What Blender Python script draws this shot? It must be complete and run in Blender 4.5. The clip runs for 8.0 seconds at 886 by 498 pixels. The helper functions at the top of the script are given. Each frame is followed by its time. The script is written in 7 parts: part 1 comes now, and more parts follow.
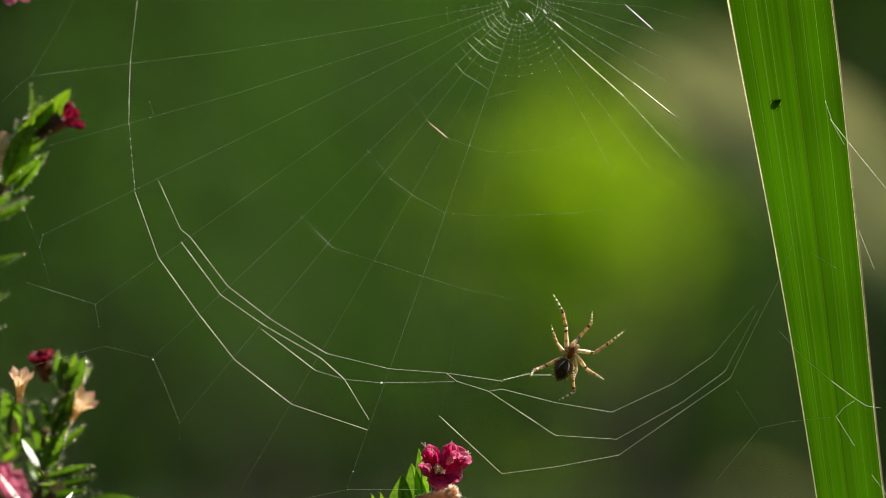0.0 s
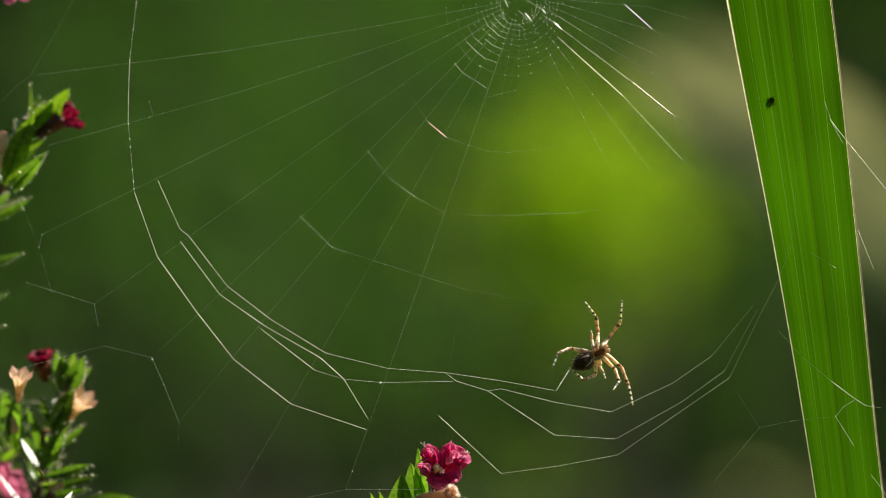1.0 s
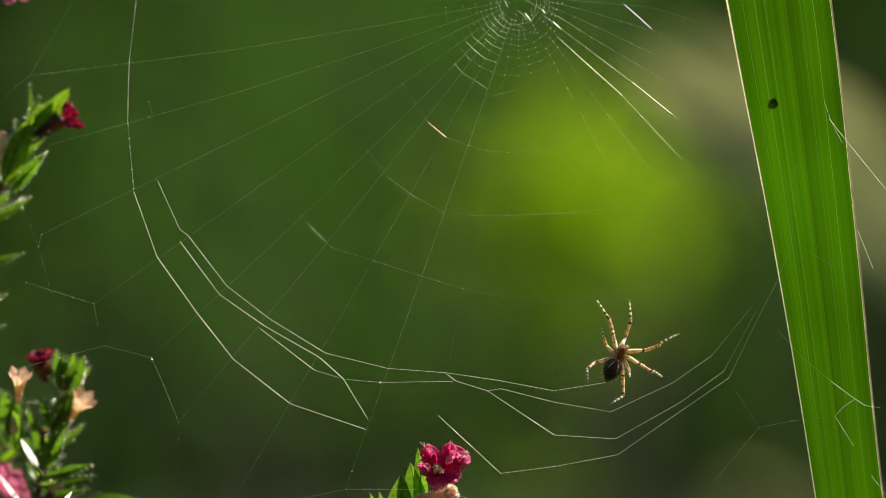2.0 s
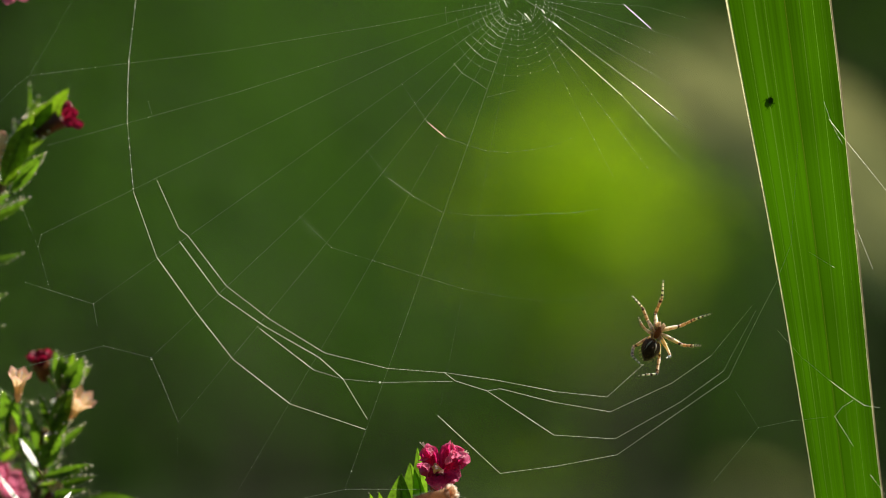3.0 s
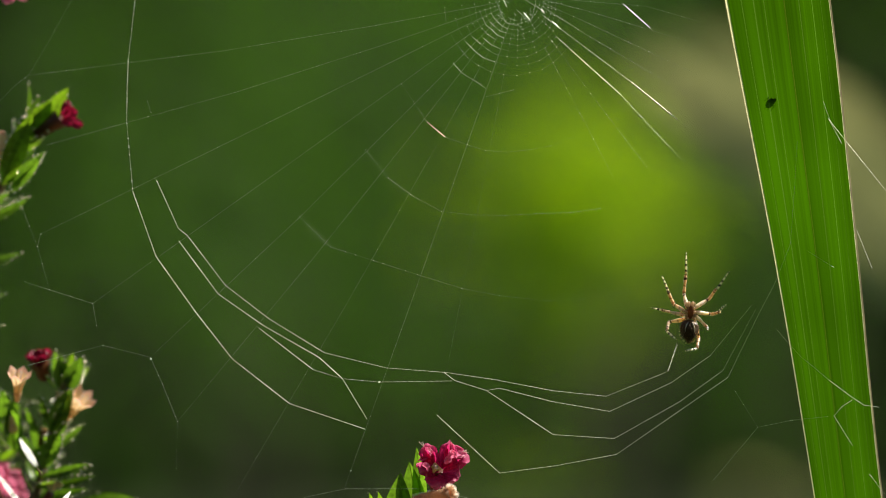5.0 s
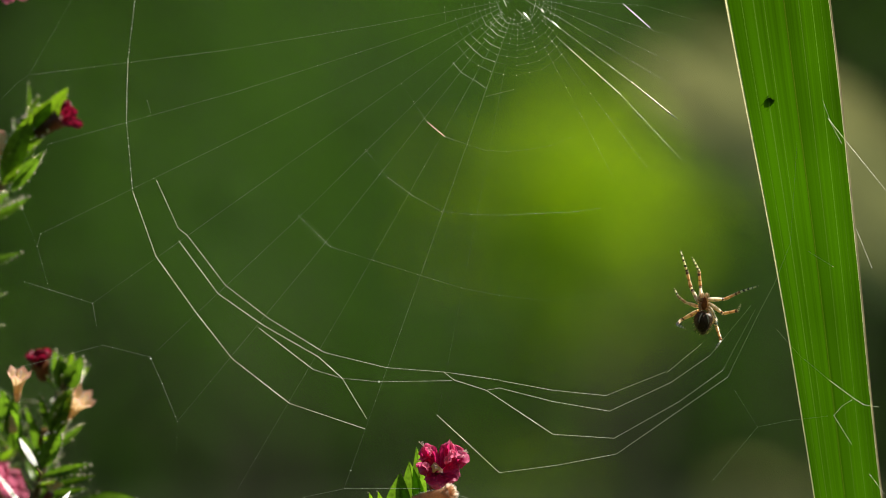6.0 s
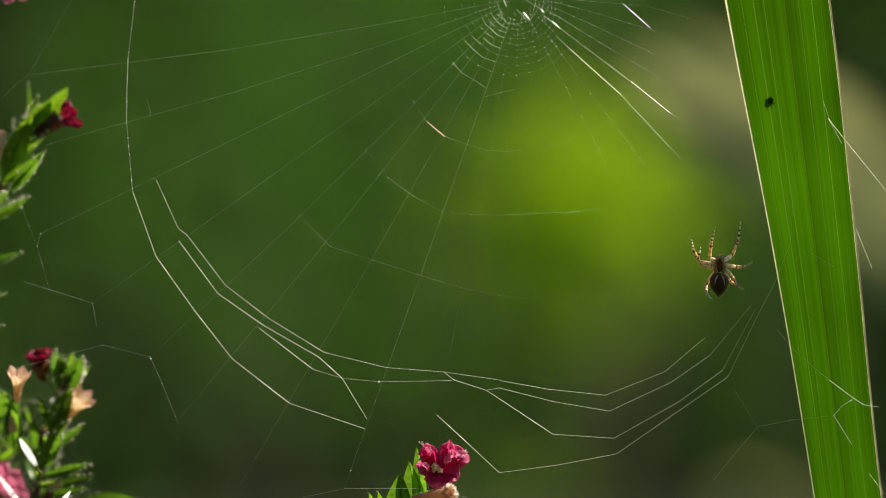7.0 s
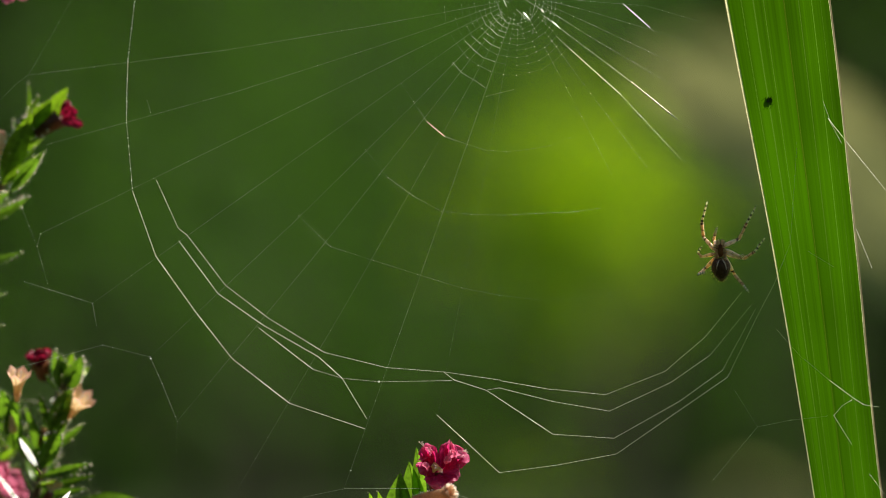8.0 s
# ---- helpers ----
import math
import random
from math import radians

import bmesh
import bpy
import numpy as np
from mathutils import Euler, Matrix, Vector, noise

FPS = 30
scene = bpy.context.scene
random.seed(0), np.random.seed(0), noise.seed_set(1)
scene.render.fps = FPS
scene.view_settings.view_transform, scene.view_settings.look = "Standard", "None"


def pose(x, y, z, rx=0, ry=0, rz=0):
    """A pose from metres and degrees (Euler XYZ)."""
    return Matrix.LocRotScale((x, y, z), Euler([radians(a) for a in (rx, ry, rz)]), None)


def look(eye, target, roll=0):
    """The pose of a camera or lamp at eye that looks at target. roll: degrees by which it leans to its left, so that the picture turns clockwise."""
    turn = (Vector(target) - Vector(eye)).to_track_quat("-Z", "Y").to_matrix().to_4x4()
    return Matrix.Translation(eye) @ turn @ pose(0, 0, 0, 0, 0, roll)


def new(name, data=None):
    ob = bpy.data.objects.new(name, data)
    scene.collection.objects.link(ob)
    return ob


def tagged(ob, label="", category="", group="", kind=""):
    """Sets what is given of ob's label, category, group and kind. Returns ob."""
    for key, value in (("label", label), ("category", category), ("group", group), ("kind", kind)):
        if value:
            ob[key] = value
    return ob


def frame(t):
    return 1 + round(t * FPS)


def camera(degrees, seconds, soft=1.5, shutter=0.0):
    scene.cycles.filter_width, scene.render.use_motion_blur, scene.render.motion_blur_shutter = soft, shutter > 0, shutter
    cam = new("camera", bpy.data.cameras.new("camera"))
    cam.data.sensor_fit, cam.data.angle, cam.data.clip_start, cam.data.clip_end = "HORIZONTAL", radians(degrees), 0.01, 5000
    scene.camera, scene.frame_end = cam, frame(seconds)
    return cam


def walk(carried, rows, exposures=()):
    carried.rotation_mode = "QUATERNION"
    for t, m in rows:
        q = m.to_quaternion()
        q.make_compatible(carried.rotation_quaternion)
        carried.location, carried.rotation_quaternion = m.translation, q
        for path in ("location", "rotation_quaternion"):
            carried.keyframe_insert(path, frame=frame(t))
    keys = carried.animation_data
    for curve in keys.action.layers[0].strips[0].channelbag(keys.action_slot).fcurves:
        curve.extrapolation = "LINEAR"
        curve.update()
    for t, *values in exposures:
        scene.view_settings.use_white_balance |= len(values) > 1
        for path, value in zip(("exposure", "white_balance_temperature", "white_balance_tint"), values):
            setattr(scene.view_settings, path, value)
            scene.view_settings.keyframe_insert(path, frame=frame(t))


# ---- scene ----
# A small orb weaver finishing its web between a strap leaf and flowering shrubs, seen through a long close-up lens.
# Lengths marked mm are millimetres from the point where the lens axis meets the web, half a metre above the ground.

HEIGHT = 0.5
REACH = 0.68
cam = camera(14, 8.0, soft=0.7)
cam.data.dof.use_dof = True
cam.data.dof.focus_distance = REACH + 0.0015
cam.data.dof.aperture_fstop = 4.3


def at(x, y, z, rx=0, ry=0, rz=0):
    """A pose in mm within a thing's own space."""
    return pose(x / 1000, y / 1000, z / 1000, rx, ry, rz)


def here(x, y, z, rx=0, ry=0, rz=0):
    """A pose in mm from the middle of the view."""
    return pose(x / 1000, y / 1000, HEIGHT + z / 1000, rx, ry, rz)


def mm(p):
    return Vector((p[0] / 1000, p[1] / 1000, HEIGHT + p[2] / 1000))


walk(cam, [
    (0.0, look((0, -REACH, HEIGHT), (-0.000319, 0, HEIGHT +0.000085))),
    (0.5, look((0, -REACH, HEIGHT), (-0.000277, 0, HEIGHT +0.000075))),
    (1.0, look((0, -REACH, HEIGHT), (-0.000181, 0, HEIGHT +0.000032))),
    (1.5, look((0, -REACH, HEIGHT), (-0.000149, 0, HEIGHT +0.000021))),
    (3.0, look((0, -REACH, HEIGHT), (-0.000021, 0, HEIGHT +0.000021))),
    (4.0, look((0, -REACH, HEIGHT), (0.000000, 0, HEIGHT +0.000000))),
    (4.5, look((0, -REACH, HEIGHT), (0.000053, 0, HEIGHT -0.000021))),
    (6.0, look((0, -REACH, HEIGHT), (0.000128, 0, HEIGHT -0.000106))),
    (8.0, look((0, -REACH, HEIGHT), (0.000138, 0, HEIGHT -0.000117))),
])

# ---- light ----
SUN = Vector((0.625, 0.347, 0.70)).normalized()
world = bpy.data.worlds.new("garden_sky")
scene.world = world
world.use_nodes = True
wn = world.node_tree.nodes
sky = wn.new("ShaderNodeTexSky")
sky.sky_type, sky.sun_disc = "NISHITA", False
sky.sun_elevation = math.asin(SUN.z)
sky.sun_rotation = math.atan2(SUN.x, SUN.y)
world.node_tree.links.new(sky.outputs[0], wn["Background"].inputs[0])
wn["Background"].inputs[1].default_value = 0.05
sun = new("sun", bpy.data.lights.new("sun", "SUN"))
sun.data.energy, sun.data.angle, sun.data.color = 5.0, radians(0.55), (1.0, 0.93, 0.80)
sun.matrix_world = look((0, 0, 0), -SUN)
scene.view_settings.exposure = 0.79


# ---- materials ----
def graph(name):
    m = bpy.data.materials.new(name)
    m.use_nodes = True
    t = m.node_tree
    t.nodes.clear()
    out = t.nodes.new("ShaderNodeOutputMaterial")

    def node(kind, **inputs):
        n = t.nodes.new("ShaderNode" + kind)
        for k, v in inputs.items():
            key = int(k[1:]) if k[0] == "i" and k[1:].isdigit() else k.replace("_", " ")
            if isinstance(v, bpy.types.NodeSocket):
                t.links.new(v, n.inputs[key])
            else:
                n.inputs[key].default_value = v
        return n

    return m, t, out, node


def rgb(c):
    return (c[0], c[1], c[2], 1.0)


def ramp(t, socket, stops):
    n = t.nodes.new("ShaderNodeValToRGB")
    el = n.color_ramp.elements
    while len(el) < len(stops):
        el.new(0.5)
    for e, (p, c) in zip(el, stops):
        e.position, e.color = p, rgb(c)
    t.links.new(socket, n.inputs[0])
    return n.outputs[0]


def leaf_material(name, front, through_, share=0.5, grain=900.0, rough=0.42, spread=0.35, streak=None, gloss=0.5, across=None, apart=0.2):
    """A leaf or petal: gloss and diffuse on the lit side, light passing through from the other."""
    m, t, out, node = graph(name)
    co = node("TexCoord")
    src = co.outputs["Object"]
    if streak:
        mp = node("Mapping", Vector=co.outputs["UV"], Scale=streak)
        src = mp.outputs[0]
        wide = node("TexNoise", Vector=src, Scale=1.0, Detail=3.0, Roughness=0.6)
        hair = node("TexNoise", Vector=src, Scale=7.0, Detail=2.0, Roughness=0.5)
        fine = node("Mix", i0=0.5)
        t.links.new(wide.outputs[0], fine.inputs[2])
        t.links.new(hair.outputs[0], fine.inputs[3])
    else:
        fine = node("TexNoise", Vector=src, Scale=grain, Detail=4.0, Roughness=0.6)
    broad = node("TexNoise", Vector=co.outputs["Object"], Scale=grain * 0.12 if not streak else 25.0, Detail=2.0)
    info = node("ObjectInfo")
    mix = node("Math", i0=fine.outputs[0], i1=broad.outputs[0])
    mix.operation = "ADD"
    lo = tuple(v * (1 - spread) for v in front)
    hi = tuple(v * (1 + spread) for v in front)
    fc = ramp(t, node("MapRange", Value=mix.outputs[0], From_Min=0.7, From_Max=1.3).outputs[0], ((0.0, lo), (1.0, hi)))
    lo2 = tuple(v * (1 - spread) for v in through_)
    hi2 = tuple(v * (1 + spread) for v in through_)
    tc = ramp(t, node("MapRange", Value=mix.outputs[0], From_Min=0.7, From_Max=1.3).outputs[0], ((0.0, lo2), (1.0, hi2)))
    # multiplies the transmitted colour by a shade painted across the width
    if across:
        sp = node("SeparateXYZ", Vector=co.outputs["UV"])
        shade_ramp = ramp(t, sp.outputs[0], [(p_, (v, v, v)) for p_, v in across])
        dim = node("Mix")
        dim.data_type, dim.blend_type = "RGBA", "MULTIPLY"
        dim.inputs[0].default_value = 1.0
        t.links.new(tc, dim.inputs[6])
        t.links.new(shade_ramp, dim.inputs[7])
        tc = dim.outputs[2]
    vary = node("MapRange", Value=info.outputs["Random"], To_Min=1 - apart, To_Max=1 + apart)
    hsv1 = node("HueSaturation", Value=vary.outputs[0], Color=fc)
    hsv2 = node("HueSaturation", Value=vary.outputs[0], Color=tc)
    bump = node("Bump", Strength=0.25, Distance=0.0002, Height=fine.outputs[0])
    p = node("BsdfPrincipled", Base_Color=hsv1.outputs[0], Roughness=rough, Normal=bump.outputs[0])
    p.inputs["Specular IOR Level"].default_value = gloss
    tr = node("BsdfTranslucent", Color=hsv2.outputs[0], Normal=bump.outputs[0])
    ms = node("MixShader", i0=share, i1=p.outputs[0], i2=tr.outputs[0])
    t.links.new(ms.outputs[0], out.inputs[0])
    return m


def petal_material(name, heart, blade_, rim, share=0.42):
    """A petal that pales towards its rim, thin enough to pass light."""
    m, t, out, node = graph(name)
    co = node("TexCoord")
    n1 = node("TexNoise", Vector=co.outputs["Object"], Scale=900.0, Detail=4.0, Roughness=0.6)
    n2 = node("TexNoise", Vector=co.outputs["Object"], Scale=3500.0, Detail=2.0)
    sp = node("SeparateXYZ", Vector=co.outputs["UV"])
    off = node("MapRange", Value=n1.outputs[0], To_Min=-0.12, To_Max=0.12)
    v = node("Math", i0=sp.outputs[1], i1=off.outputs[0])
    v.operation = "ADD"
    c = ramp(t, v.outputs[0], ((0.0, heart), (0.80, blade_), (1.0, rim)))
    vary = node("MapRange", Value=n2.outputs[0], From_Min=0.3, From_Max=0.7, To_Min=0.75, To_Max=1.2)
    col = node("HueSaturation", Value=vary.outputs[0], Color=c)
    bump = node("Bump", Strength=0.35, Distance=0.0002, Height=n1.outputs[0])
    p = node("BsdfPrincipled", Base_Color=col.outputs[0], Roughness=0.42, Normal=bump.outputs[0])
    p.inputs["Specular IOR Level"].default_value = 0.35
    tr = node("BsdfTranslucent", Color=col.outputs[0])
    ms = node("MixShader", i0=share, i1=p.outputs[0], i2=tr.outputs[0])
    t.links.new(ms.outputs[0], out.inputs[0])
    return m


def solid_material(name, a, b, scale, rough=0.6, bump=0.3, detail=5.0, distance=0.0005, gloss=0.4):
    m, t, out, node = graph(name)
    co = node("TexCoord")
    n1 = node("TexNoise", Vector=co.outputs["Object"], Scale=scale, Detail=detail, Roughness=0.62)
    n2 = node("TexNoise", Vector=co.outputs["Object"], Scale=scale * 0.15, Detail=2.0)
    s = node("Math", i0=n1.outputs[0], i1=n2.outputs[0])
    s.operation = "ADD"
    c = ramp(t, node("MapRange", Value=s.outputs[0], From_Min=0.7, From_Max=1.3).outputs[0], ((0.0, a), (1.0, b)))
    bp = node("Bump", Strength=bump, Distance=distance, Height=n1.outputs[0])
    p = node("BsdfPrincipled", Base_Color=c, Roughness=rough, Normal=bp.outputs[0])
    p.inputs["Specular IOR Level"].default_value = gloss
    t.links.new(p.outputs[0], out.inputs[0])
    return m


def silk_material(name, tint, scatter, clear_share, rough):
    """Spider silk: a clear fibre that scatters some light forwards and mirrors the rest along its length."""
    m, t, out, node = graph(name)
    co = node("TexCoord")
    n = node("TexNoise", Vector=co.outputs["Object"], Scale=2500.0, Detail=1.0)
    c = ramp(t, n.outputs[0], ((0.35, tuple(0.6 * v for v in tint)), (0.62, tint)))
    tr = node("BsdfPrincipled", Base_Color=c, Roughness=rough)
    tr.inputs["Subsurface Weight"].default_value = 1.0
    tr.inputs["Subsurface Radius"].default_value = (1.0, 1.0, 1.0)
    tr.inputs["Subsurface Scale"].default_value = 0.0002
    gl = node("BsdfAnisotropic", Color=rgb(tint), Roughness=rough)
    ms = node("MixShader", i0=1.0 - scatter, i1=tr.outputs[0], i2=gl.outputs[0])
    clear = node("BsdfTransparent")
    mc = node("MixShader", i0=1.0 - clear_share, i1=clear.outputs[0], i2=ms.outputs[0])
    t.links.new(mc.outputs[0], out.inputs[0])
    return m


def banded_material(name, pale, dark, bands):
    """Spider leg: pale, translucent chitin with dark rings along the limb (object x, metres)."""
    m, t, out, node = graph(name)
    co = node("TexCoord")
    sp = node("SeparateXYZ", Vector=co.outputs["Object"])
    nz = node("TexNoise", Vector=co.outputs["Object"], Scale=1800.0, Detail=3.0)
    wob = node("MapRange", Value=nz.outputs[0], To_Min=-0.0003, To_Max=0.0003)
    own = node("MapRange", Value=node("ObjectInfo").outputs["Random"], To_Min=-0.00022, To_Max=0.00022)
    shift = node("Math", i0=wob.outputs[0], i1=own.outputs[0])
    shift.operation = "ADD"
    x = node("Math", i0=sp.outputs[0], i1=shift.outputs[0])
    x.operation = "ADD"
    total = None
    for a, b in bands:
        up = node("MapRange", Value=x.outputs[0], From_Min=a / 1000 - 0.00008, From_Max=a / 1000 + 0.00008)
        dn = node("MapRange", Value=x.outputs[0], From_Min=b / 1000 - 0.00008, From_Max=b / 1000 + 0.00008, To_Min=1.0, To_Max=0.0)
        mul = node("Math", i0=up.outputs[0], i1=dn.outputs[0])
        mul.operation = "MULTIPLY"
        if total is None:
            total = mul.outputs[0]
        else:
            mx = node("Math", i0=total, i1=mul.outputs[0])
            mx.operation = "MAXIMUM"
            total = mx.outputs[0]
    spots = ramp(t, node("TexNoise", Vector=co.outputs["Object"], Scale=1300.0, Detail=2.0).outputs[0],
                 ((0.36, (pale[0] * 0.40, pale[1] * 0.22, pale[2] * 0.12)), (0.47, pale)))
    col = node("Mix")
    col.data_type = "RGBA"
    t.links.new(total, col.inputs[0])
    t.links.new(spots, col.inputs[6])
    col.inputs[7].default_value = rgb(dark)
    p = node("BsdfPrincipled", Base_Color=col.outputs[2], Roughness=0.36)
    p.inputs["Specular IOR Level"].default_value = 0.14
    p.inputs["Subsurface Weight"].default_value = 0.9
    p.inputs["Subsurface Radius"].default_value = (1.0, 0.85, 0.6)
    p.inputs["Subsurface Scale"].default_value = 0.0012
    t.links.new(p.outputs[0], out.inputs[0])
    return m


# shade beside the midrib crease and along the margins, painted into the translucent colour
BLADE_SHADE = ((0.0, 0.86), (0.12, 0.98), (0.50, 1.04), (0.528, 1.0), (0.546, 0.70), (0.60, 0.88), (0.66, 1.08), (0.80, 1.12), (0.90, 0.96), (1.0, 0.86))
BLADE = leaf_material("strap_leaf", (0.03, 0.085, 0.003), (0.053, 0.164, 0.0006), 0.62, streak=(7.0, 0.5, 1.0), rough=0.45, spread=0.46, gloss=0.25, across=BLADE_SHADE, apart=0.0)
BLADE_VEIN = leaf_material("strap_leaf_vein", (0.065, 0.14, 0.014), (0.118, 0.26, 0.022), 0.65, streak=(20.0, 2.0, 1.0), spread=0.2, gloss=0.25)
BLADE_RIB = leaf_material("strap_leaf_midrib", (0.05, 0.09, 0.010), (0.075, 0.14, 0.006), 0.55, streak=(20.0, 2.0, 1.0), spread=0.3, gloss=0.25)
BLADE_EDGE = leaf_material("strap_leaf_margin", (0.55, 0.55, 0.30), (0.85, 0.82, 0.45), 0.6, grain=700.0, spread=0.25)
BLADE_EDGE_BROWN = leaf_material("strap_leaf_margin_brown", (0.30, 0.24, 0.14), (0.42, 0.34, 0.20), 0.5, grain=700.0, spread=0.4)
LEAF = leaf_material("shrub_leaf", (0.045, 0.09, 0.014), (0.15, 0.30, 0.014), 0.56, spread=0.55, rough=0.28, gloss=0.45)
LEAF_YOUNG = leaf_material("young_leaf", (0.07, 0.15, 0.012), (0.26, 0.47, 0.014), 0.56, spread=0.5, rough=0.28, gloss=0.45)
STEM = solid_material("shrub_stem", (0.06, 0.05, 0.02), (0.20, 0.11, 0.05), 900.0)
PETAL = petal_material("crinkled_petal", (0.48, 0.012, 0.11), (0.66, 0.03, 0.18), (0.82, 0.20, 0.38), 0.55)
CREAM = petal_material("faded_calyx", (0.66, 0.40, 0.24), (0.86, 0.66, 0.50), (0.95, 0.86, 0.76), 0.68)
PEACH_PETAL = petal_material("peach_petal", (0.94, 0.62, 0.28), (0.97, 0.70, 0.40), (0.95, 0.52, 0.42))
DARK_RED = leaf_material("dark_red_petal", (0.30, 0.012, 0.05), (0.30, 0.008, 0.04), 0.5, grain=1400.0, spread=0.5)
PINK = leaf_material("pink_petal", (0.74, 0.18, 0.32), (0.86, 0.22, 0.38), 0.5, grain=1200.0, spread=0.3)
PEACH = leaf_material("peach_calyx", (0.90, 0.66, 0.46), (0.98, 0.72, 0.48), 0.54, grain=1300.0, spread=0.3)
TUBE = leaf_material("maroon_calyx", (0.14, 0.06, 0.03), (0.28, 0.10, 0.04), 0.45, grain=1300.0, spread=0.4)
POLLEN = leaf_material("pollen", (0.95, 0.82, 0.38), (0.98, 0.88, 0.48), 0.6, grain=2000.0, spread=0.2)
PISTIL = leaf_material("pale_stamen", (0.90, 0.76, 0.72), (0.95, 0.85, 0.78), 0.5, grain=2000.0, spread=0.2)
HAIR = silk_material("leaf_hair", (1.0, 0.92, 0.64), 0.25, 0.0, 0.25)
SILK = silk_material("sticky_silk", (1.0, 0.96, 0.70), 0.85, 0.0, 0.40)
SILK_DRY = silk_material("dry_silk", (0.88, 1.0, 0.74), 0.6, 0.66, 0.34)
SILK_DROP = silk_material("silk_droplet", (1.0, 1.0, 0.88), 0.3, 0.0, 0.3)
# rainbow glints on the silk are painted as plain red and violet tints
SILK_RED = silk_material("red_tint_silk", (1.0, 0.62, 0.55), 0.6, 0.0, 0.40)
SILK_VIOLET = silk_material("violet_tint_silk", (0.94, 0.82, 1.0), 0.6, 0.0, 0.40)
CHITIN_FEMUR = banded_material("leg_chitin", (0.92, 0.68, 0.47), (0.05, 0.020, 0.008), ((3.35, 3.75),))
CHITIN_TIBIA = banded_material("tibia_chitin", (0.74, 0.50, 0.31), (0.06, 0.022, 0.010), ((0.0, 0.22), (1.45, 1.62), (2.7, 3.15)))
CHITIN_TARSUS = banded_material("tarsus_chitin", (0.98, 0.93, 0.62), (0.008, 0.007, 0.005), ((0.0, 0.35), (0.95, 1.35), (2.05, 2.4), (3.0, 3.35), (4.0, 4.4)))
CARAPACE = leaf_material("sternum_chitin", (0.16, 0.075, 0.035), (0.62, 0.32, 0.13), 0.5, grain=900.0, spread=0.6, rough=0.35)
ABDOMEN = solid_material("abdomen_skin", (0.010, 0.006, 0.004), (0.095, 0.055, 0.026), 1500.0, rough=0.62, gloss=0.08)
ABDOMEN_SIDE = leaf_material("abdomen_side", (0.12, 0.08, 0.045), (0.36, 0.23, 0.11), 0.5, grain=1500.0, spread=0.6)
MARK = leaf_material("abdomen_mark", (0.55, 0.48, 0.36), (0.6, 0.5, 0.35), 0.3, grain=1500.0, spread=0.3)
COXA = leaf_material("coxa_chitin", (0.48, 0.32, 0.18), (0.92, 0.66, 0.38), 0.5, grain=1500.0, spread=0.5, rough=0.35)
FANG = leaf_material("chelicera_chitin", (0.68, 0.52, 0.36), (0.92, 0.72, 0.50), 0.5, grain=1200.0, spread=0.3, rough=0.3)
GNAT = solid_material("gnat_body", (0.006, 0.006, 0.005), (0.03, 0.025, 0.02), 2500.0, rough=0.4)
HEDGE_LEAF = leaf_material("hedge_leaf", (0.05, 0.085, 0.015), (0.07, 0.16, 0.008), 0.45, grain=60.0, spread=0.4, gloss=0.12)
GARDEN_LEAF = leaf_material("garden_leaf", (0.043, 0.10, 0.015), (0.104, 0.248, 0.021), 0.5, grain=60.0, spread=0.4, gloss=0.12)
# the sunlit glow is partly put into this brighter leaf colour
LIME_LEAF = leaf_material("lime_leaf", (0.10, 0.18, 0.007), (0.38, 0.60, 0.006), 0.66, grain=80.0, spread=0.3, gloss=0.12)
BARK = solid_material("hedge_wood", (0.03, 0.028, 0.015), (0.09, 0.075, 0.045), 40.0, rough=0.85, distance=0.004)
DRY = leaf_material("dry_sheath", (0.50, 0.50, 0.25), (0.52, 0.53, 0.20), 0.5, grain=40.0, spread=0.3, rough=0.7)
GROUND = solid_material("lawn_soil", (0.02, 0.035, 0.008), (0.06, 0.09, 0.02), 14.0, rough=0.9, distance=0.02)


# ---- builders ----
def part(name, bm, material, parent=None, label="", smooth=True):
    me = bpy.data.meshes.new(name)
    bm.to_mesh(me)
    bm.free()
    for f in me.polygons:
        f.use_smooth = smooth
    me.materials.append(material)
    ob = new(name, me)
    if parent is not None:
        ob.parent = parent
    if label:
        tagged(ob, label)
    return ob


def thing(name, place, label, category, group="", kind=""):
    ob = new(name)
    ob.empty_display_size = 0.01
    ob.matrix_world = place
    return tagged(ob, label, category, group, kind)


def tube(bm, pts, radii, sides=6, cap=True):
    """A round strand through pts (metres) with the given radii."""
    pts = [Vector(p) for p in pts]
    if not isinstance(radii, (list, tuple)):
        radii = [radii] * len(pts)
    rings = []
    side = None
    for i, p in enumerate(pts):
        d = (pts[min(i + 1, len(pts) - 1)] - pts[max(i - 1, 0)]).normalized()
        if side is None:
            side = d.orthogonal().normalized()
        else:
            side = (side - d * side.dot(d))
            side = side.normalized() if side.length > 1e-6 else d.orthogonal().normalized()
        up = d.cross(side)
        rings.append([bm.verts.new(p + (side * math.cos(a) + up * math.sin(a)) * radii[i])
                      for a in (2 * math.pi * k / sides for k in range(sides))])
    for a, b in zip(rings, rings[1:]):
        for k in range(sides):
            bm.faces.new((a[k], a[(k + 1) % sides], b[(k + 1) % sides], b[k]))
    if cap:
        bm.faces.new(rings[0][::-1])
        bm.faces.new(rings[-1])
    return bm


def ellipsoid(bm, centre, size, sub=2, turn=None):
    m = Matrix.Translation(centre)
    if turn is not None:
        m = m @ turn.to_4x4()
    bmesh.ops.create_icosphere(bm, subdivisions=sub, radius=1.0, matrix=m @ Matrix.Diagonal((*size, 1)))
    return bm


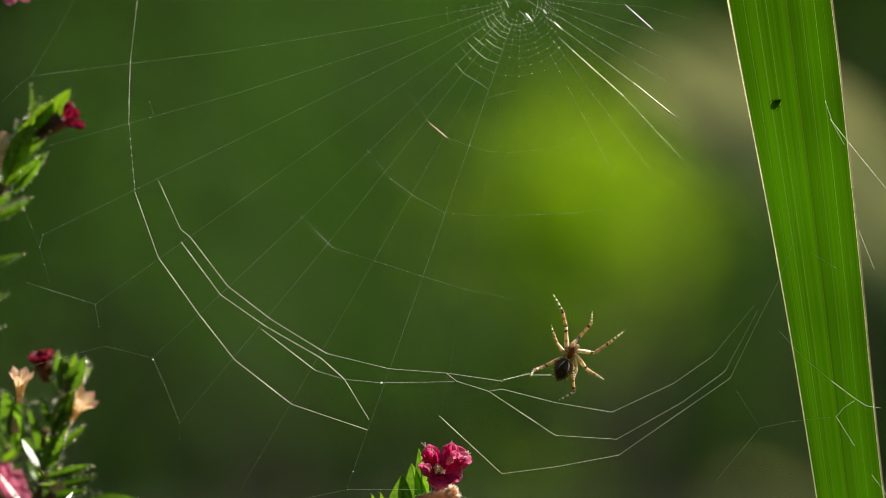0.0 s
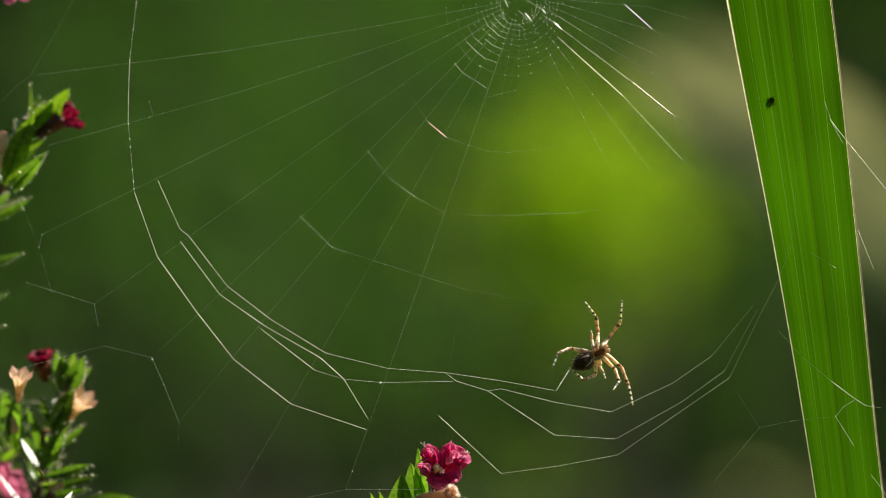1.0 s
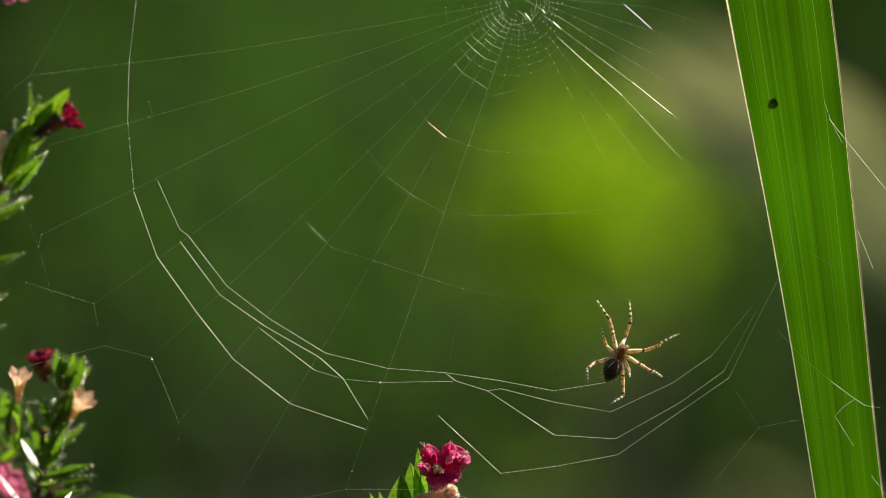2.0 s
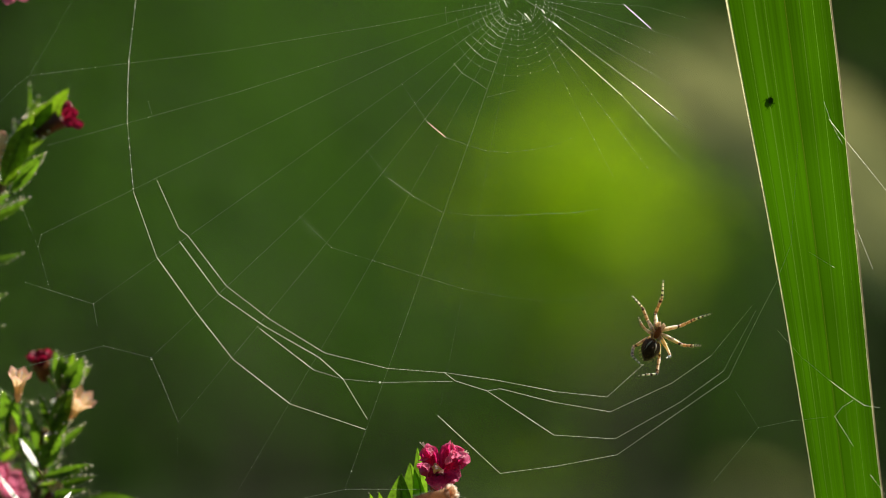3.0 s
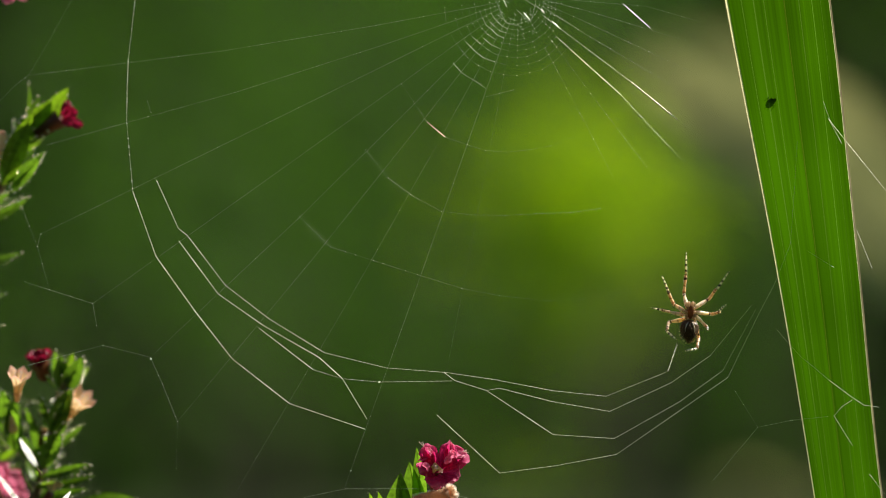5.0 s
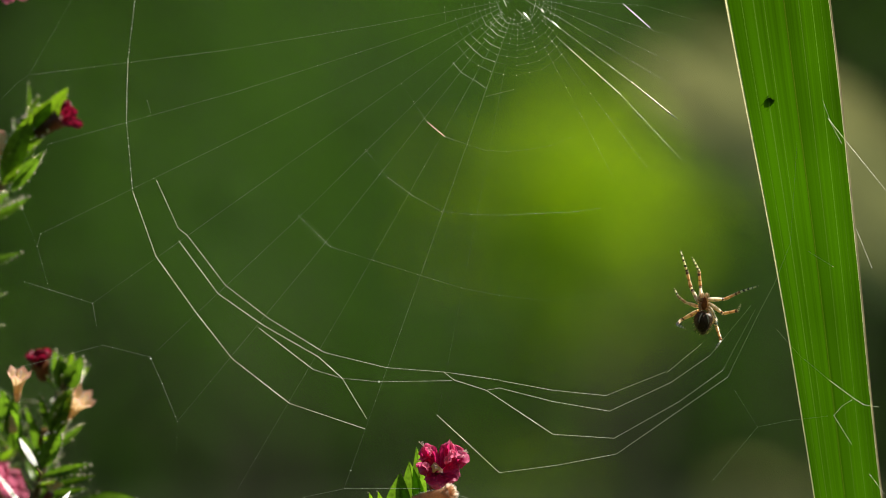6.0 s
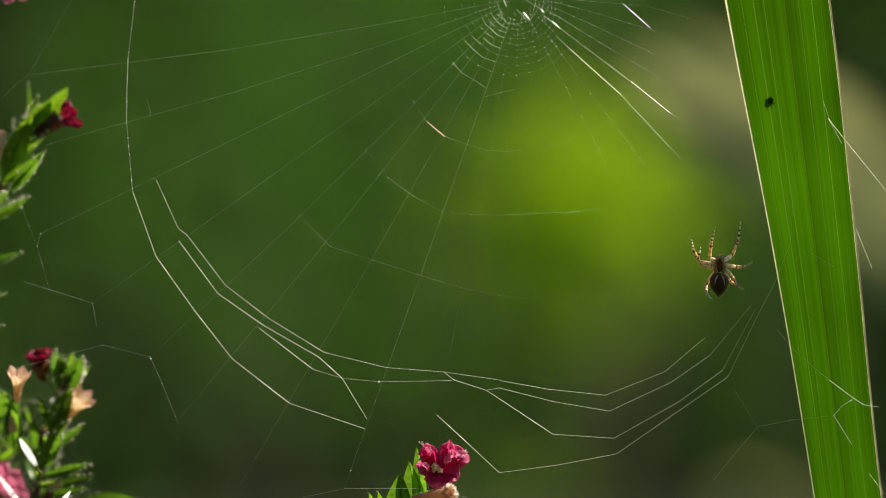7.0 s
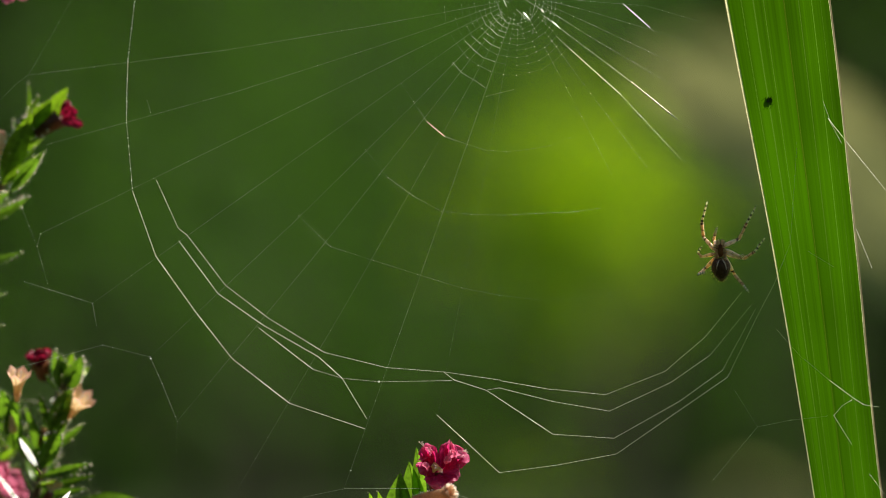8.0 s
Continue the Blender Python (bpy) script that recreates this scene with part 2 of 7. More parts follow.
def sheet(bm, base, tip, width, face, fold=0.15, arch=0.1, rows_=10, cols=6, shape=None, ruffle=0.0, seed=0.0):
    """A leaf or petal from base to tip (metres); face: the way its upper side looks."""
    base, tip = Vector(base), Vector(tip)
    along = tip - base
    n = along.length
    d = along.normalized()
    face = Vector(face)
    face = (face - d * face.dot(d)).normalized()
    side = d.cross(face)
    uv = bm.loops.layers.uv.verify()
    shape = shape or (lambda s: math.sin(math.pi * s ** 0.8) ** 0.85)
    grid = []
    for i in range(rows_ + 1):
        s = i / rows_
        w = width * 0.5 * max(shape(s), 0.02)
        line = []
        for j in range(cols + 1):
            c = 2 * j / cols - 1
            lift = fold * abs(c) * w + arch * n * math.sin(math.pi * s)
            if ruffle:
                q = Vector((s * 3.1 + seed, c * 2.3 + seed * 1.7, seed))
                lift += ruffle * noise.noise(q * 1.1) * (0.3 + s) + 0.3 * ruffle * noise.noise(q * 2.6) * (0.2 + s)
            line.append(bm.verts.new(base + d * (s * n) + side * (c * w) + face * lift))
        grid.append(line)
    for i in range(rows_):
        for j in range(cols):
            f = bm.faces.new((grid[i][j], grid[i][j + 1], grid[i + 1][j + 1], grid[i + 1][j]))
            for loop, (a, b) in zip(f.loops, ((j, i), (j + 1, i), (j + 1, i + 1), (j, i + 1))):
                loop[uv].uv = (a / cols, b / rows_)
    return grid


# ---- ground ----
bm = bmesh.new()
bmesh.ops.create_grid(bm, x_segments=60, y_segments=60, size=60.0)
for v in bm.verts:
    v.co.z = 0.02 * noise.noise(v.co * 0.7) - 0.01
tagged(part("ground", bm, GROUND), "dark green lawn reaching to the horizon", "ground", kind="structure")


# ---- the hedge and garden far behind ----
def scatter_leaves(bm, count, centre, size, length, rng, thick=0.5):
    """Small leaves: spread evenly in a box (size[3] set), or thinning out from the middle of a crown."""
    for _ in range(count):
        if size[3]:
            q = Vector((rng.uniform(-1, 1), rng.uniform(-1, 1), rng.uniform(-1, 1)))
        else:
            q = Vector((2, 0, 0))
            while q.length > 1.5:
                q = Vector((rng.gauss(0, 0.46), rng.gauss(0, 0.46), rng.gauss(0, 0.46)))
        p = Vector(centre) + Vector((q.x * size[0], q.y * size[1], q.z * size[2]))
        d = Vector((rng.gauss(0, 1), rng.gauss(0, 1), rng.gauss(-0.3, 0.8))).normalized()
        f = Vector((rng.gauss(0, 1), rng.gauss(-0.3, 1), rng.gauss(0.6, 1)))
        n = length * rng.uniform(0.6, 1.3)
        f = (f - d * f.dot(d)).normalized()
        s = d.cross(f) * n * thick * 0.5
        a, b = bm.verts.new(p), bm.verts.new(p + d * n + f * n * -0.1)
        c, e = bm.verts.new(p + d * n * 0.45 + s + f * n * 0.1), bm.verts.new(p + d * n * 0.45 - s + f * n * 0.1)
        mid = bm.verts.new(p + d * n * 0.5)
        for tri in ((a, c, mid), (c, b, mid), (b, e, mid), (e, a, mid)):
            bm.faces.new(tri)


def hedge(place, width, tall, count, seed, label):
    rng = random.Random(seed)
    h = thing("hedge", place, label, "hedge")
    bm = bmesh.new()
    scatter_leaves(bm, count, (0, 0, tall / 2), (width / 2, 0.4, tall / 2, 1), 0.09, rng)
    part("foliage", bm, HEDGE_LEAF, h, smooth=False)["kind"] = "stuff"
    # solid dark slab stands in for twigs and the shade inside the hedge
    bm = bmesh.new()
    bmesh.ops.create_cube(bm, size=1.0, matrix=Matrix.Translation((0, 0.4, tall * 0.45)) @ Matrix.Diagonal((width + 0.2, 0.5, tall * 0.9, 1)))
    bmesh.ops.subdivide_edges(bm, edges=bm.edges[:], cuts=9, use_grid_fill=True)
    for v in bm.verts:
        v.co += Vector((0, 1, 0.6)) * 0.2 * noise.noise(v.co * 3.0)
        v.co.z = max(v.co.z, 0.0)
    part("inner_wood", bm, BARK, h, "dark slab for the hedge's twigs and the shade between them")


hedge(pose(0, 6.5, 0), 6.0, 1.9, 9000, 5, "dense dark green hedge in shade far behind the web")
# unseen hedges added on the other sides to cut blue sky light
hedge(pose(0, -3.2, 0, 0, 0, 180), 8.0, 2.8, 9000, 6, "unseen tall dark green hedge, added to cut sky light")
hedge(pose(-4.2, 1.5, 0, 0, 0, 90), 9.0, 2.6, 9000, 7, "unseen tall dark green hedge, added to cut sky light")


def bush(name, centre, size, count, length, mat, seed, label, category="shrub", thick=0.5):
    """A small leafy shrub: stems from the ground into a loose crown."""
    rng = random.Random(seed)
    c = Vector(centre)
    b = thing(name, Matrix.Translation((c.x, c.y, 0)), label, category)
    local = Vector((0, 0, c.z))
    bm = bmesh.new()
    scatter_leaves(bm, count, local, (*size, 0), length, rng, thick)
    part("crown", bm, mat, b, smooth=False)
    for k in range(3):
        bm = bmesh.new()
        end = local + Vector((rng.uniform(-0.5, 0.5) * size[0], rng.uniform(-0.5, 0.5) * size[1], size[2] * 0.3))
        foot = Vector((0.012 * k - 0.012, 0.01 * (k % 2), -0.02))
        tube(bm, [foot, foot.lerp(end, 0.5) + Vector((0.01, 0.0, 0)), end], [0.004, 0.003, 0.0012], 6)
        part("stem", bm, BARK, b)
    return b


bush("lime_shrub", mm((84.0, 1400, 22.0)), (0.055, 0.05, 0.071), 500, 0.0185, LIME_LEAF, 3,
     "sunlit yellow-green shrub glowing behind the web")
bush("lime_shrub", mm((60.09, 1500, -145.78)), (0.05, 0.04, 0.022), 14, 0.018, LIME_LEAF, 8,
     "low, sparse yellow-green shrub behind the web")
for spot_, size_, count_, seed_ in (((-268.30, 1900, 77.18), (0.17, 0.06, 0.18), 92, 11), ((-134.72, 1750, 23.21), (0.16, 0.06, 0.17), 220, 12), ((-60.44, 2000, 159.91), (0.18, 0.06, 0.16), 178, 13),
                                    ((-30.0, 1900, -60.0), (0.18, 0.06, 0.16), 2, 14), ((-214.44, 1550, -69.50), (0.13, 0.05, 0.09), 10, 15), ((146.29, 2100, -95.35), (0.16, 0.06, 0.14), 10, 16),
                                    ((54.14, 2300, 89.14), (0.2, 0.06, 0.2), 200, 17), ((254.82, 2300, -36.87), (0.14, 0.06, 0.12), 62, 18), ((219.21, 2200, -98.78), (0.13, 0.06, 0.12), 23, 19), ((-106.67, 1900, -31.92), (0.16, 0.06, 0.13), 95, 21), ((98.40, 2100, -121.47), (0.13, 0.06, 0.1), 8, 22), ((-247.19, 1500, -26.97), (0.12, 0.05, 0.14), 13, 20), ((-130.0, 1480, -20.0), (0.08, 0.05, 0.075), 20, 24), ((345.0, 2300, 182.0), (0.07, 0.05, 0.06), 10, 25), ((133.0, 1900, 166.0), (0.055, 0.05, 0.04), 20, 26)):
    bush("garden_shrub", mm(spot_), [v * 1.12 for v in size_], int(count_ * 3.2), 0.025, GARDEN_LEAF, seed_, "mid-green garden shrub with sun in its leaves")


def dry_leaf(tip, heel, width, face, seed):
    """A broad withered leaf on a stalk that comes up from the ground."""
    s = thing("dry_leaf", Matrix.Identity(4), "broad withered straw-coloured leaf far behind the web", "leaf")
    bm = bmesh.new()
    sheet(bm, mm(heel), mm(tip), width / 1000, face, 0.12, 0.05, 24, 10, shape=lambda q: min(1.0, 1.6 * math.sin(math.pi * (0.08 + 0.92 * q)) ** 0.6),
          ruffle=0.008, seed=seed)
    part("lamina", bm, DRY, s)
    h = mm(heel)
    bm = bmesh.new()
    tube(bm, [(h.x + 0.06, h.y + 0.05, -0.02), (h.x + 0.05, h.y + 0.02, h.z * 0.6), h, h.lerp(mm(tip), 0.3)], [0.006, 0.005, 0.004, 0.002], 8)
    part("stalk", bm, DRY, s)


dry_leaf((71.0, 600, 66.5), (203.7, 600, -17.0), 46, (0.0, -0.97, 0.2), 3.0)
dry_leaf((148.98, 1200, -129.26), (240.26, 1200, -158.70), 10, (0.2, -0.9, 0.3), 7.0)


# ---- the strap leaf ----
def blade():
    """The long strap leaf the web hangs from, rising from the ground and narrowing to its foot."""
    leaf = thing("strap_leaf", Matrix.Identity(4), "long upright green strap leaf with pale margins, lit from behind", "leaf")
    # (height in mm, middle x, half width, depth)
    line = [(-512, 139, 2.6, 5.2), (-300, 111, 4.2, 5.2), (-150, 91.4, 5.4, 5.2), (-47, 77.05, 6.60, 5.2), (0, 70.72, 8.13, 5.2), (47, 63.65, 9.96, 5.2),
            (110, 54, 10.9, 6.5), (190, 40, 10.4, 12), (270, 24, 8.0, 24), (330, 10, 4.0, 40), (352, 4, 0.6, 47)]

    def section(s):
        k = min(int(s), len(line) - 2)
        f = s - k
        p = [line[max(min(k + o, len(line) - 1), 0)] for o in (-1, 0, 1, 2)]
        return [0.5 * (2 * b + (c - a) * f + (2 * a - 5 * b + 4 * c - e) * f * f + (3 * b - a - 3 * c + e) * f ** 3)
                for a, b, c, e in zip(*p)]

    def spot(s, c, lift=0.0):
        z, x, w, y = section(s)
        relief = 0.15 * abs(c - 0.1) * w / 9 - min(max(0.18 + z / (103 if z < 0 else 38), -0.36), 1.4) * c * w / 9 + 0.012 * math.cos(c * 17)
        # the veins drift towards the left margin lower down
        drift = min(max(-0.06 + 0.0023 * z, -0.2), 0.1)
        return mm((x + (c + drift * (1 - c * c)) * w, y + relief - lift, z - 0.13 * c * w))

    steps = 110

    def strip(name, c0, c1, cols, mat, label="", lift=0.0):
        bm = bmesh.new()
        uv = bm.loops.layers.uv.verify()
        top = len(line) - 1
        grid = [[bm.verts.new(spot(i / steps * top, c0 + (c1 - c0) * j / cols, lift * math.sin(math.pi * j / cols))) for j in range(cols + 1)]
                for i in range(steps + 1)]
        for i in range(steps):
            for j in range(cols):
                f = bm.faces.new((grid[i][j], grid[i][j + 1], grid[i + 1][j + 1], grid[i + 1][j]))
                for loop, (a, q) in zip(f.loops, ((j, i), (j + 1, i), (j + 1, i + 1), (j, i + 1))):
                    loop[uv].uv = (0.5 + 0.5 * (c0 + (c1 - c0) * a / cols), q / steps)
        part(name, bm, mat, leaf, label)

    # veins: place across the leaf and half breadth
    cuts = [(-0.985, 0.018, "m"), (-0.72, 0.005, "v"), (-0.50, 0.010, "v"), (-0.31, 0.006, "v"),
            (0.07, 0.010, "r"), (0.36, 0.007, "v"), (0.62, 0.006, "v"), (0.80, 0.003, "v"),
            (0.982, 0.010, "m"), (1.004, 0.012, "b")]
    edge = -1.012
    strip("margin_rim", -1.012, -1.003, 1, BLADE_EDGE_BROWN, "brown dried rim")
    edge = -1.003
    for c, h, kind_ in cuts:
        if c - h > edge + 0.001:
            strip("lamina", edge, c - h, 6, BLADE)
        if kind_ == "v":
            strip("vein", c - h, c + h, 2, BLADE_VEIN, lift=0.02)
        elif kind_ == "r":
            strip("midrib", c - h, c + h, 4, BLADE_RIB, "thin brownish midrib line", lift=-0.03)
        elif kind_ == "m":
            strip("margin", c - h, c + h, 3, BLADE_EDGE, "bright pale leaf margin", lift=0.12)
        else:
            strip("margin_rim", c - h, c + h, 1, BLADE_EDGE_BROWN, "brown dried rim")
        edge = c + h


blade()


# ---- the web ----
web = thing("spider_web", pose(0, 0, HEIGHT), "half-finished orb web of thin glinting silk strung beside a strap leaf", "spider web")
HUB = Vector((14.27, 0, 46.97)) / 1000


def lay(p):
    """The web's far upper corner leans away from the viewer; mm."""
    p = Vector(p)
    out = ((p.x - 14) * -67 + (p.z - 47) * 54) / 86
    back = 0.15 * max(out - 6, 0.0)
    k = 1 + back / (680 + p.y)
    return Vector((p.x * k, p.y + back, p.z * k))


def blunt(pts, radii):
    """A ring close to either end, so that the cap does not bend the shading of the whole strand."""
    d0, d1 = (pts[1] - pts[0]).normalized(), (pts[-1] - pts[-2]).normalized()
    return ([pts[0], pts[0] + d0 * radii[0], *pts[1:-1], pts[-1] - d1 * radii[-1], pts[-1]],
            [radii[0] * 0.7, *radii, radii[-1] * 0.7])


def silk(name, pts, r, mat=SILK_DRY, label="", sides=8):
    """One strand in mm through pts, of radius r mm."""
    pts = [lay(p) / 1000 for p in pts]
    radii = [v / 1000 for v in r] if isinstance(r, list) else [r / 1000] * len(pts)
    bm = bmesh.new()
    tube(bm, *blunt(pts, radii), sides)
    return part(name, bm, mat, web, label)


def knot(p, r):
    bm = bmesh.new()
    ellipsoid(bm, lay(p) / 1000, (r / 1000, r / 1000, r / 1300), 1)
    part("silk_knot", bm, SILK_DROP, web)


def beaded(name, pts, r, seed, gap=3.0, size=0.05, mat=SILK_DRY):
    """A dry strand of uneven thickness, with droplets strung along it."""
    rng = random.Random(seed)
    pts = [Vector(p) for p in pts]
    line, beads = [], []
    for a, b in zip(pts, pts[1:]):
        n = max(int((b - a).length / 0.8), 1)
        line += [a.lerp(b, i / n) for i in range(n)]
        at_ = rng.expovariate(1 / gap)
        while at_ < (b - a).length:
            beads.append(a.lerp(b, at_ / (b - a).length))
            at_ += rng.expovariate(1 / gap)
    line.append(pts[-1])
    k = len(line)
    radii = [r * min(max(0.98 + 0.7 * noise.noise((i * 0.23, seed * 3.7, 0.5)) + 0.3 * noise.noise((i * 0.9, seed * 1.3, 4.5)), 0.5), 1.6)
             * (0.55 + 0.45 * math.sin(math.pi * min((k - i) / k + 0.1, 0.5))) for i in range(k)]
    ob = silk(name, line, radii, mat, sides=6)
    if beads:
        bm = bmesh.new()
        for p in beads:
            q = size / 1000 * rng.uniform(0.5, 1.25)
            ellipsoid(bm, lay(p) / 1000, (q, q, q), 1)
        part("droplets", bm, SILK_DROP, ob, "tiny glistening droplets")["kind"] = "stuff"
    return ob


# radial strands, from the hub to their outer ends
ENDS = [(-77.96, 0, 32.69), (-74.44, 0, 19.60), (-75.72, 0, 2.77), (-65.92, 0, -10.33), (-55.06, 0, -20.45), (-49.95, 0, -32.59), (-38.76, 0, -45.69), (-18.53, 0, -45.26), (-0.96, 0, -31.84)]
THICK = (0.026, 0.025, 0.025, 0.022, 0.024, 0.022, 0.016, 0.024, 0.008)
rng = random.Random(2)
for e, r in zip(ENDS, THICK):
    a = HUB * 1000
    e = Vector(e)
    bend = Vector((0, 0, -0.012 * (e - a).length * rng.random()))
    beaded("radial_strand", [a.lerp(e, 0.04), a.lerp(e, 0.3) + bend * 0.7, a.lerp(e, 0.6) + bend, e], r, int(r * 9000) + len(scene.objects), 3.4 if r > 0.01 else 9.0, 0.045)
# the strands on the leaf's side; glints on some are laid over as thicker pieces
for pts, r in (([(21.41, 0, 40.04), (24.07, 0, 37.59), (33.65, 0, 28.97), (45.05, 0, 16.72)], 0.024), ([(18.74, 0, 44.09), (22.26, 0, 41.43), (35.57, 0, 31.42), (44.30, 0, 24.28), (47.50, 0, 22.04)], 0.024),
               ([(18.74, 0, 45.69), (27.26, 0, 40.26), (46.22, 0, 29.07)], 0.017), ([(18.74, 0, 46.43), (27.26, 0, 42.60), (46.97, 0, 33.33)], 0.016), ([(18.74, 0, 46.97), (27.26, 0, 44.84), (45.90, 0, 39.19)], 0.019),
               ([(23.00, 0, 46.97), (38.45, 0, 45.69), (48.03, 0, 42.92)], 0.017), ([(20.34, 0, 39.51), (27.26, 0, 30.14), (38.76, 0, 15.02)], 0.011), ([(19.28, 0, 37.91), (27.26, 0, 23.00), (32.38, 0, 13.10)], 0.010)):
    beaded("radial_strand", pts, r * 1.1, len(scene.objects), 1.3, 0.06)
# thicker, brighter silk over these stretches stands in for sun glints
silk("radial_strand", [(24.06, -0.1, 37.59), (33.65, -0.1, 28.96)], 0.07, SILK, "strand thickened to stand in for a sun glint")
silk("radial_strand", [(35.56, -0.1, 31.41), (44.30, -0.1, 24.28)], 0.125, SILK, "strand thickened to stand in for a sun glint")
silk("radial_strand", [(20.87, -0.1, 42.49), (22.25, -0.1, 41.42)], 0.08, SILK, "strand thickened to stand in for a sun glint")
silk("loose_strand", [(34.08, 0, 46.11), (39.19, 0, 41.53)], 0.085, SILK_VIOLET, "strand thickened and tinted violet for a rainbow glint")
silk("loose_strand", [(-2.88, 0, 23.86), (0.43, 0, 21.09)], 0.075, SILK_RED, "strand thickened and tinted red for a rainbow glint")
for k in range(11):
    ang = radians(15 + k * 15)
    silk("radial_strand", [HUB * 1000 + Vector((math.cos(ang), 0, math.sin(ang))) * 4, HUB * 1000 + Vector((math.cos(ang), 0.05, math.sin(ang))) * (62 + 9 * rng.random())], 0.02)

# the close turns round the hub
SPOKES = [-174, -163, -152, -141, -131, -121, -111, -101, -91, -81, -71, -61, -51, -42, -33, -24, -15, -5, 8, 22, 37, 53, 70, 88, 106, 124, 142, 158]
turn_r = [3.4, 4.1, 5.0, 5.9, 6.7, 7.6, 8.6, 9.7, 11.1, 12.7]
for i, r0 in enumerate(turn_r):
    pts = []
    for k, ang in enumerate(SPOKES):
        if r0 > 9 and (-40 < ang < 150):
            continue
        rr = r0 + 0.25 * (k / len(SPOKES)) + rng.uniform(-0.12, 0.12)
        # the turns hang lower on the side away from the leaf
        rr *= 1.0 + 0.14 * math.cos(radians(ang + 125))
        pts.append(HUB * 1000 + Vector((math.cos(radians(ang)) * rr, rng.uniform(-0.05, 0.05), math.sin(radians(ang)) * rr)))
    for a, b in zip(pts, pts[1:]):
        if (a - b).length > r0 * 0.9 or rng.random() < 0.1:
            continue
        way = math.degrees(math.atan2((a - HUB * 1000).z, (a - HUB * 1000).x))
        # strands in this sector are thickened to imitate sun glints
        lit = -152 < way < -112 and 4.5 < r0 < 12 and rng.random() < 0.75
        silk("hub_strand", [a, b], rng.choice((0.042, 0.06) if r0 < 8 else (0.05, 0.07)) if lit else rng.choice((0.008, 0.011, 0.015)))
        if rng.random() < 0.85:
            knot(a, rng.uniform(0.075, 0.12))
for a, b in (((10.01, 0, 46.97), (11.29, 0, 43.77)), ((11.29, 0, 43.77), (12.14, 0, 42.49)), ((12.14, 0, 42.49), (15.02, 0, 41.85)), ((13.95, 0, 45.05), (16.61, 0, 42.71)), ((16.61, 0, 42.71), (17.47, 0, 45.69)), ((17.68, 0, 45.90), (19.28, 0, 44.30)),
             ((11.08, 0, 46.97), (12.57, 0, 46.33)), ((15.55, 0, 46.97), (19.28, 0, 44.62))):
    silk("hub_strand", [a, b], 0.042)
# loose curls inside the hub, and thick bright pieces standing in for glints
for a, b, r in (((15.3, -0.1, 44.5), (16.5, -0.1, 43.1), 0.13), ((18.55, -0.1, 45.2), (19.15, -0.1, 44.4), 0.19), ((11.5, -0.1, 46.9), (12.1, -0.1, 45.6), 0.10), ((20.6, -0.1, 42.9), (21.9, -0.1, 41.7), 0.15)):
    silk("silk_clump", [a, Vector(a).lerp(Vector(b), 0.5), b], [r * 0.5, r, r * 0.6], SILK_DROP, "thick bright piece of silk standing in for a glint")
for k in range(26):
    ang, rr = radians(rng.uniform(-150, -15)), rng.uniform(2.6, 6.6)
    p = HUB * 1000 + Vector((math.cos(ang), 0, math.sin(ang))) * rr
    d = Vector((rng.uniform(-0.3, 0.3), 0, rng.uniform(-1, -0.3))).normalized() * rng.uniform(0.5, 1.3)
    silk("hub_strand", [p, p + d * 0.4 + Vector((rng.uniform(-0.3, 0.3), 0, 0)), p + d * 0.7 + Vector((rng.uniform(-0.3, 0.3), 0, 0)), p + d], rng.uniform(0.018, 0.04), sides=6)


def run(name, pts, r, knots=0.0, mat=None):
    for a, b in zip(pts, pts[1:]):
        if name == "sticky_strand":
            silk(name, [a, b], r * 0.92, SILK)
        elif mat:
            silk(name, [a, b], r, mat)
        else:
            beaded(name, [a, b], r * 1.2, len(scene.objects), 3.0, 0.05)
    if knots:
        for p in pts:
            knot(p, knots)


# wide turns of the guide spiral
run("guide_strand", [(-7.67, 0, 30.99), (-5.22, 0, 27.37), (-2.88, 0, 23.86)], 0.007, 0.06)
run("guide_strand", [(0.43, 0, 21.09), (4.69, 0, 19.60), (8.09, 0, 18.53), (12.14, 0, 18.21), (16.83, 0, 18.74), (20.34, 0, 19.38), (24.07, 0, 20.87)], 0.012, 0.07)
run("guide_strand", [(-14.48, 0, 18.64), (-10.22, 0, 13.31)], 0.007, 0.06)
run("guide_strand", [(-10.22, 0, 13.31), (-5.54, 0, 9.90), (-0.21, 0, 7.03), (5.43, 0, 6.39), (11.82, 0, 6.28), (17.68, 0, 6.60), (24.07, 0, 6.82), (29.61, 0, 7.56)], 0.013, 0.07)
run("guide_strand", [(-27.05, 0, 6.18), (-21.09, 0, 0.32)], 0.009, 0.07)
run("guide_strand", [(-21.09, 0, 0.32), (-12.99, 0, -2.24), (-4.69, 0, -4.90), (3.62, 0, -7.45), (10.76, 0, -8.84)], 0.013, 0.07)
run("guide_strand", [(2.02, 0, 35.04), (3.62, 0, 33.12), (6.50, 0, 31.42), (8.09, 0, 30.25)], 0.020, 0.05)
run("guide_strand", [(8.31, 0, 28.65), (10.76, 0, 29.29), (13.42, 0, 29.93)], 0.023, 0.06)
# sticky turns laid so far
for a, b, r in (((-57.93, 0, 46.97), (-59.21, 0, 35.78), 0.026), ((-59.21, 0, 35.78), (-59.43, 0, 30.46), 0.062), ((-59.43, 0, 30.46), (-59.53, 0, 24.07), 0.044), ((-59.53, 0, 24.07), (-58.36, 0, 10.76), 0.018)):
    beaded("sticky_strand", [a, b], r, len(scene.objects), 0.7, 0.10, SILK)
    knot(b, 0.07)
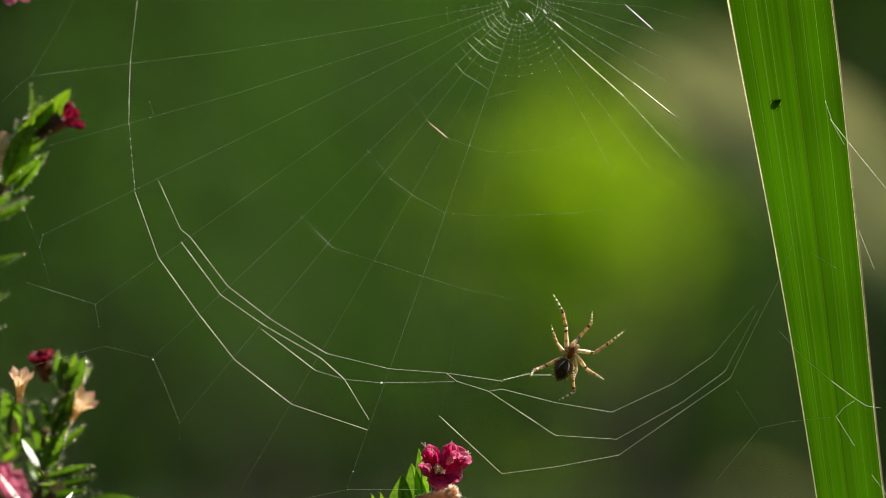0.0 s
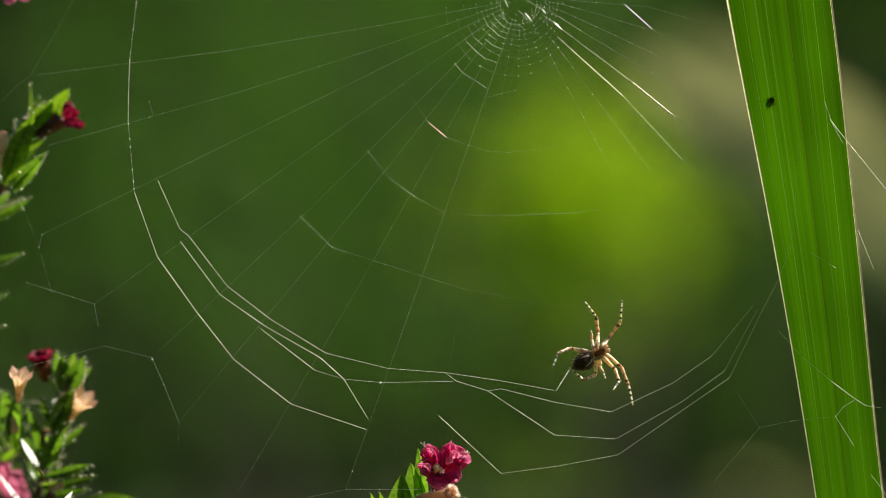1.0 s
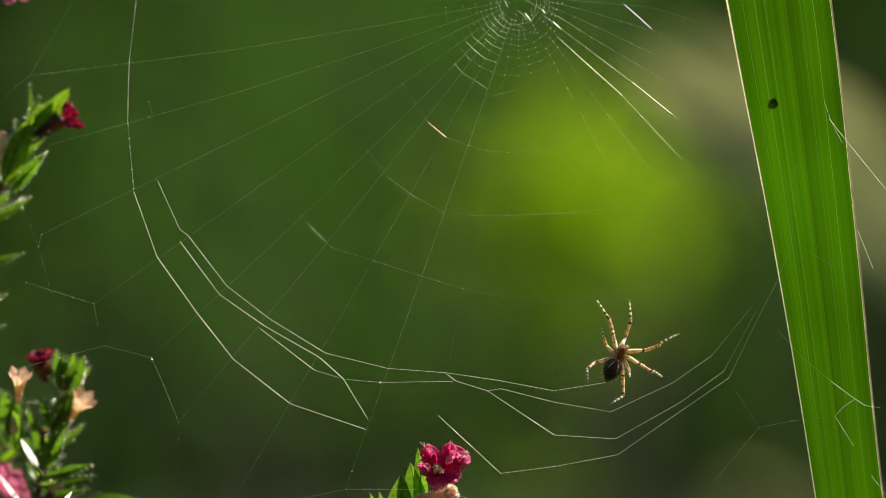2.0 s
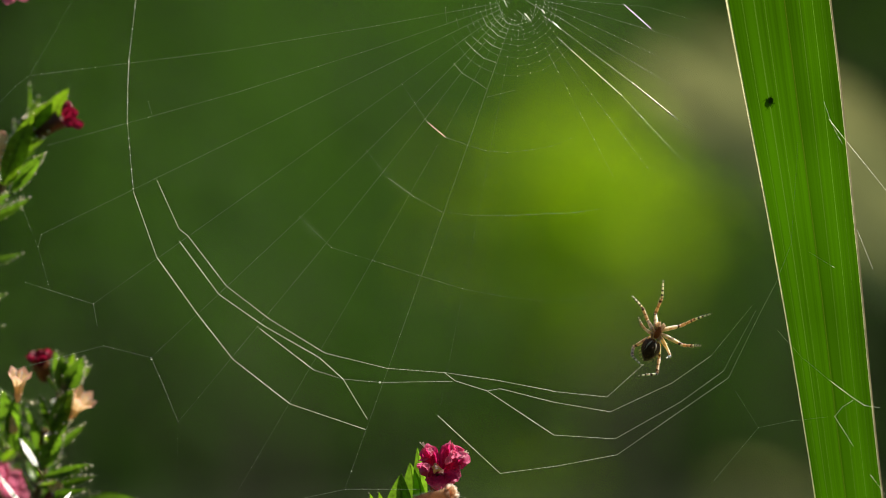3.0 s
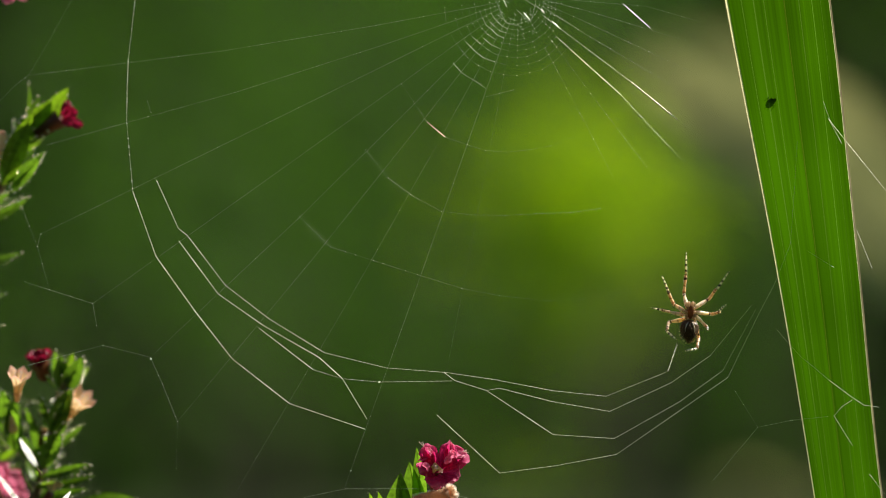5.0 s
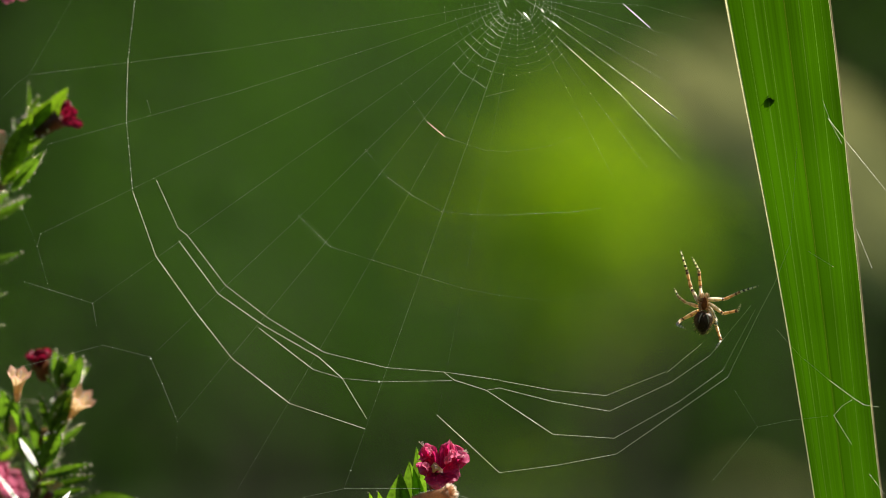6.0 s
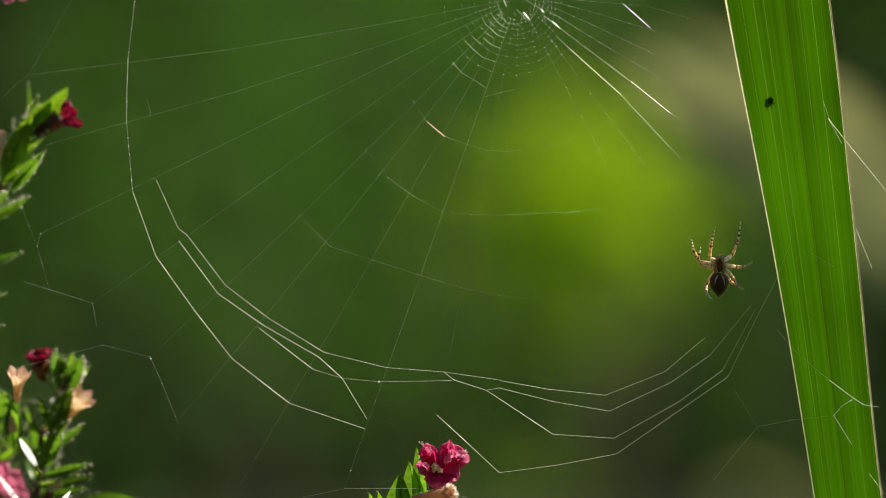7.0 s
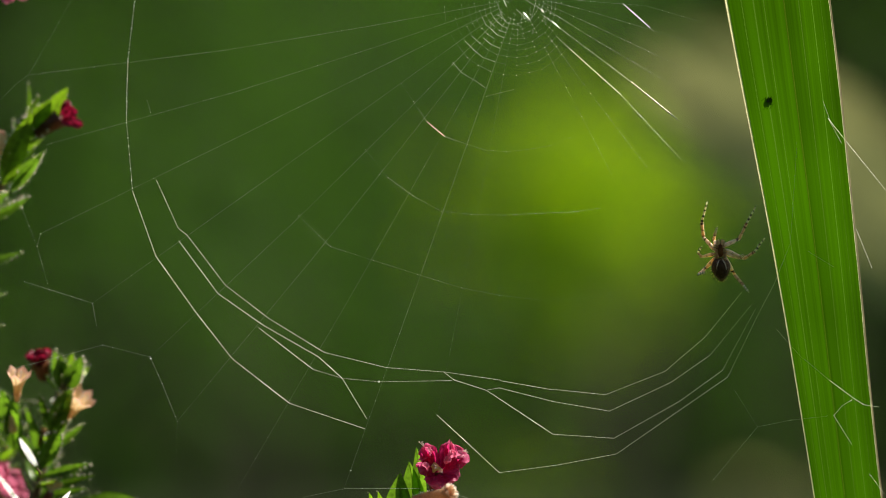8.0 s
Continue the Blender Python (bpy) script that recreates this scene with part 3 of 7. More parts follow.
run("sticky_strand", [(-58.36, 0, 10.76), (-53.99, 0, -1.49), (-46.54, 0, -11.93), (-39.62, 0, -20.77)], 0.049, 0.07)
run("sticky_strand", [(-39.62, 0, -20.77), (-28.86, 0, -29.18), (-14.70, 0, -33.97)], 0.048, 0.07)
run("sticky_strand", [(-53.89, 0, 12.89), (-49.73, 0, 3.73)], 0.034, 0.06)
run("sticky_strand", [(-49.73, 0, 3.73), (-48.14, 0, 2.56), (-40.89, 0, -6.92), (-32.69, 0, -13.21), (-22.26, 0, -19.60), (-10.54, 0, -22.47), (0.64, 0, -23.32), (10.76, 0, -24.81)], 0.034, 0.06)
run("sticky_strand", [(-49.63, 0, 1.38), (-42.28, 0, -8.52), (-33.76, 0, -14.48), (-23.32, 0, -20.45)], 0.043, 0.06)
run("sticky_strand", [(-23.32, 0, -20.45), (-18.85, 0, -24.49)], 0.057, 0.06)
run("sticky_strand", [(-18.85, 0, -24.49), (-14.27, 0, -32.06)], 0.041, 0.06)
run("sticky_strand", [(-34.50, 0, -15.02), (-24.39, 0, -22.79)], 0.045, 0.06)
run("sticky_strand", [(-24.39, 0, -22.79), (-18.85, 0, -24.49), (-11.93, 0, -25.13)], 0.019, 0.06)
run("sticky_strand", [(-11.93, 0, -25.13), (1.70, 0, -24.92)], 0.027, 0.06)
knot((-11.93, 0, -25.13), 0.28)
run("sticky_strand", [(0.32, 0, -23.32), (2.24, 0, -24.81), (8.31, 0, -26.73), (10.76, 0, -26.30), (20.87, 0, -28.86), (31.52, 0, -30.67)], 0.037, 0.06)
run("sticky_strand", [(31.52, 0, -30.67), (43.13, 0, -25.24), (50.48, 0, -20.13)], 0.037, 0.06)
run("sticky_strand", [(50.48, 0, -20.13), (58.25, 0, -10.65)], 0.014)
run("sticky_strand", [(8.31, 0, -26.73), (20.87, 0, -35.04), (32.38, 0, -35.78), (44.84, 0, -28.75), (52.82, 0, -23.00)], 0.035, 0.06)
run("sticky_strand", [(52.82, 0, -23.00), (59.00, 0, -11.50)], 0.013)
run("sticky_strand", [(-0.96, 0, -31.42), (10.76, 0, -42.28), (21.41, 0, -40.89), (32.80, 0, -38.76), (45.26, 0, -30.14), (53.78, 0, -24.28)], 0.037, 0.06)
run("sticky_strand", [(53.78, 0, -24.28), (59.64, 0, -12.25), (62.80, 2, -6.62), (65.91, 3.2, 0.96), (66.76, 4.2, 11.89), (67.35, 4.8, 20.48)], 0.017)
# outer frame of the web and its guy lines
run("frame_strand", [(-83.00, -4, 27.63), (-80.06, -2, 30.90), (-77.96, 0, 32.69)], 0.020)
run("frame_strand", [(-77.96, 0, 32.69), (-73.48, 1, 40.63), (-70.07, 2, 47.10)], 0.017)
run("frame_strand", [(-75.72, 0, 2.77), (-76.36, 0, 0.43)], 0.034, 0.10)
run("frame_strand", [(-76.36, 0, 0.43), (-79.23, 0, 7.56), (-81.58, 0, 11.82)], 0.006)
run("frame_strand", [(-76.36, 0, 0.43), (-73.91, 0, -8.41)], 0.009)
run("frame_strand", [(-78.70, 0, -6.28), (-65.92, 0, -10.33)], 0.027, 0.07)
run("frame_strand", [(-65.92, 0, -10.33), (-65.18, 0, -14.48)], 0.019, 0.06)
run("frame_strand", [(-80.65, -6, -22.59), (-76.76, -3, -21.63), (-64.00, 0, -18.21), (-55.06, 0, -20.45)], 0.021, 0.06)
run("frame_strand", [(-55.06, 0, -20.45), (-52.82, 0, -25.45), (-49.95, 0, -32.59)], 0.020, 0.07)
knot((-54.95, 0, -20.77), 0.2)
run("frame_strand", [(-49.95, 0, -32.59), (-50.16, 0, -41.43)], 0.004, 0.05)
run("frame_strand", [(-33.44, 0, -51.01), (-25.99, 0, -46.86), (-18.32, 0, -45.26)], 0.022, 0.05)
run("frame_strand", [(-18.32, 0, -45.26), (-12.14, 0, -45.26), (-4.16, 1, -45.33)], 0.027, 0.05)
knot((-17.25, 0, -41.85), 0.14)
run("frame_strand", [(2.24, 1, -46.39), (5.43, 0, -47.18)], 0.027)
run("frame_strand", [(-55.59, 0, 27.80), (-54.95, 0, 25.67)], 0.022, 0.06)
run("frame_strand", [(51.12, 0, -43.56), (59.43, 0, -33.65), (65.89, 3, -32.52), (72.98, 4.3, -31.83)], 0.029, 0.06)
run("frame_strand", [(59.43, 0, -33.65), (54.95, 0, -26.52)], 0.011)
# strands caught on the strap leaf, standing a little off it
run("leaf_strand", [(63.34, 3.2, -15.41), (68.25, 3.6, -20.87)], 0.015, mat=SILK)
run("leaf_strand", [(68.40, 1.6, -20.93), (73.1, 1.2, -24.9), (77.41, 1.0, -28.13), (79.55, 0.9, -29.52), (82.30, 0.8, -29.91)], 0.026, 0.07, mat=SILK)
run("leaf_strand", [(77.20, 1.0, -28.66), (75.43, 1.2, -29.76), (73.97, 1.4, -31.60)], 0.023, 0.1, mat=SILK)
run("leaf_strand", [(73.97, 1.4, -31.60), (77.40, 1.2, -37.14)], 0.021, mat=SILK)
run("leaf_strand", [(71.95, 2.0, 27.94), (73.17, 2.1, 24.49)], 0.018, 0.06, mat=SILK)
run("leaf_strand", [(72.95, 2.4, 24.60), (76.50, 1.7, 19.98), (84.83, 0.5, 9.49)], 0.042, 0.08, mat=SILK)
run("leaf_strand", [(73.38, 2.4, 23.85), (75.51, 2.3, 19.89)], 0.018, 0.05, mat=SILK)
run("leaf_strand", [(78.31, 2.2, 3.53), (81.00, 0.5, -3.62)], 0.036, 0.09, mat=SILK)
run("leaf_strand", [(69.30, 3.2, -0.54), (74.05, 2.2, -3.54)], 0.018, mat=SILK)
run("leaf_strand", [(80.89, 3.2, -42.69), (83.43, 1.2, -46.30)], 0.015, mat=SILK)


# ---- the flowering shrubs in front ----
def shrub(name, foot, label):
    return thing(name, Matrix.Identity(4), label, "shrub")


def stem(parent, pts, r0, r1, name="stem"):
    bm = bmesh.new()
    pts = [mm(p) for p in pts]
    n = len(pts)
    tube(bm, pts, [(r0 + (r1 - r0) * i / (n - 1)) / 1000 for i in range(n)], 8)
    return part(name, bm, STEM, parent)


def leaf(parent, base, tip, width, face=(0.2, -0.6, 0.8), mat=None, fold=0.35, arch=-0.08, hairs=14, seed=0):
    """A lance-shaped leaf with a midrib and short hairs on its edge; mm."""
    bm = bmesh.new()
    grid = sheet(bm, mm(base), mm(tip), width / 1000, face, fold, arch, 10, 6)
    edge = [(row[0].co.copy(), (row[0].co - row[3].co).normalized()) for row in grid[1:]] + [(row[-1].co.copy(), (row[-1].co - row[3].co).normalized()) for row in grid[1:]]
    ridge = [row[3].co.copy() for row in grid]
    ob = part("leaf", bm, mat or LEAF, parent)
    bm = bmesh.new()
    tube(bm, ridge, [0.00012 * (1 - i / len(ridge)) + 0.00003 for i in range(len(ridge))], 5)
    part("midrib", bm, LEAF_YOUNG, ob)
    if hairs:
        r = random.Random(seed + int(abs(base[0]) * 10))
        bm = bmesh.new()
        half = len(edge) // 2
        first = r.random() < 0.5
        for rim, n in ((edge[half:] if first else edge[:half], hairs), (edge[:half] if first else edge[half:], hairs // 3)):
            for i in range(n):
                p, d = rim[min(int((i + r.random() * 0.6) * len(rim) / n), len(rim) - 1)]
                e = p + (d + Vector((r.uniform(-.4, .4), r.uniform(-.4, .4), 0.3))).normalized() * r.uniform(0.00012, 0.00028)
                tube(bm, [p, e], [0.00007, 0.00004], 4)
                # tip droplets oversized and pale, so that they stand in for sun glints
                k = r.choice((0.00010, 0.00016, 0.00023, 0.00029))
                ellipsoid(bm, e, (k, k, k), 1)
        part("hairs", bm, HAIR, ob, "short pale hairs with glistening tips")
        ob.children[-1]["kind"] = "stuff"
    return ob


def petal_shape(s):
    return max(0.12, math.sin(math.pi * min(s * 0.62 + 0.05, 1)) * (1 if s < 0.8 else math.sqrt(max(0, 1 - ((s - 0.8) / 0.215) ** 2))))


def flower(parent, base, mouth, r, petals, mat, tube_mat, spread=0.9, ruffle=1.2, seed=1, lobes=True, label=""):
    """A tubular calyx from base to mouth, with crinkled petals round the mouth; mm."""
    rng = random.Random(seed)
    b, m = mm(base), mm(mouth)
    d = (m - b).normalized()
    s = d.orthogonal().normalized()
    u = d.cross(s)
    bm = bmesh.new()
    k = (m - b).length
    tube(bm, [b, b + d * k * 0.25, b + d * k * 0.6, m], [r * 0.00022, r * 0.00036, r * 0.0004, r * 0.0005], 10)
    fl = part("flower", bm, tube_mat, parent, label)
    for i in range(6):
        a = 2 * math.pi * i / 6 + 0.3
        o = (s * math.cos(a) + u * math.sin(a))
        bm = bmesh.new()
        sheet(bm, m + o * r * 0.0004 - d * r * 0.0002, m + o * r * 0.0007 + d * r * 0.0004, r * 0.0005, o, 0.2, 0.05, 4, 2,
              shape=lambda q: 1.0 - q)
        part("sepal", bm, tube_mat, fl)
    for i in range(petals):
        a = 2 * math.pi * (i + 0.5 + rng.uniform(-0.2, 0.2)) / petals
        o = s * math.cos(a) + u * math.sin(a)
        tip = m + (o * spread + d * (1 - spread * 0.6)) * r * 0.001 * rng.uniform(0.85, 1.15)
        bm = bmesh.new()
        sheet(bm, m + o * r * 0.0002, tip, r * 0.00115 * rng.uniform(0.8, 1.1), d - o * 0.25, 0.1, 0.06, 14, 12,
              shape=petal_shape, ruffle=ruffle / 1000, seed=rng.uniform(0, 50))
        part("petal", bm, mat, fl)
    return fl


def open_flower(parent, base, heart, tips, mat, tube_mat, seed, label, throat=True, crumple=1.9, stout=1.9):
    """A wide flower: broad crumpled petals from the heart to the given tips; mm."""
    rng = random.Random(seed)
    b, m = mm(base), mm(heart)
    bm = bmesh.new()
    tube(bm, [b, b.lerp(m, 0.5), m], [stout * 0.0005, stout * 0.0007, stout * 0.001], 10)
    fl = part("flower", bm, tube_mat, parent, label)
    for tip, width in tips:
        e = mm(tip)
        bm = bmesh.new()
        sheet(bm, m.lerp(e, 0.12), e, width / 1000, (rng.uniform(-0.3, 0.3), -1, rng.uniform(0.0, 0.5)), 0.25, 0.10, 40, 32, shape=petal_shape,
              ruffle=(crumple if e.z > m.z - 0.0002 else crumple * 0.4) / 1000, seed=rng.uniform(0, 60))
        part("petal", bm, mat, fl)
    if not throat:
        return fl
    bm = bmesh.new()
    ellipsoid(bm, m + Vector((-0.0009, -0.0030, 0.0009)), (0.0009, 0.0005, 0.0008), 3)
    for v in bm.verts:
        v.co += v.normal * 0.0006 * noise.noise(v.co * 1800)
    part("throat", bm, POLLEN, fl, "pale yellow throat")
    return fl


def trumpet_flower(parent, base, mouth, r0, r1, teeth, mat, seed, label):
    """A faded flower: a ribbed tube that flares into a ring of pointed teeth; mm."""
    rng = random.Random(seed)
    b, m = mm(base), mm(mouth)
    d = (m - b).normalized()
    s = d.orthogonal().normalized()
    u = d.cross(s)
    n, around, rows_ = (m - b).length, teeth * 8, 16
    reach = [rng.uniform(0.8, 1.2) for _ in range(teeth)]
    bm = bmesh.new()
    uv = bm.loops.layers.uv.verify()
    grid = []
    for i in range(rows_ + 1):
        v = i / rows_
        ring = []
        for j in range(around):
            a = 2 * math.pi * j / around
            tooth = 1 - abs((j % 8) / 4 - 1)
            k = reach[j // 8]
            r = (r0 + (r1 - r0) * v ** 1.7) * (1 + 0.09 * math.cos(a * teeth) * (0.4 + v)) + 0.5 * r1 * k * tooth * max(v - 0.72, 0) / 0.28
            along = n * v * (1 - 0.10 * (v > 0.7) * (v - 0.7) / 0.3) + 0.0006 * r1 * k * tooth * max(v - 0.72, 0) / 0.28
            wob = 0.12 * r1 * noise.noise((math.cos(a) * 1.3, math.sin(a) * 1.3 + seed, v * 3)) * v
            ring.append(bm.verts.new(b + d * along + (s * math.cos(a) + u * math.sin(a)) * (r + wob) / 1000))
        grid.append(ring)
    for i in range(rows_):
        for j in range(around):
            f = bm.faces.new((grid[i][j], grid[i][(j + 1) % around], grid[i + 1][(j + 1) % around], grid[i + 1][j]))
            for loop, (a_, k) in zip(f.loops, ((j, i), (j + 1, i), (j + 1, i + 1), (j, i + 1))):
                loop[uv].uv = (a_ / around, k / rows_)
    fl = part("flower", bm, mat, parent, label)
    bm = bmesh.new()
    tube(bm, [b - d * n * 0.35, b, b + d * n * 0.12], [r0 * 0.0006, r0 * 0.001, r0 * 0.00112], 10)
    part("calyx", bm, PEACH, fl)
    for i in range(3):
        o = s * math.cos(i * 2.1 + seed) + u * math.sin(i * 2.1 + seed)
        bm = bmesh.new()
        p = b + d * n * 0.5
        e = m + d * r1 * 0.0003 * rng.uniform(0.2, 1.0) + o * r1 * 0.0004
        curl = p.lerp(e, 0.6) + o * 0.0002
        tube(bm, [p, curl, e], [0.00012, 0.0001, 0.00007], 5)
        ellipsoid(bm, e, (0.00018, 0.00018, 0.00024), 1)
        part("stamen", bm, PISTIL, fl)
    return fl


def stamens(fl, mouth, toward, count, length, seed):
    rng = random.Random(seed)
    for _ in range(count):
        bm = bmesh.new()
        a = mm(mouth)
        e = a + (Vector(toward).normalized() + Vector((rng.uniform(-.4, .4), rng.uniform(-.4, .4), rng.uniform(-.4, .4)))) * length / 1000
        tube(bm, [a, a.lerp(e, 0.6), e], [0.0001, 0.00008, 0.00005], 5)
        ellipsoid(bm, e, (0.00011, 0.00011, 0.00016), 1)
        part("stamen", bm, PISTIL, fl)


def leafy(parent, pts, pairs, length, width, seed, young=0.6):
    """Pairs of small leaves up a stem, each turned from the last; mm."""
    rng = random.Random(seed)
    pts = [Vector(q) for q in pts]
    for i in range(pairs):
        f = (i + 0.5) / pairs * (len(pts) - 1)
        k = min(int(f), len(pts) - 2)
        p = pts[k].lerp(pts[k + 1], f - k)
        d = (pts[k + 1] - pts[k]).normalized()
        o = d.orthogonal().normalized()
        o = Matrix.Rotation(i * 1.75 + rng.uniform(-0.4, 0.4), 3, d) @ o
        for s in (1, -1):
            n = length * rng.uniform(0.7, 1.2) * (1.0 - 0.35 * i / pairs)
            e = p + (d * rng.uniform(0.55, 0.95) + o * s).normalized() * n
            leaf(parent, p, e, width * rng.uniform(0.75, 1.15), d - o * s * 0.5 + Vector((0.25, -0.35, 0.2)),
                 LEAF_YOUNG if rng.random() < young else LEAF, hairs=8, seed=seed + i)


# the sprig below the web
low = shrub("flowering_shrub", (0, 0), "leafy shrub tip with one crinkled magenta flower below the web")
stem(low, [(1.71, 2, -501.47), (-2.57, 4, -274.13), (-4.17, 3, -123.97), (-4.71, 3, -55.52), (-3.42, 2, -47.96)], 2.0, 0.7)


def curled_petal(parent, base, tip, width, face, mat, cup=0.35, waves=2.0, wave=0.10, roll=0.5, seed=0.0, label=""):
    """A soft petal: hollow across, waved at its rim, its end rolled towards face (or away); mm."""
    bm = bmesh.new()
    uv = bm.loops.layers.uv.verify()
    b, e = mm(base), mm(tip)
    d = (e - b).normalized()
    n, w0 = (e - b).length, width / 1000
    f = Vector(face)
    f = (f - d * f.dot(d)).normalized()
    side = d.cross(f)
    rows_, cols = 18, 16
    grid = []
    for i in range(rows_ + 1):
        u = i / rows_
        w = w0 * 0.5 * (0.28 + 0.72 * math.sin(math.pi * min(0.12 + u * 0.62, 1))) * (1 if u < 0.72 else math.sqrt(max(1 - ((u - 0.72) / 0.30) ** 2, 0.02)))
        line = []
        for j in range(cols + 1):
            c = 2 * j / cols - 1
            q = max((u - 0.55) / 0.45, 0)
            lift = cup * w * c * c + wave * w0 * u * u * math.sin(waves * math.pi * c + seed) + roll * n * 0.28 * q * q
            lift += 0.10 * w0 * noise.noise((u * 2.6 + seed, c * 1.9, seed * 2.1)) * (0.3 + u)
            along = u * n * (1 + 0.07 * math.sin(waves * 1.7 * math.pi * c + seed * 2) * u) - abs(roll) * 0.12 * n * q * q
            line.append(bm.verts.new(b + d * along + side * (c * w) + f * lift))
        grid.append(line)
    for i in range(rows_):
        for j in range(cols):
            fa = bm.faces.new((grid[i][j], grid[i][j + 1], grid[i + 1][j + 1], grid[i + 1][j]))
            for loop, (a_, k) in zip(fa.loops, ((j, i), (j + 1, i), (j + 1, i + 1), (j, i + 1))):
                loop[uv].uv = (a_ / cols, k / rows_)
    return part("petal", bm, mat, parent, label)


f1 = open_flower(low, (-1.90, 5, -49.78), (-0.40, 1.5, -42.16), [((-3.38, 0, -37.06), 3.6), ((1.52, 0, -36.42), 3.4), ((4.29, 1, -38.29), 4.8), ((3.22, -1, -42.64), 5.6), ((0.02, -2, -44.81), 6.0),
                                                    ((-2.95, -1, -43.49), 5.4), ((-4.34, 0, -40.36), 4.4)], PETAL, TUBE, 31, "crinkled magenta flower with a yellow throat")
# small petals in a paler pink paint in the flower's sunlit highlights
for a, e, wd in (((-2.73, -2.5, -41.91), (-3.79, -3, -40.40), 1.6), ((1.30, -1.5, -39.42), (1.94, -2, -37.80), 1.7), ((2.58, -1.5, -39.42), (4.17, -2, -38.76), 1.8), ((0.45, -2, -40.46), (1.30, -2.6, -38.93), 1.3),
                 ((-2.31, -1, -39.03), (-2.95, -1.5, -37.40), 1.5)):
    bm = bmesh.new()
    sheet(bm, mm(a), mm(e), wd / 1000, (0.4, -0.6, 0.6), 0.5, 0.2, 18, 14, shape=petal_shape, ruffle=0.0005, seed=wd * 7)
    part("petal", bm, PINK, f1, "small pale pink petal standing in for a sunlit highlight")
stamens(f1, (-1.25, -2, -41.09), (-0.1, -1, 0.2), 7, 1.0, 2)
stamens(f1, (3.65, 0, -38.23), (0.8, -0.4, 0.2), 4, 1.2, 3)
stamens(f1, (-3.49, 0, -37.38), (-0.5, -0.4, 0.6), 3, 0.9, 5)

# the faded calyx in front of it, ragged at its mouth and downy on its back
bm = bmesh.new()
tube(bm, [mm((-9.0, -5.0, -51.5)), mm((-6.2, -5.0, -48.0)), mm((-3.4, -5.0, -46.9)), mm((-0.6, -5.0, -46.5)), mm((1.3, -5.0, -46.0))], [0.0007, 0.0011, 0.0013, 0.0014, 0.0015], 12)
f1b = part("flower", bm, CREAM, low, "faded cream calyx with ragged tips")
for tip, width, sd in (((1.5, -5.6, -43.8), 1.9, 1.0), ((2.5, -5.2, -44.4), 1.7, 2.1), ((3.1, -5.2, -45.9), 2.0, 3.3), ((2.6, -5.6, -47.6), 2.0, 4.2), ((0.7, -4.2, -44.9), 1.8, 5.5)):
    curled_petal(f1b, (0.6, -5.2, -46.2), tip, width, (0.3, -0.9, 0.3), CREAM, 0.5, 1.5, 0.1, 0.5, sd)
rng = random.Random(61)
bm = bmesh.new()
for k in range(60):
    u = rng.uniform(0, 1)
    p = mm((-6.2 + 7.2 * u, -5 + rng.uniform(-1.0, 0.4), -48.0 + 1.8 * u ** 0.7 + 1.15))
    tube(bm, [p, p + Vector((rng.uniform(-0.3, 0.3), rng.uniform(-0.4, 0.2), 1)) * rng.uniform(0.0003, 0.0007)], [0.00004, 0.000015], 4)
part("down", bm, HAIR, f1b, "fine pale down")["kind"] = "stuff"
leaf(low, (-4.29, 5, -52.46), (-4.90, 5, -37.70), 3.0, (-0.3, -0.9, 0.2), LEAF, hairs=0)
leaf(low, (-4.94, 6, -53.54), (-6.30, 6, -40.60), 5.0, (-0.35, -0.9, 0.2), LEAF, hairs=0)
leaf(low, (-8.98, 6, -57.22), (-7.95, 5, -42.60), 6.4, (-0.35, -0.9, 0.25), LEAF, hairs=0)
leaf(low, (-9.32, 6, -58.91), (-12.23, 6, -46.21), 3.4, (-0.5, -0.8, 0.1), LEAF_YOUNG, hairs=6)
leaf(low, (-10.40, 6, -58.91), (-13.94, 6, -46.42), 2.8, (-0.5, -0.8, 0.1), LEAF_YOUNG, hairs=6)

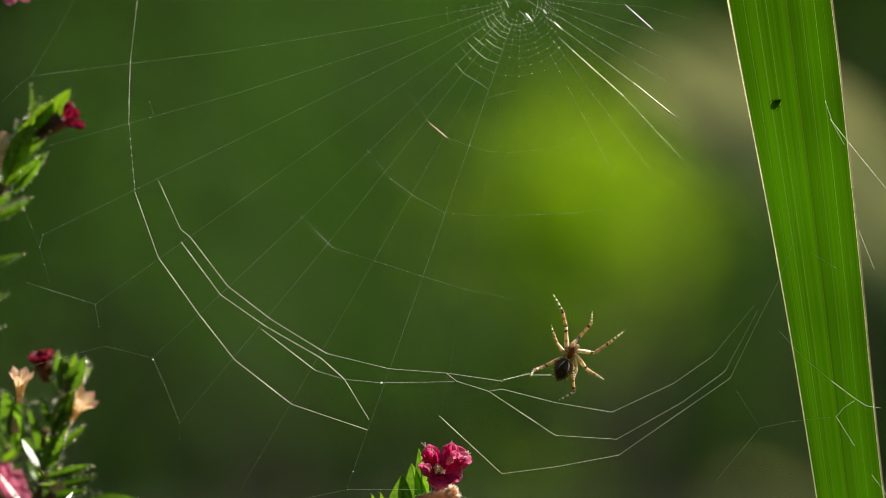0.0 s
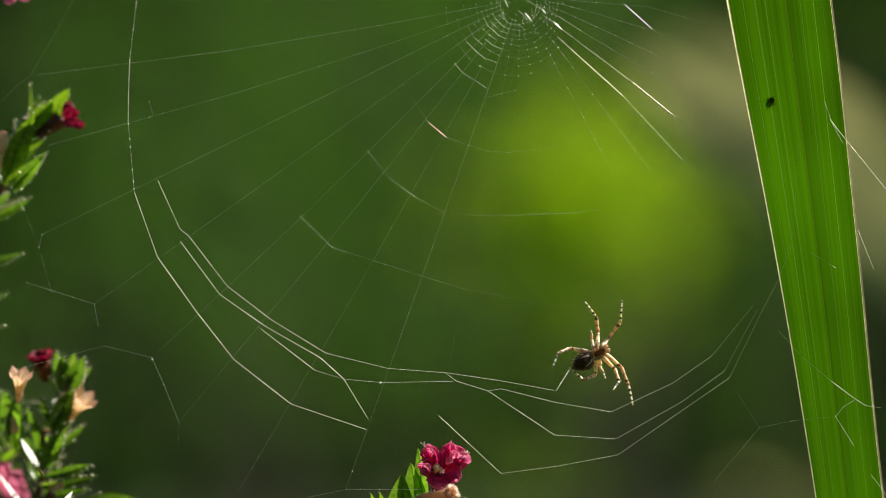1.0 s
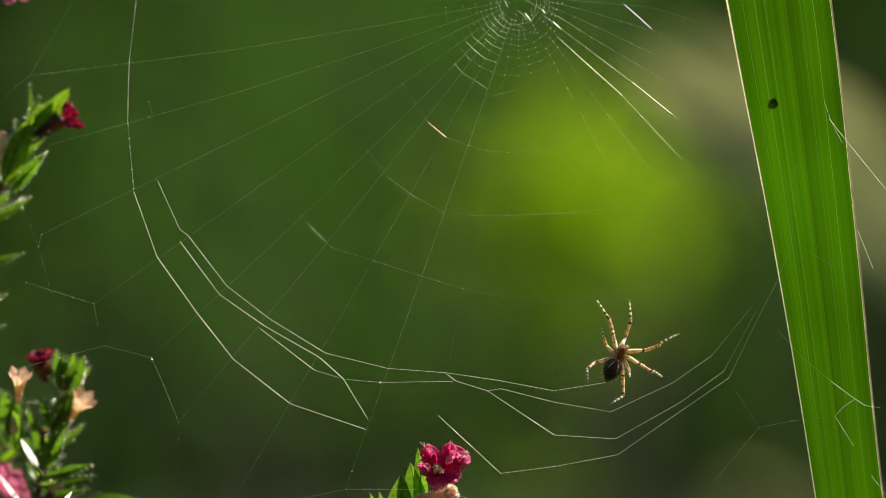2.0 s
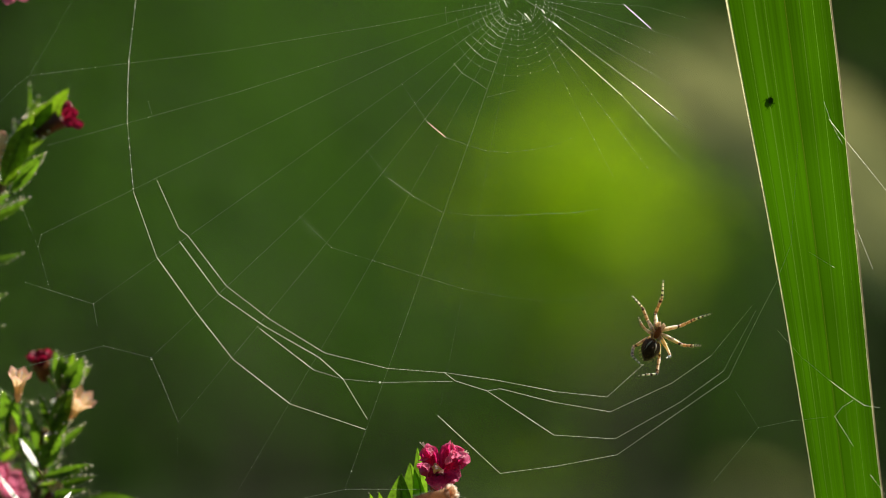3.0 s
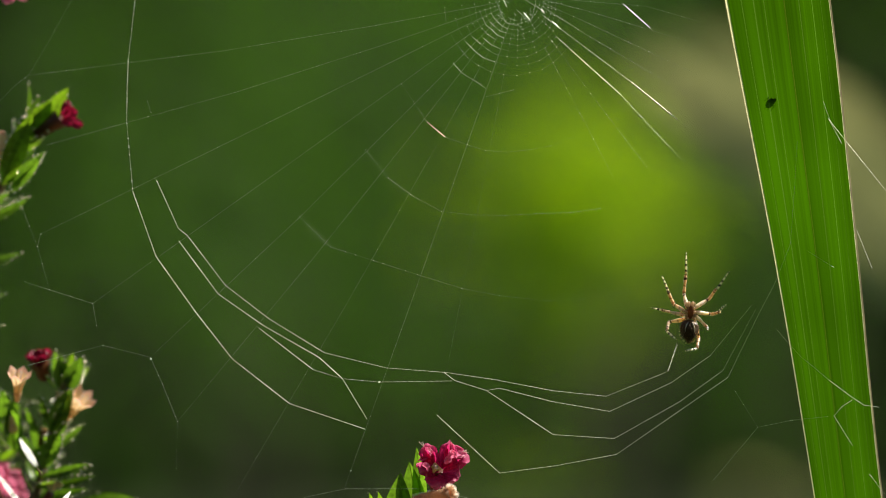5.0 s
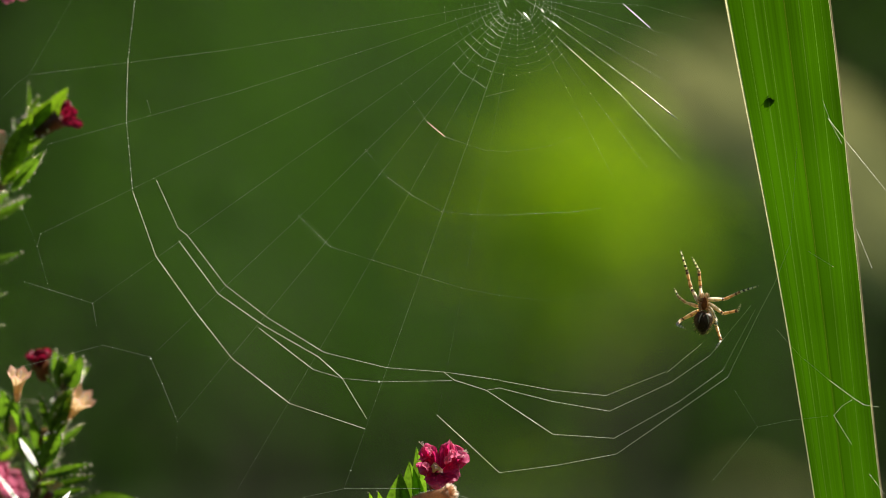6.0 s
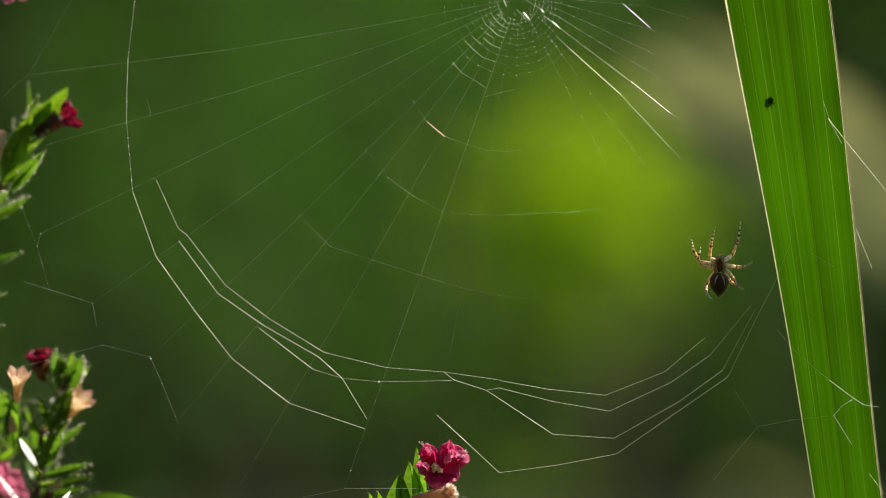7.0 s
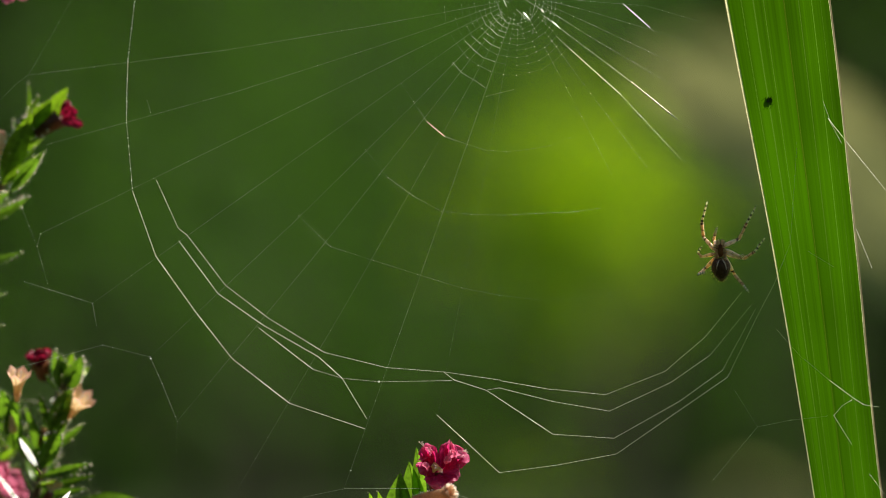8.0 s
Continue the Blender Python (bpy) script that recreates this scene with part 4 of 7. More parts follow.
# the lower sprig beside the web
side = shrub("flowering_shrub", (0, 0), "shrub sprig with small hairy leaves, red buds and peach flowers")
stem(side, [(-102.98, 24, -517.65), (-93.06, 24, -282.14), (-84.00, 22, -116.43), (-81.02, 20, -56.90), (-77.73, 20, -43.74), (-74.99, 20, -32.78), (-73.67, 20, -21.82)], 1.6, 0.35)
for b, e, w_, fc, mt, sd in (
        ((-76.63, 20, -39.36), (-69.31, 18, -34.00), 2.0, (0.2, -0.75, 0.6), LEAF, 1),
        ((-78.28, 20, -44.84), (-67.90, 17, -41.81), 2.8, (0.1, -0.8, 0.55), LEAF, 2),
        ((-78.71, 19, -46.09), (-66.93, 16, -43.82), 2.6, (0.1, -0.7, 0.6), LEAF, 3),
        ((-79.92, 20, -48.13), (-68.44, 17, -46.39), 2.6, (0.1, -0.75, 0.6), LEAF, 4),
        ((-72.11, 24, -50.61), (-58.37, 18, -49.08), 7.0, (0.1, -0.7, 0.7), LEAF, 5),
        ((-74.44, 20, -30.59), (-69.31, 18, -21.75), 3.4, (0.5, -0.7, 0.4), LEAF, 6),
        ((-74.44, 20, -28.39), (-68.51, 21, -22.95), 3.0, (-0.2, -0.6, 0.8), LEAF_YOUNG, 7),
        ((-74.00, 19, -26.16), (-71.39, 17, -20.09), 3.2, (0.6, -0.7, 0.2), LEAF_YOUNG, 8),
        ((-74.11, 20, -27.30), (-75.10, 19, -19.81), 3.0, (-0.5, -0.8, 0.2), LEAF, 9),
        ((-74.88, 19, -32.73), (-72.70, 17, -27.18), 4.0, (0.7, -0.7, 0.1), LEAF, 10),
        ((-75.21, 18, -34.87), (-71.61, 17, -28.82), 3.0, (0.7, -0.6, 0.3), LEAF, 11),
        ((-76.41, 18, -39.24), (-72.38, 16, -33.14), 3.0, (0.8, -0.6, 0.2), LEAF, 12),
        ((-77.18, 20, -42.65), (-80.78, 18, -30.50), 3.0, (-0.6, -0.7, 0.3), LEAF, 13),
        ((-76.08, 20, -36.07), (-78.05, 18, -28.31), 2.4, (-0.6, -0.8, 0.3), LEAF, 14),
        ((-77.84, 21, -41.61), (-84.55, 22, -35.62), 3.2, (-0.3, -0.8, 0.5), LEAF, 15),
        ((-74.89, -14, -40.37), (-78.45, -11.67, -34.93), 1.6, (0.596, -0.519, 0.612), LEAF, 16),
        ((-77.08, -14, -48.40), (-82.90, -11.99, -41.03), 1.2, (0.596, -0.519, 0.612), LEAF, 17),
        ((-72.20, -6, -48.98), (-70.01, 0.54, -45.57), 1.0, (0.596, -0.519, 0.612), LEAF, 18),
        ((-82.54, 19, -39.30), (-85.14, 17, -27.18), 4.6, (-0.3, -0.9, 0.3), LEAF, 19),
        ((-83.76, 20, -37.16), (-82.64, 18, -28.31), 3.4, (0.5, -0.8, 0.2), LEAF, 20),
        ((-77.39, 17, -42.46), (-73.58, 15, -34.94), 3.4, (0.45, -0.65, 0.6), LEAF, 21),
        ((-75.54, 17, -35.37), (-71.73, 15, -27.10), 4.0, (0.45, -0.65, 0.5), LEAF, 22),
        ((-73.36, 17, -28.27), (-73.69, 16, -20.38), 3.6, (0.4, -0.7, 0.5), LEAF, 23),
        ((-73.36, 17, -28.27), (-69.54, 16, -20.82), 3.6, (0.5, -0.6, 0.6), LEAF, 24),
        ((-77.39, 17, -44.10), (-68.14, 15, -41.47), 2.2, (0.2, -0.9, 0.4), LEAF, 25)):
    leaf(side, b, e, w_, fc, mt, seed=sd, **({"hairs": 0, "fold": 0.06, "arch": 0.0} if 16 <= sd <= 18 else {"hairs": 14}))
for a, b in (((-77.84, 20, -43.96), (-74.89, -14, -40.37)), ((-79.37, 20, -50.32), (-77.08, -14, -48.40)), ((-79.15, 20, -49.22), (-72.20, -6, -48.98))):
    stem(side, [a, b], 0.3, 0.15, "leaf_stalk")
leafy(side, [(-79.37, 20, -48.13), (-77.73, 20, -43.74), (-74.99, 20, -32.78), (-73.67, 20, -22.91)], 9, 6.5, 2.4, 41)
stem(side, [(-84.00, 22, -116.43), (-86.62, 30, -51.04), (-85.62, 30, -37.70), (-83.37, 26, -28.64)], 1.0, 0.4, "side_stem")
leafy(side, [(-87.73, 30, -46.59), (-86.07, 30, -37.70), (-83.49, 27, -29.79)], 6, 6.5, 2.6, 47)
flower(side, (-77.2, 20, -25.60), (-77.83, 19, -22.40), 3.5, 8, DARK_RED, TUBE, spread=0.6, ruffle=1.0, seed=11, label="dark red crumpled bud")
trumpet_flower(side, (-72.1, 18.5, -32.2), (-69.2, 16.2, -28.6), 0.75, 2.0, 6, PEACH_PETAL, 12, "faded peach flower with pointed lobes")
trumpet_flower(side, (-81.6, 13, -28.0), (-81.1, 11.2, -23.9), 0.7, 1.85, 6, PEACH_PETAL, 13, "faded peach flower with pointed lobes")
open_flower(side, (-90.00, 26, -54.62), (-86.78, 25, -47.59), [((-85.34, 24, -41.57), 3.8), ((-81.81, 24, -43.99), 4.2), ((-80.93, 24, -48.84), 3.8)], PINK, TUBE, 14,
            "bright pink flower at the edge", throat=False, crumple=1.0, stout=1.5)
flower(side, (-78.28, 20, -38.26), (-77.29, 19, -35.36), 1.2, 4, PEACH, TUBE, spread=0.5, ruffle=0.3, seed=15, label="tiny peach bud")
flower(side, (-83.76, 20, -30.59), (-83.08, 18, -34.43), 1.5, 4, PEACH, PEACH, spread=0.4, ruffle=0.4, seed=16, label="withered peach bud")
open_flower(side, (-78.16, 19, -50.25), (-75.76, 17, -47.27), [((-73.73, 18.5, -45.40), 1.5), ((-75.97, 19, -44.99), 1.5)], PEACH, TUBE, 18, "half-hidden pale peach flower", throat=False, crumple=0.6, stout=0.9)

# the upper sprig beside the web
top = shrub("flowering_shrub", (0, 0), "shrub sprig with a maroon bud reaching in beside the web")
stem(top, [(-116.74, 34, -525.00), (-105.26, 32, -229.60), (-96.91, 28, -61.98), (-90.85, 24, -6.51), (-85.65, 22, 13.30), (-82.11, 20, 19.62), (-79.37, 20, 24.78)], 1.5, 0.35)
for b, e, w_, fc, mt, sd in (
        ((-80.6, 20, 21.6), (-72.35, 18, 31.16), 5.2, (-0.5, -0.8, 0.2), LEAF_YOUNG, 21),
        ((-82.11, 20, 18.75), (-75.65, 18, 28.75), 5.6, (0.5, -0.8, 0.3), LEAF_YOUNG, 22),
        ((-81.68, 21, 19.65), (-80.36, 21, 31.95), 1.8, (-0.7, -0.6, 0.3), LEAF, 23),
        ((-83.76, 20, 15.46), (-78.28, 20, 29.49), 4.0, (0.4, -0.7, 0.5), LEAF, 24),
        ((-84.85, 20, 12.72), (-76.63, 17, 18.88), 2.6, (-0.3, -0.8, 0.4), LEAF, 25),
        ((-84.18, 19, 15.44), (-82.31, 17, 23.03), 2.8, (0.45, -0.65, 0.6), LEAF, 26),
        ((-84.9, 16, 12.6), (-78.9, 15, 26.2), 4.4, (0.45, -0.65, 0.6), LEAF_YOUNG, 32),
        ((-83.6, 15, 10.6), (-76.9, 14, 18.3), 2.2, (0.45, -0.65, 0.6), LEAF, 33),
        ((-90.59, 22, 5.06), (-80.02, 18, 9.73), 2.4, (0.1, -0.8, 0.5), LEAF, 27),
        ((-90.59, 22, 7.26), (-83.52, 18, 11.04), 2.2, (0.1, -0.8, 0.5), LEAF, 28),
        ((-93.06, 24, -3.20), (-81.45, 19, -0.77), 2.4, (0.1, -0.8, 0.5), LEAF, 29),
        ((-94.16, 24, -10.36), (-84.51, 19, -8.65), 2.2, (0.1, -0.8, 0.5), LEAF, 30),
        ((-94.16, 24, -16.43), (-85.28, 19, -15.00), 2.0, (0.0, -0.4, 0.9), LEAF, 31)):
    leaf(top, b, e, w_, fc, mt, seed=sd, hairs=10, fold=0.15)
leafy(top, [(-88.39, 22, 4.51), (-85.65, 22, 13.30), (-82.11, 20, 19.62), (-79.59, 20, 24.78)], 5, 6.5, 2.6, 53)
open_flower(top, (-78.71, 20, 22.04), (-74.00, 19, 25.29), [((-72.37, 18, 28.53), 2.0), ((-70.52, 17, 26.74), 2.2), ((-69.63, 18, 23.72), 2.0), ((-71.34, 16.5, 23.89), 2.2)], DARK_RED, TUBE, 22,
            "maroon bud with a brown hairy calyx", throat=False, crumple=0.8, stout=1.9)
open_flower(top, (-88.02, 19, 13.25), (-86.36, 18, 16.51), [((-85.14, 17, 22.81), 2.4), ((-83.62, 17, 19.54), 2.4), ((-87.23, 18, 22.41), 2.2)], PEACH_PETAL, PEACH, 23, "faded peach flower", throat=False, crumple=0.5, stout=1.3)
open_flower(top, (-90.21, 19, 54.85), (-85.70, 18, 51.49), [((-83.40, 17, 47.48), 3.0), ((-79.90, 17, 48.47), 3.0), ((-79.03, 17, 50.76), 3.0)], PINK, TUBE, 24, "pink flower at the edge", throat=False, crumple=0.8, stout=1.3)


# ---- the spider ----
spider = thing("spider", here(0, 0, 0), "small brown orb-weaving spider with banded legs, at work on its web", "spider")


def spider_body():
    bm = bmesh.new()
    ellipsoid(bm, (0, 0, 0.0024), (0.00084, 0.0007, 0.0014), 3)
    for v in bm.verts:
        if v.co.z > 0.0032:
            v.co.x *= 0.82
        v.co += v.normal * 0.00008 * noise.noise(v.co * 2500)
    part("cephalothorax", bm, CARAPACE, spider, "reddish brown body front")
    for k in (-1, 1):
        bm = bmesh.new()
        ellipsoid(bm, (k * 0.00036, -0.0004, 0.0038), (0.00032, 0.00036, 0.0006), 2)
        part("chelicera", bm, FANG, spider, "pale tan jaw")
        bm = bmesh.new()
        tube(bm, [(k * 0.0006, -0.0003, 0.0034), (k * 0.0008, -0.0006, 0.0039), (k * 0.0007, -0.0008, 0.0042)], [0.00016, 0.00015, 0.0001], 7)
        part("palp", bm, FANG, spider)
        for z, x in ((0.0031, 0.00062), (0.0023, 0.00085), (0.0016, 0.00092), (0.0010, 0.00078)):
            bm = bmesh.new()
            tube(bm, [(k * x * 0.55, -0.00045, 0.0022 + (z - 0.0022) * 0.7), (k * x * 1.1, -0.0003, z)], [0.00026, 0.00034], 8)
            part("coxa", bm, COXA, spider, "tan hip joint")
    bm = bmesh.new()
    ellipsoid(bm, (0, 0.0002, -0.0018), (0.00175, 0.0016, 0.0024), 4)
    for v in bm.verts:
        z = (v.co.z + 0.0018) / 0.0024
        v.co.x *= 1.0 + 0.22 * z - 0.30 * max(-z - 0.25, 0)
        v.co += v.normal * (0.00022 * noise.noise(v.co * 1500) + 0.00010 * noise.noise(v.co * 4500))
    ab = part("abdomen", bm, ABDOMEN_SIDE, spider, "egg-shaped abdomen, mottled brown at the sides")
    bm = bmesh.new()
    ellipsoid(bm, (0, -0.0006, -0.0018), (0.00126, 0.00128, 0.0019), 4)
    for v in bm.verts:
        v.co += v.normal * (0.00022 * noise.noise(v.co * 1700) + 0.00016 * noise.noise(v.co * 4200))
    part("belly_patch", bm, ABDOMEN, ab, "nearly black belly")
    for k in (-1, 1):
        bm = bmesh.new()
        pts = []
        for i in range(8):
            f = i / 7
            x, z = k * (0.00035 + 0.00055 * f + 0.0002 * math.sin(3 * f)), 0.0001 - 0.0020 * f
            q = 1 - (x / 0.00145) ** 2 - ((z + 0.0018) / 0.0020) ** 2
            pts.append((x, -0.0006 - 0.0012 * math.sqrt(max(q, 0.02)), z))
        tube(bm, pts, [0.00010, 0.00015, 0.00016, 0.00014, 0.00012, 0.00010, 0.00007, 0.00004], 6)
        part("belly_mark", bm, MARK, ab, "pale curved bracket mark")
    bm = bmesh.new()
    for k in range(4):
        a = math.pi / 2 * k + 0.7
        tube(bm, [(0.0003 * math.cos(a), 0.0003 * math.sin(a), -0.0039), (0.0001 * math.cos(a), 0.0001 * math.sin(a) - 0.0001, -0.0043)], [0.0002, 0.0001], 6)
    part("spinneret", bm, ABDOMEN_SIDE, ab)
    rng = random.Random(77)
    bm = bmesh.new()
    for _ in range(220):
        d = Vector((rng.gauss(0, 1), rng.gauss(0, 0.6), rng.gauss(-0.1, 1))).normalized()
        q = Vector((d.x * 0.00180, d.y * 0.0016 + 0.0002, d.z * 0.0023 - 0.0018))
        tube(bm, [q, q + (d + Vector((0, 0, -0.5))).normalized() * rng.uniform(0.00025, 0.0005)], [0.00003, 0.00001], 4)
    part("bristles", bm, COXA, ab, "short pale bristles")
    ab.scale = (0.95, 0.92, 0.92)
    ab.location.z = 0.00035


spider_body()


def limb(length, radii, bristles, seed):
    """One leg segment along +x, swelling and tapering, with bristles; metres."""
    rng = random.Random(seed)
    bm = bmesh.new()
    n = len(radii)
    tube(bm, [(length * i / (n - 1), 0, 0) for i in range(n)], list(radii), 9)
    for _ in range(bristles):
        x = length * rng.uniform(0.15, 0.98)
        a = rng.uniform(0, 6.28)
        o = Vector((0, math.cos(a), math.sin(a)))
        p = Vector((x, 0, 0)) + o * radii[min(int(x / length * n), n - 1)] * 0.8
        tube(bm, [p, p + (o + Vector((0.7, 0, 0))).normalized() * rng.uniform(0.00018, 0.0004)], [0.000032, 0.00001], 4)
    return bm


def leg(lengths, name_seed):
    f, t_, m_ = (v / 1000 for v in lengths)
    k = 0.92 if lengths[0] < 4 else 1.03
    up = part("leg", limb(f, [v * k for v in (0.00030, 0.00040, 0.00042, 0.00039, 0.00034, 0.00028, 0.00030)], 8, name_seed), CHITIN_FEMUR, spider)
    ti = part("tibia", limb(t_, [v * k for v in (0.00031, 0.00033, 0.00027, 0.00026, 0.00029, 0.00031, 0.00024)], 11, name_seed + 1), CHITIN_TIBIA, up, "brown ringed shin")
    ta = part("tarsus", limb(m_, [v * k for v in (0.00023, 0.00022, 0.00021, 0.00019, 0.00016, 0.00012, 0.00006)], 4, name_seed + 2), CHITIN_TARSUS, up, "cream and black banded foot")
    return up, ti, ta


LEG_L1, LEG_L1_TIBIA, LEG_L1_TARSUS = leg((4.15, 3.76, 4.32), 3)
LEG_L2, LEG_L2_TIBIA, LEG_L2_TARSUS = leg((4.48, 3.20, 4.16), 13)
LEG_L3, LEG_L3_TIBIA, LEG_L3_TARSUS = leg((3.11, 1.88, 2.42), 23)
LEG_L4, LEG_L4_TIBIA, LEG_L4_TARSUS = leg((4.44, 3.74, 3.61), 33)
LEG_R1, LEG_R1_TIBIA, LEG_R1_TARSUS = leg((4.15, 3.76, 4.32), 43)
LEG_R2, LEG_R2_TIBIA, LEG_R2_TARSUS = leg((4.48, 3.20, 4.16), 53)
LEG_R3, LEG_R3_TIBIA, LEG_R3_TARSUS = leg((3.11, 1.88, 2.42), 63)
LEG_R4, LEG_R4_TIBIA, LEG_R4_TARSUS = leg((4.44, 3.74, 3.61), 73)



def gnat():
    """A tiny dark insect-shaped speck on the strap leaf."""
    g = thing("gnat", here(0, 0, 0), "tiny black insect-shaped speck moving over the strap leaf", "insect")
    bm = bmesh.new()
    ellipsoid(bm, (0, 0, 0), (0.00076, 0.0004, 0.00066), 2)
    part("abdomen", bm, GNAT, g)
    bm = bmesh.new()
    ellipsoid(bm, (0.00062, -0.0001, 0.0003), (0.00036, 0.0003, 0.00034), 2)
    part("head", bm, GNAT, g)
    for k in range(6):
        bm = bmesh.new()
        s = 1 if k % 2 else -1
        x = (k // 2 - 1) * 0.0005
        tube(bm, [(x, 0, s * 0.0004), (x * 1.3, -0.0002, s * 0.00068), (x * 1.5, 0.0003, s * 0.00082)], [0.00008, 0.00006, 0.00004], 4)
        part("leg", bm, GNAT, g)
    return g


insect = gnat()


# silk being laid: tilted in depth to look the right length from the camera
# each piece hides end-on behind the spider before its two ends are fixed
def laid(name, length, r=0.032, mat=SILK, label="fresh strand of silk pulled out by the spider"):
    bm = bmesh.new()
    tube(bm, *blunt([Vector((0, 0, 0)), Vector((length / 1000, 0, 0))], [r / 1000, r / 1000]), 8)
    ob = part(name, bm, mat)
    return tagged(ob, label, "silk strand", "silk strands being laid")


SILK_A = laid("silk_strand", 10.33)
SILK_B = laid("silk_strand", 10.45)
SILK_C = laid("silk_strand", 12.05, 0.025)
SILK_D = laid("silk_strand", 9.92, 0.028)
SILK_E = laid("silk_strand", 11.0, 0.022)

# the end of a guide turn, held down under the spider's foot at first
GUIDE_A = laid("guide_strand", 8.3, 0.012, SILK_DRY, "thin guide strand hanging under the spider's foot")
GUIDE_B = laid("guide_strand", 8.2, 0.010, SILK_DRY, "thin guide strand hanging under the spider's foot")
GUIDE_C = laid("guide_strand", 8.3, 0.008, SILK_DRY, "thin guide strand hanging under the spider's foot")


def motions():
    walk(spider, [
        (0.0, here(22.78, -0.43, -21.52, 0.0, 26.6, 0.0)), (0.2, here(22.53, -0.43, -22.59, 0.0, 21.7, 0.0)),
        (0.5, here(24.15, -0.43, -22.81, 0.0, 29.8, 0.0)), (0.7, here(25.46, -0.43, -20.43, 0.0, 44.0, 0.0)),
        (1.0, here(27.33, -0.43, -20.62, 0.0, 59.5, 0.0)), (1.2, here(30.06, -0.43, -20.73, 0.0, 42.5, 0.0)),
        (1.5, here(31.62, -0.43, -21.11, 0.0, 28.3, 0.0)), (1.7, here(31.69, -0.43, -21.80, 0.0, 26.6, 0.0)),
        (2.8, here(37.69, -0.43, -18.92, 0.0, 34.7, 0.0)), (3.0, here(39.46, -0.43, -17.81, 0.0, 24.1, 0.0)),
        (3.2, here(40.16, -0.43, -17.86, 0.0, 21.7, 0.0)), (3.5, here(40.54, -0.43, -18.35, 0.0, 18.2, 0.0)),
        (3.7, here(40.60, -0.43, -18.67, 0.0, 17.5, 0.0)), (4.0, here(42.73, -0.43, -20.17, -0.0, -0.7, 0.0)),
        (4.2, here(42.27, -0.43, -19.43, 0.0, 12.8, 0.0)), (4.5, here(43.37, -0.43, -15.51, 0.0, 25.5, 0.0)),
        (4.7, here(44.66, -0.43, -14.29, 0.0, 15.9, 0.0)), (5.8, here(49.34, -0.43, -14.20, -0.0, -5.2, 0.0)),
        (6.0, here(49.19, -0.43, -12.67, 0.0, 2.9, 0.0)), (6.2, here(49.25, -0.43, -10.17, 0.0, 16.5, 0.0)),
        (6.5, here(50.47, -0.43, -7.72, 0.0, 12.0, 0.0)), (6.7, here(51.22, -0.43, -6.39, 0.0, 10.4, 0.0)),
        (7.0, here(52.18, -0.43, -5.49, 0.0, 1.5, 0.0)), (7.2, here(52.55, -0.43, -5.54, 0.0, 0.7, 0.0)),
        (7.5, here(54.68, -0.43, -6.39, -0.0, -9.7, 0.0)), (7.7, here(54.84, -0.43, -6.08, -0.0, -13.7, 0.0)),
        (8.0, here(52.45, -0.43, -2.67, -0.0, -2.1, 0.0)),
    ])
    walk(LEG_L1, [
        (0.0, at(-0.62, 0.32, 3.08, 68.5, -32.0, 77.9)), (0.2, at(-0.62, 0.32, 3.08, 88.0, -42.5, 64.1)),
        (0.5, at(-0.62, 0.32, 3.08, 65.3, -35.5, 83.7)), (0.7, at(-0.62, 0.32, 3.09, 63.9, -27.0, 79.8)),
        (1.0, at(-0.62, 0.32, 3.10, 48.8, -29.8, 100.4)), (1.2, at(-0.62, 0.32, 3.09, 58.3, -29.8, 88.3)),
        (1.5, at(-0.62, 0.32, 3.09, 58.8, -22.7, 82.9)), (1.7, at(-0.62, 0.32, 3.09, 62.0, -25.3, 80.9)),
        (2.8, at(-0.61, 0.32, 3.09, 43.0, -51.8, 118.8)), (3.0, at(-0.61, 0.32, 3.09, 46.0, -35.6, 107.4)),
        (3.2, at(-0.61, 0.32, 3.09, 54.1, -28.5, 92.7)), (3.5, at(-0.61, 0.32, 3.09, 54.7, -38.1, 97.6)),
        (3.7, at(-0.61, 0.32, 3.08, 56.9, -40.4, 96.2)), (4.0, at(-0.61, 0.32, 3.08, 67.1, -54.2, 91.8)),
        (4.2, at(-0.61, 0.32, 3.08, 72.6, -55.3, 86.4)), (4.5, at(-0.61, 0.32, 3.09, 54.4, -46.0, 102.2)),
        (4.7, at(-0.61, 0.32, 3.09, 55.2, -40.4, 98.3)), (5.8, at(-0.61, 0.32, 3.08, 47.2, -32.6, 104.2)),
        (6.0, at(-0.61, 0.32, 3.08, 59.6, -34.0, 89.3)), (6.2, at(-0.61, 0.32, 3.09, 62.9, -27.8, 81.5)),
        (6.5, at(-0.61, 0.32, 3.09, 47.8, -33.9, 104.1)), (6.7, at(-0.61, 0.32, 3.09, 44.1, -14.6, 96.4)),
        (7.0, at(-0.61, 0.32, 3.09, 36.1, -7.6, 103.3)), (7.2, at(-0.61, 0.32, 3.09, 37.9, -11.6, 103.6)),
        (7.5, at(-0.61, 0.32, 3.08, 36.9, -10.6, 104.6)), (7.7, at(-0.61, 0.32, 3.08, 35.6, -15.9, 110.6)),
        (8.0, at(-0.61, 0.32, 3.09, 47.7, -16.9, 93.1)),
    ])
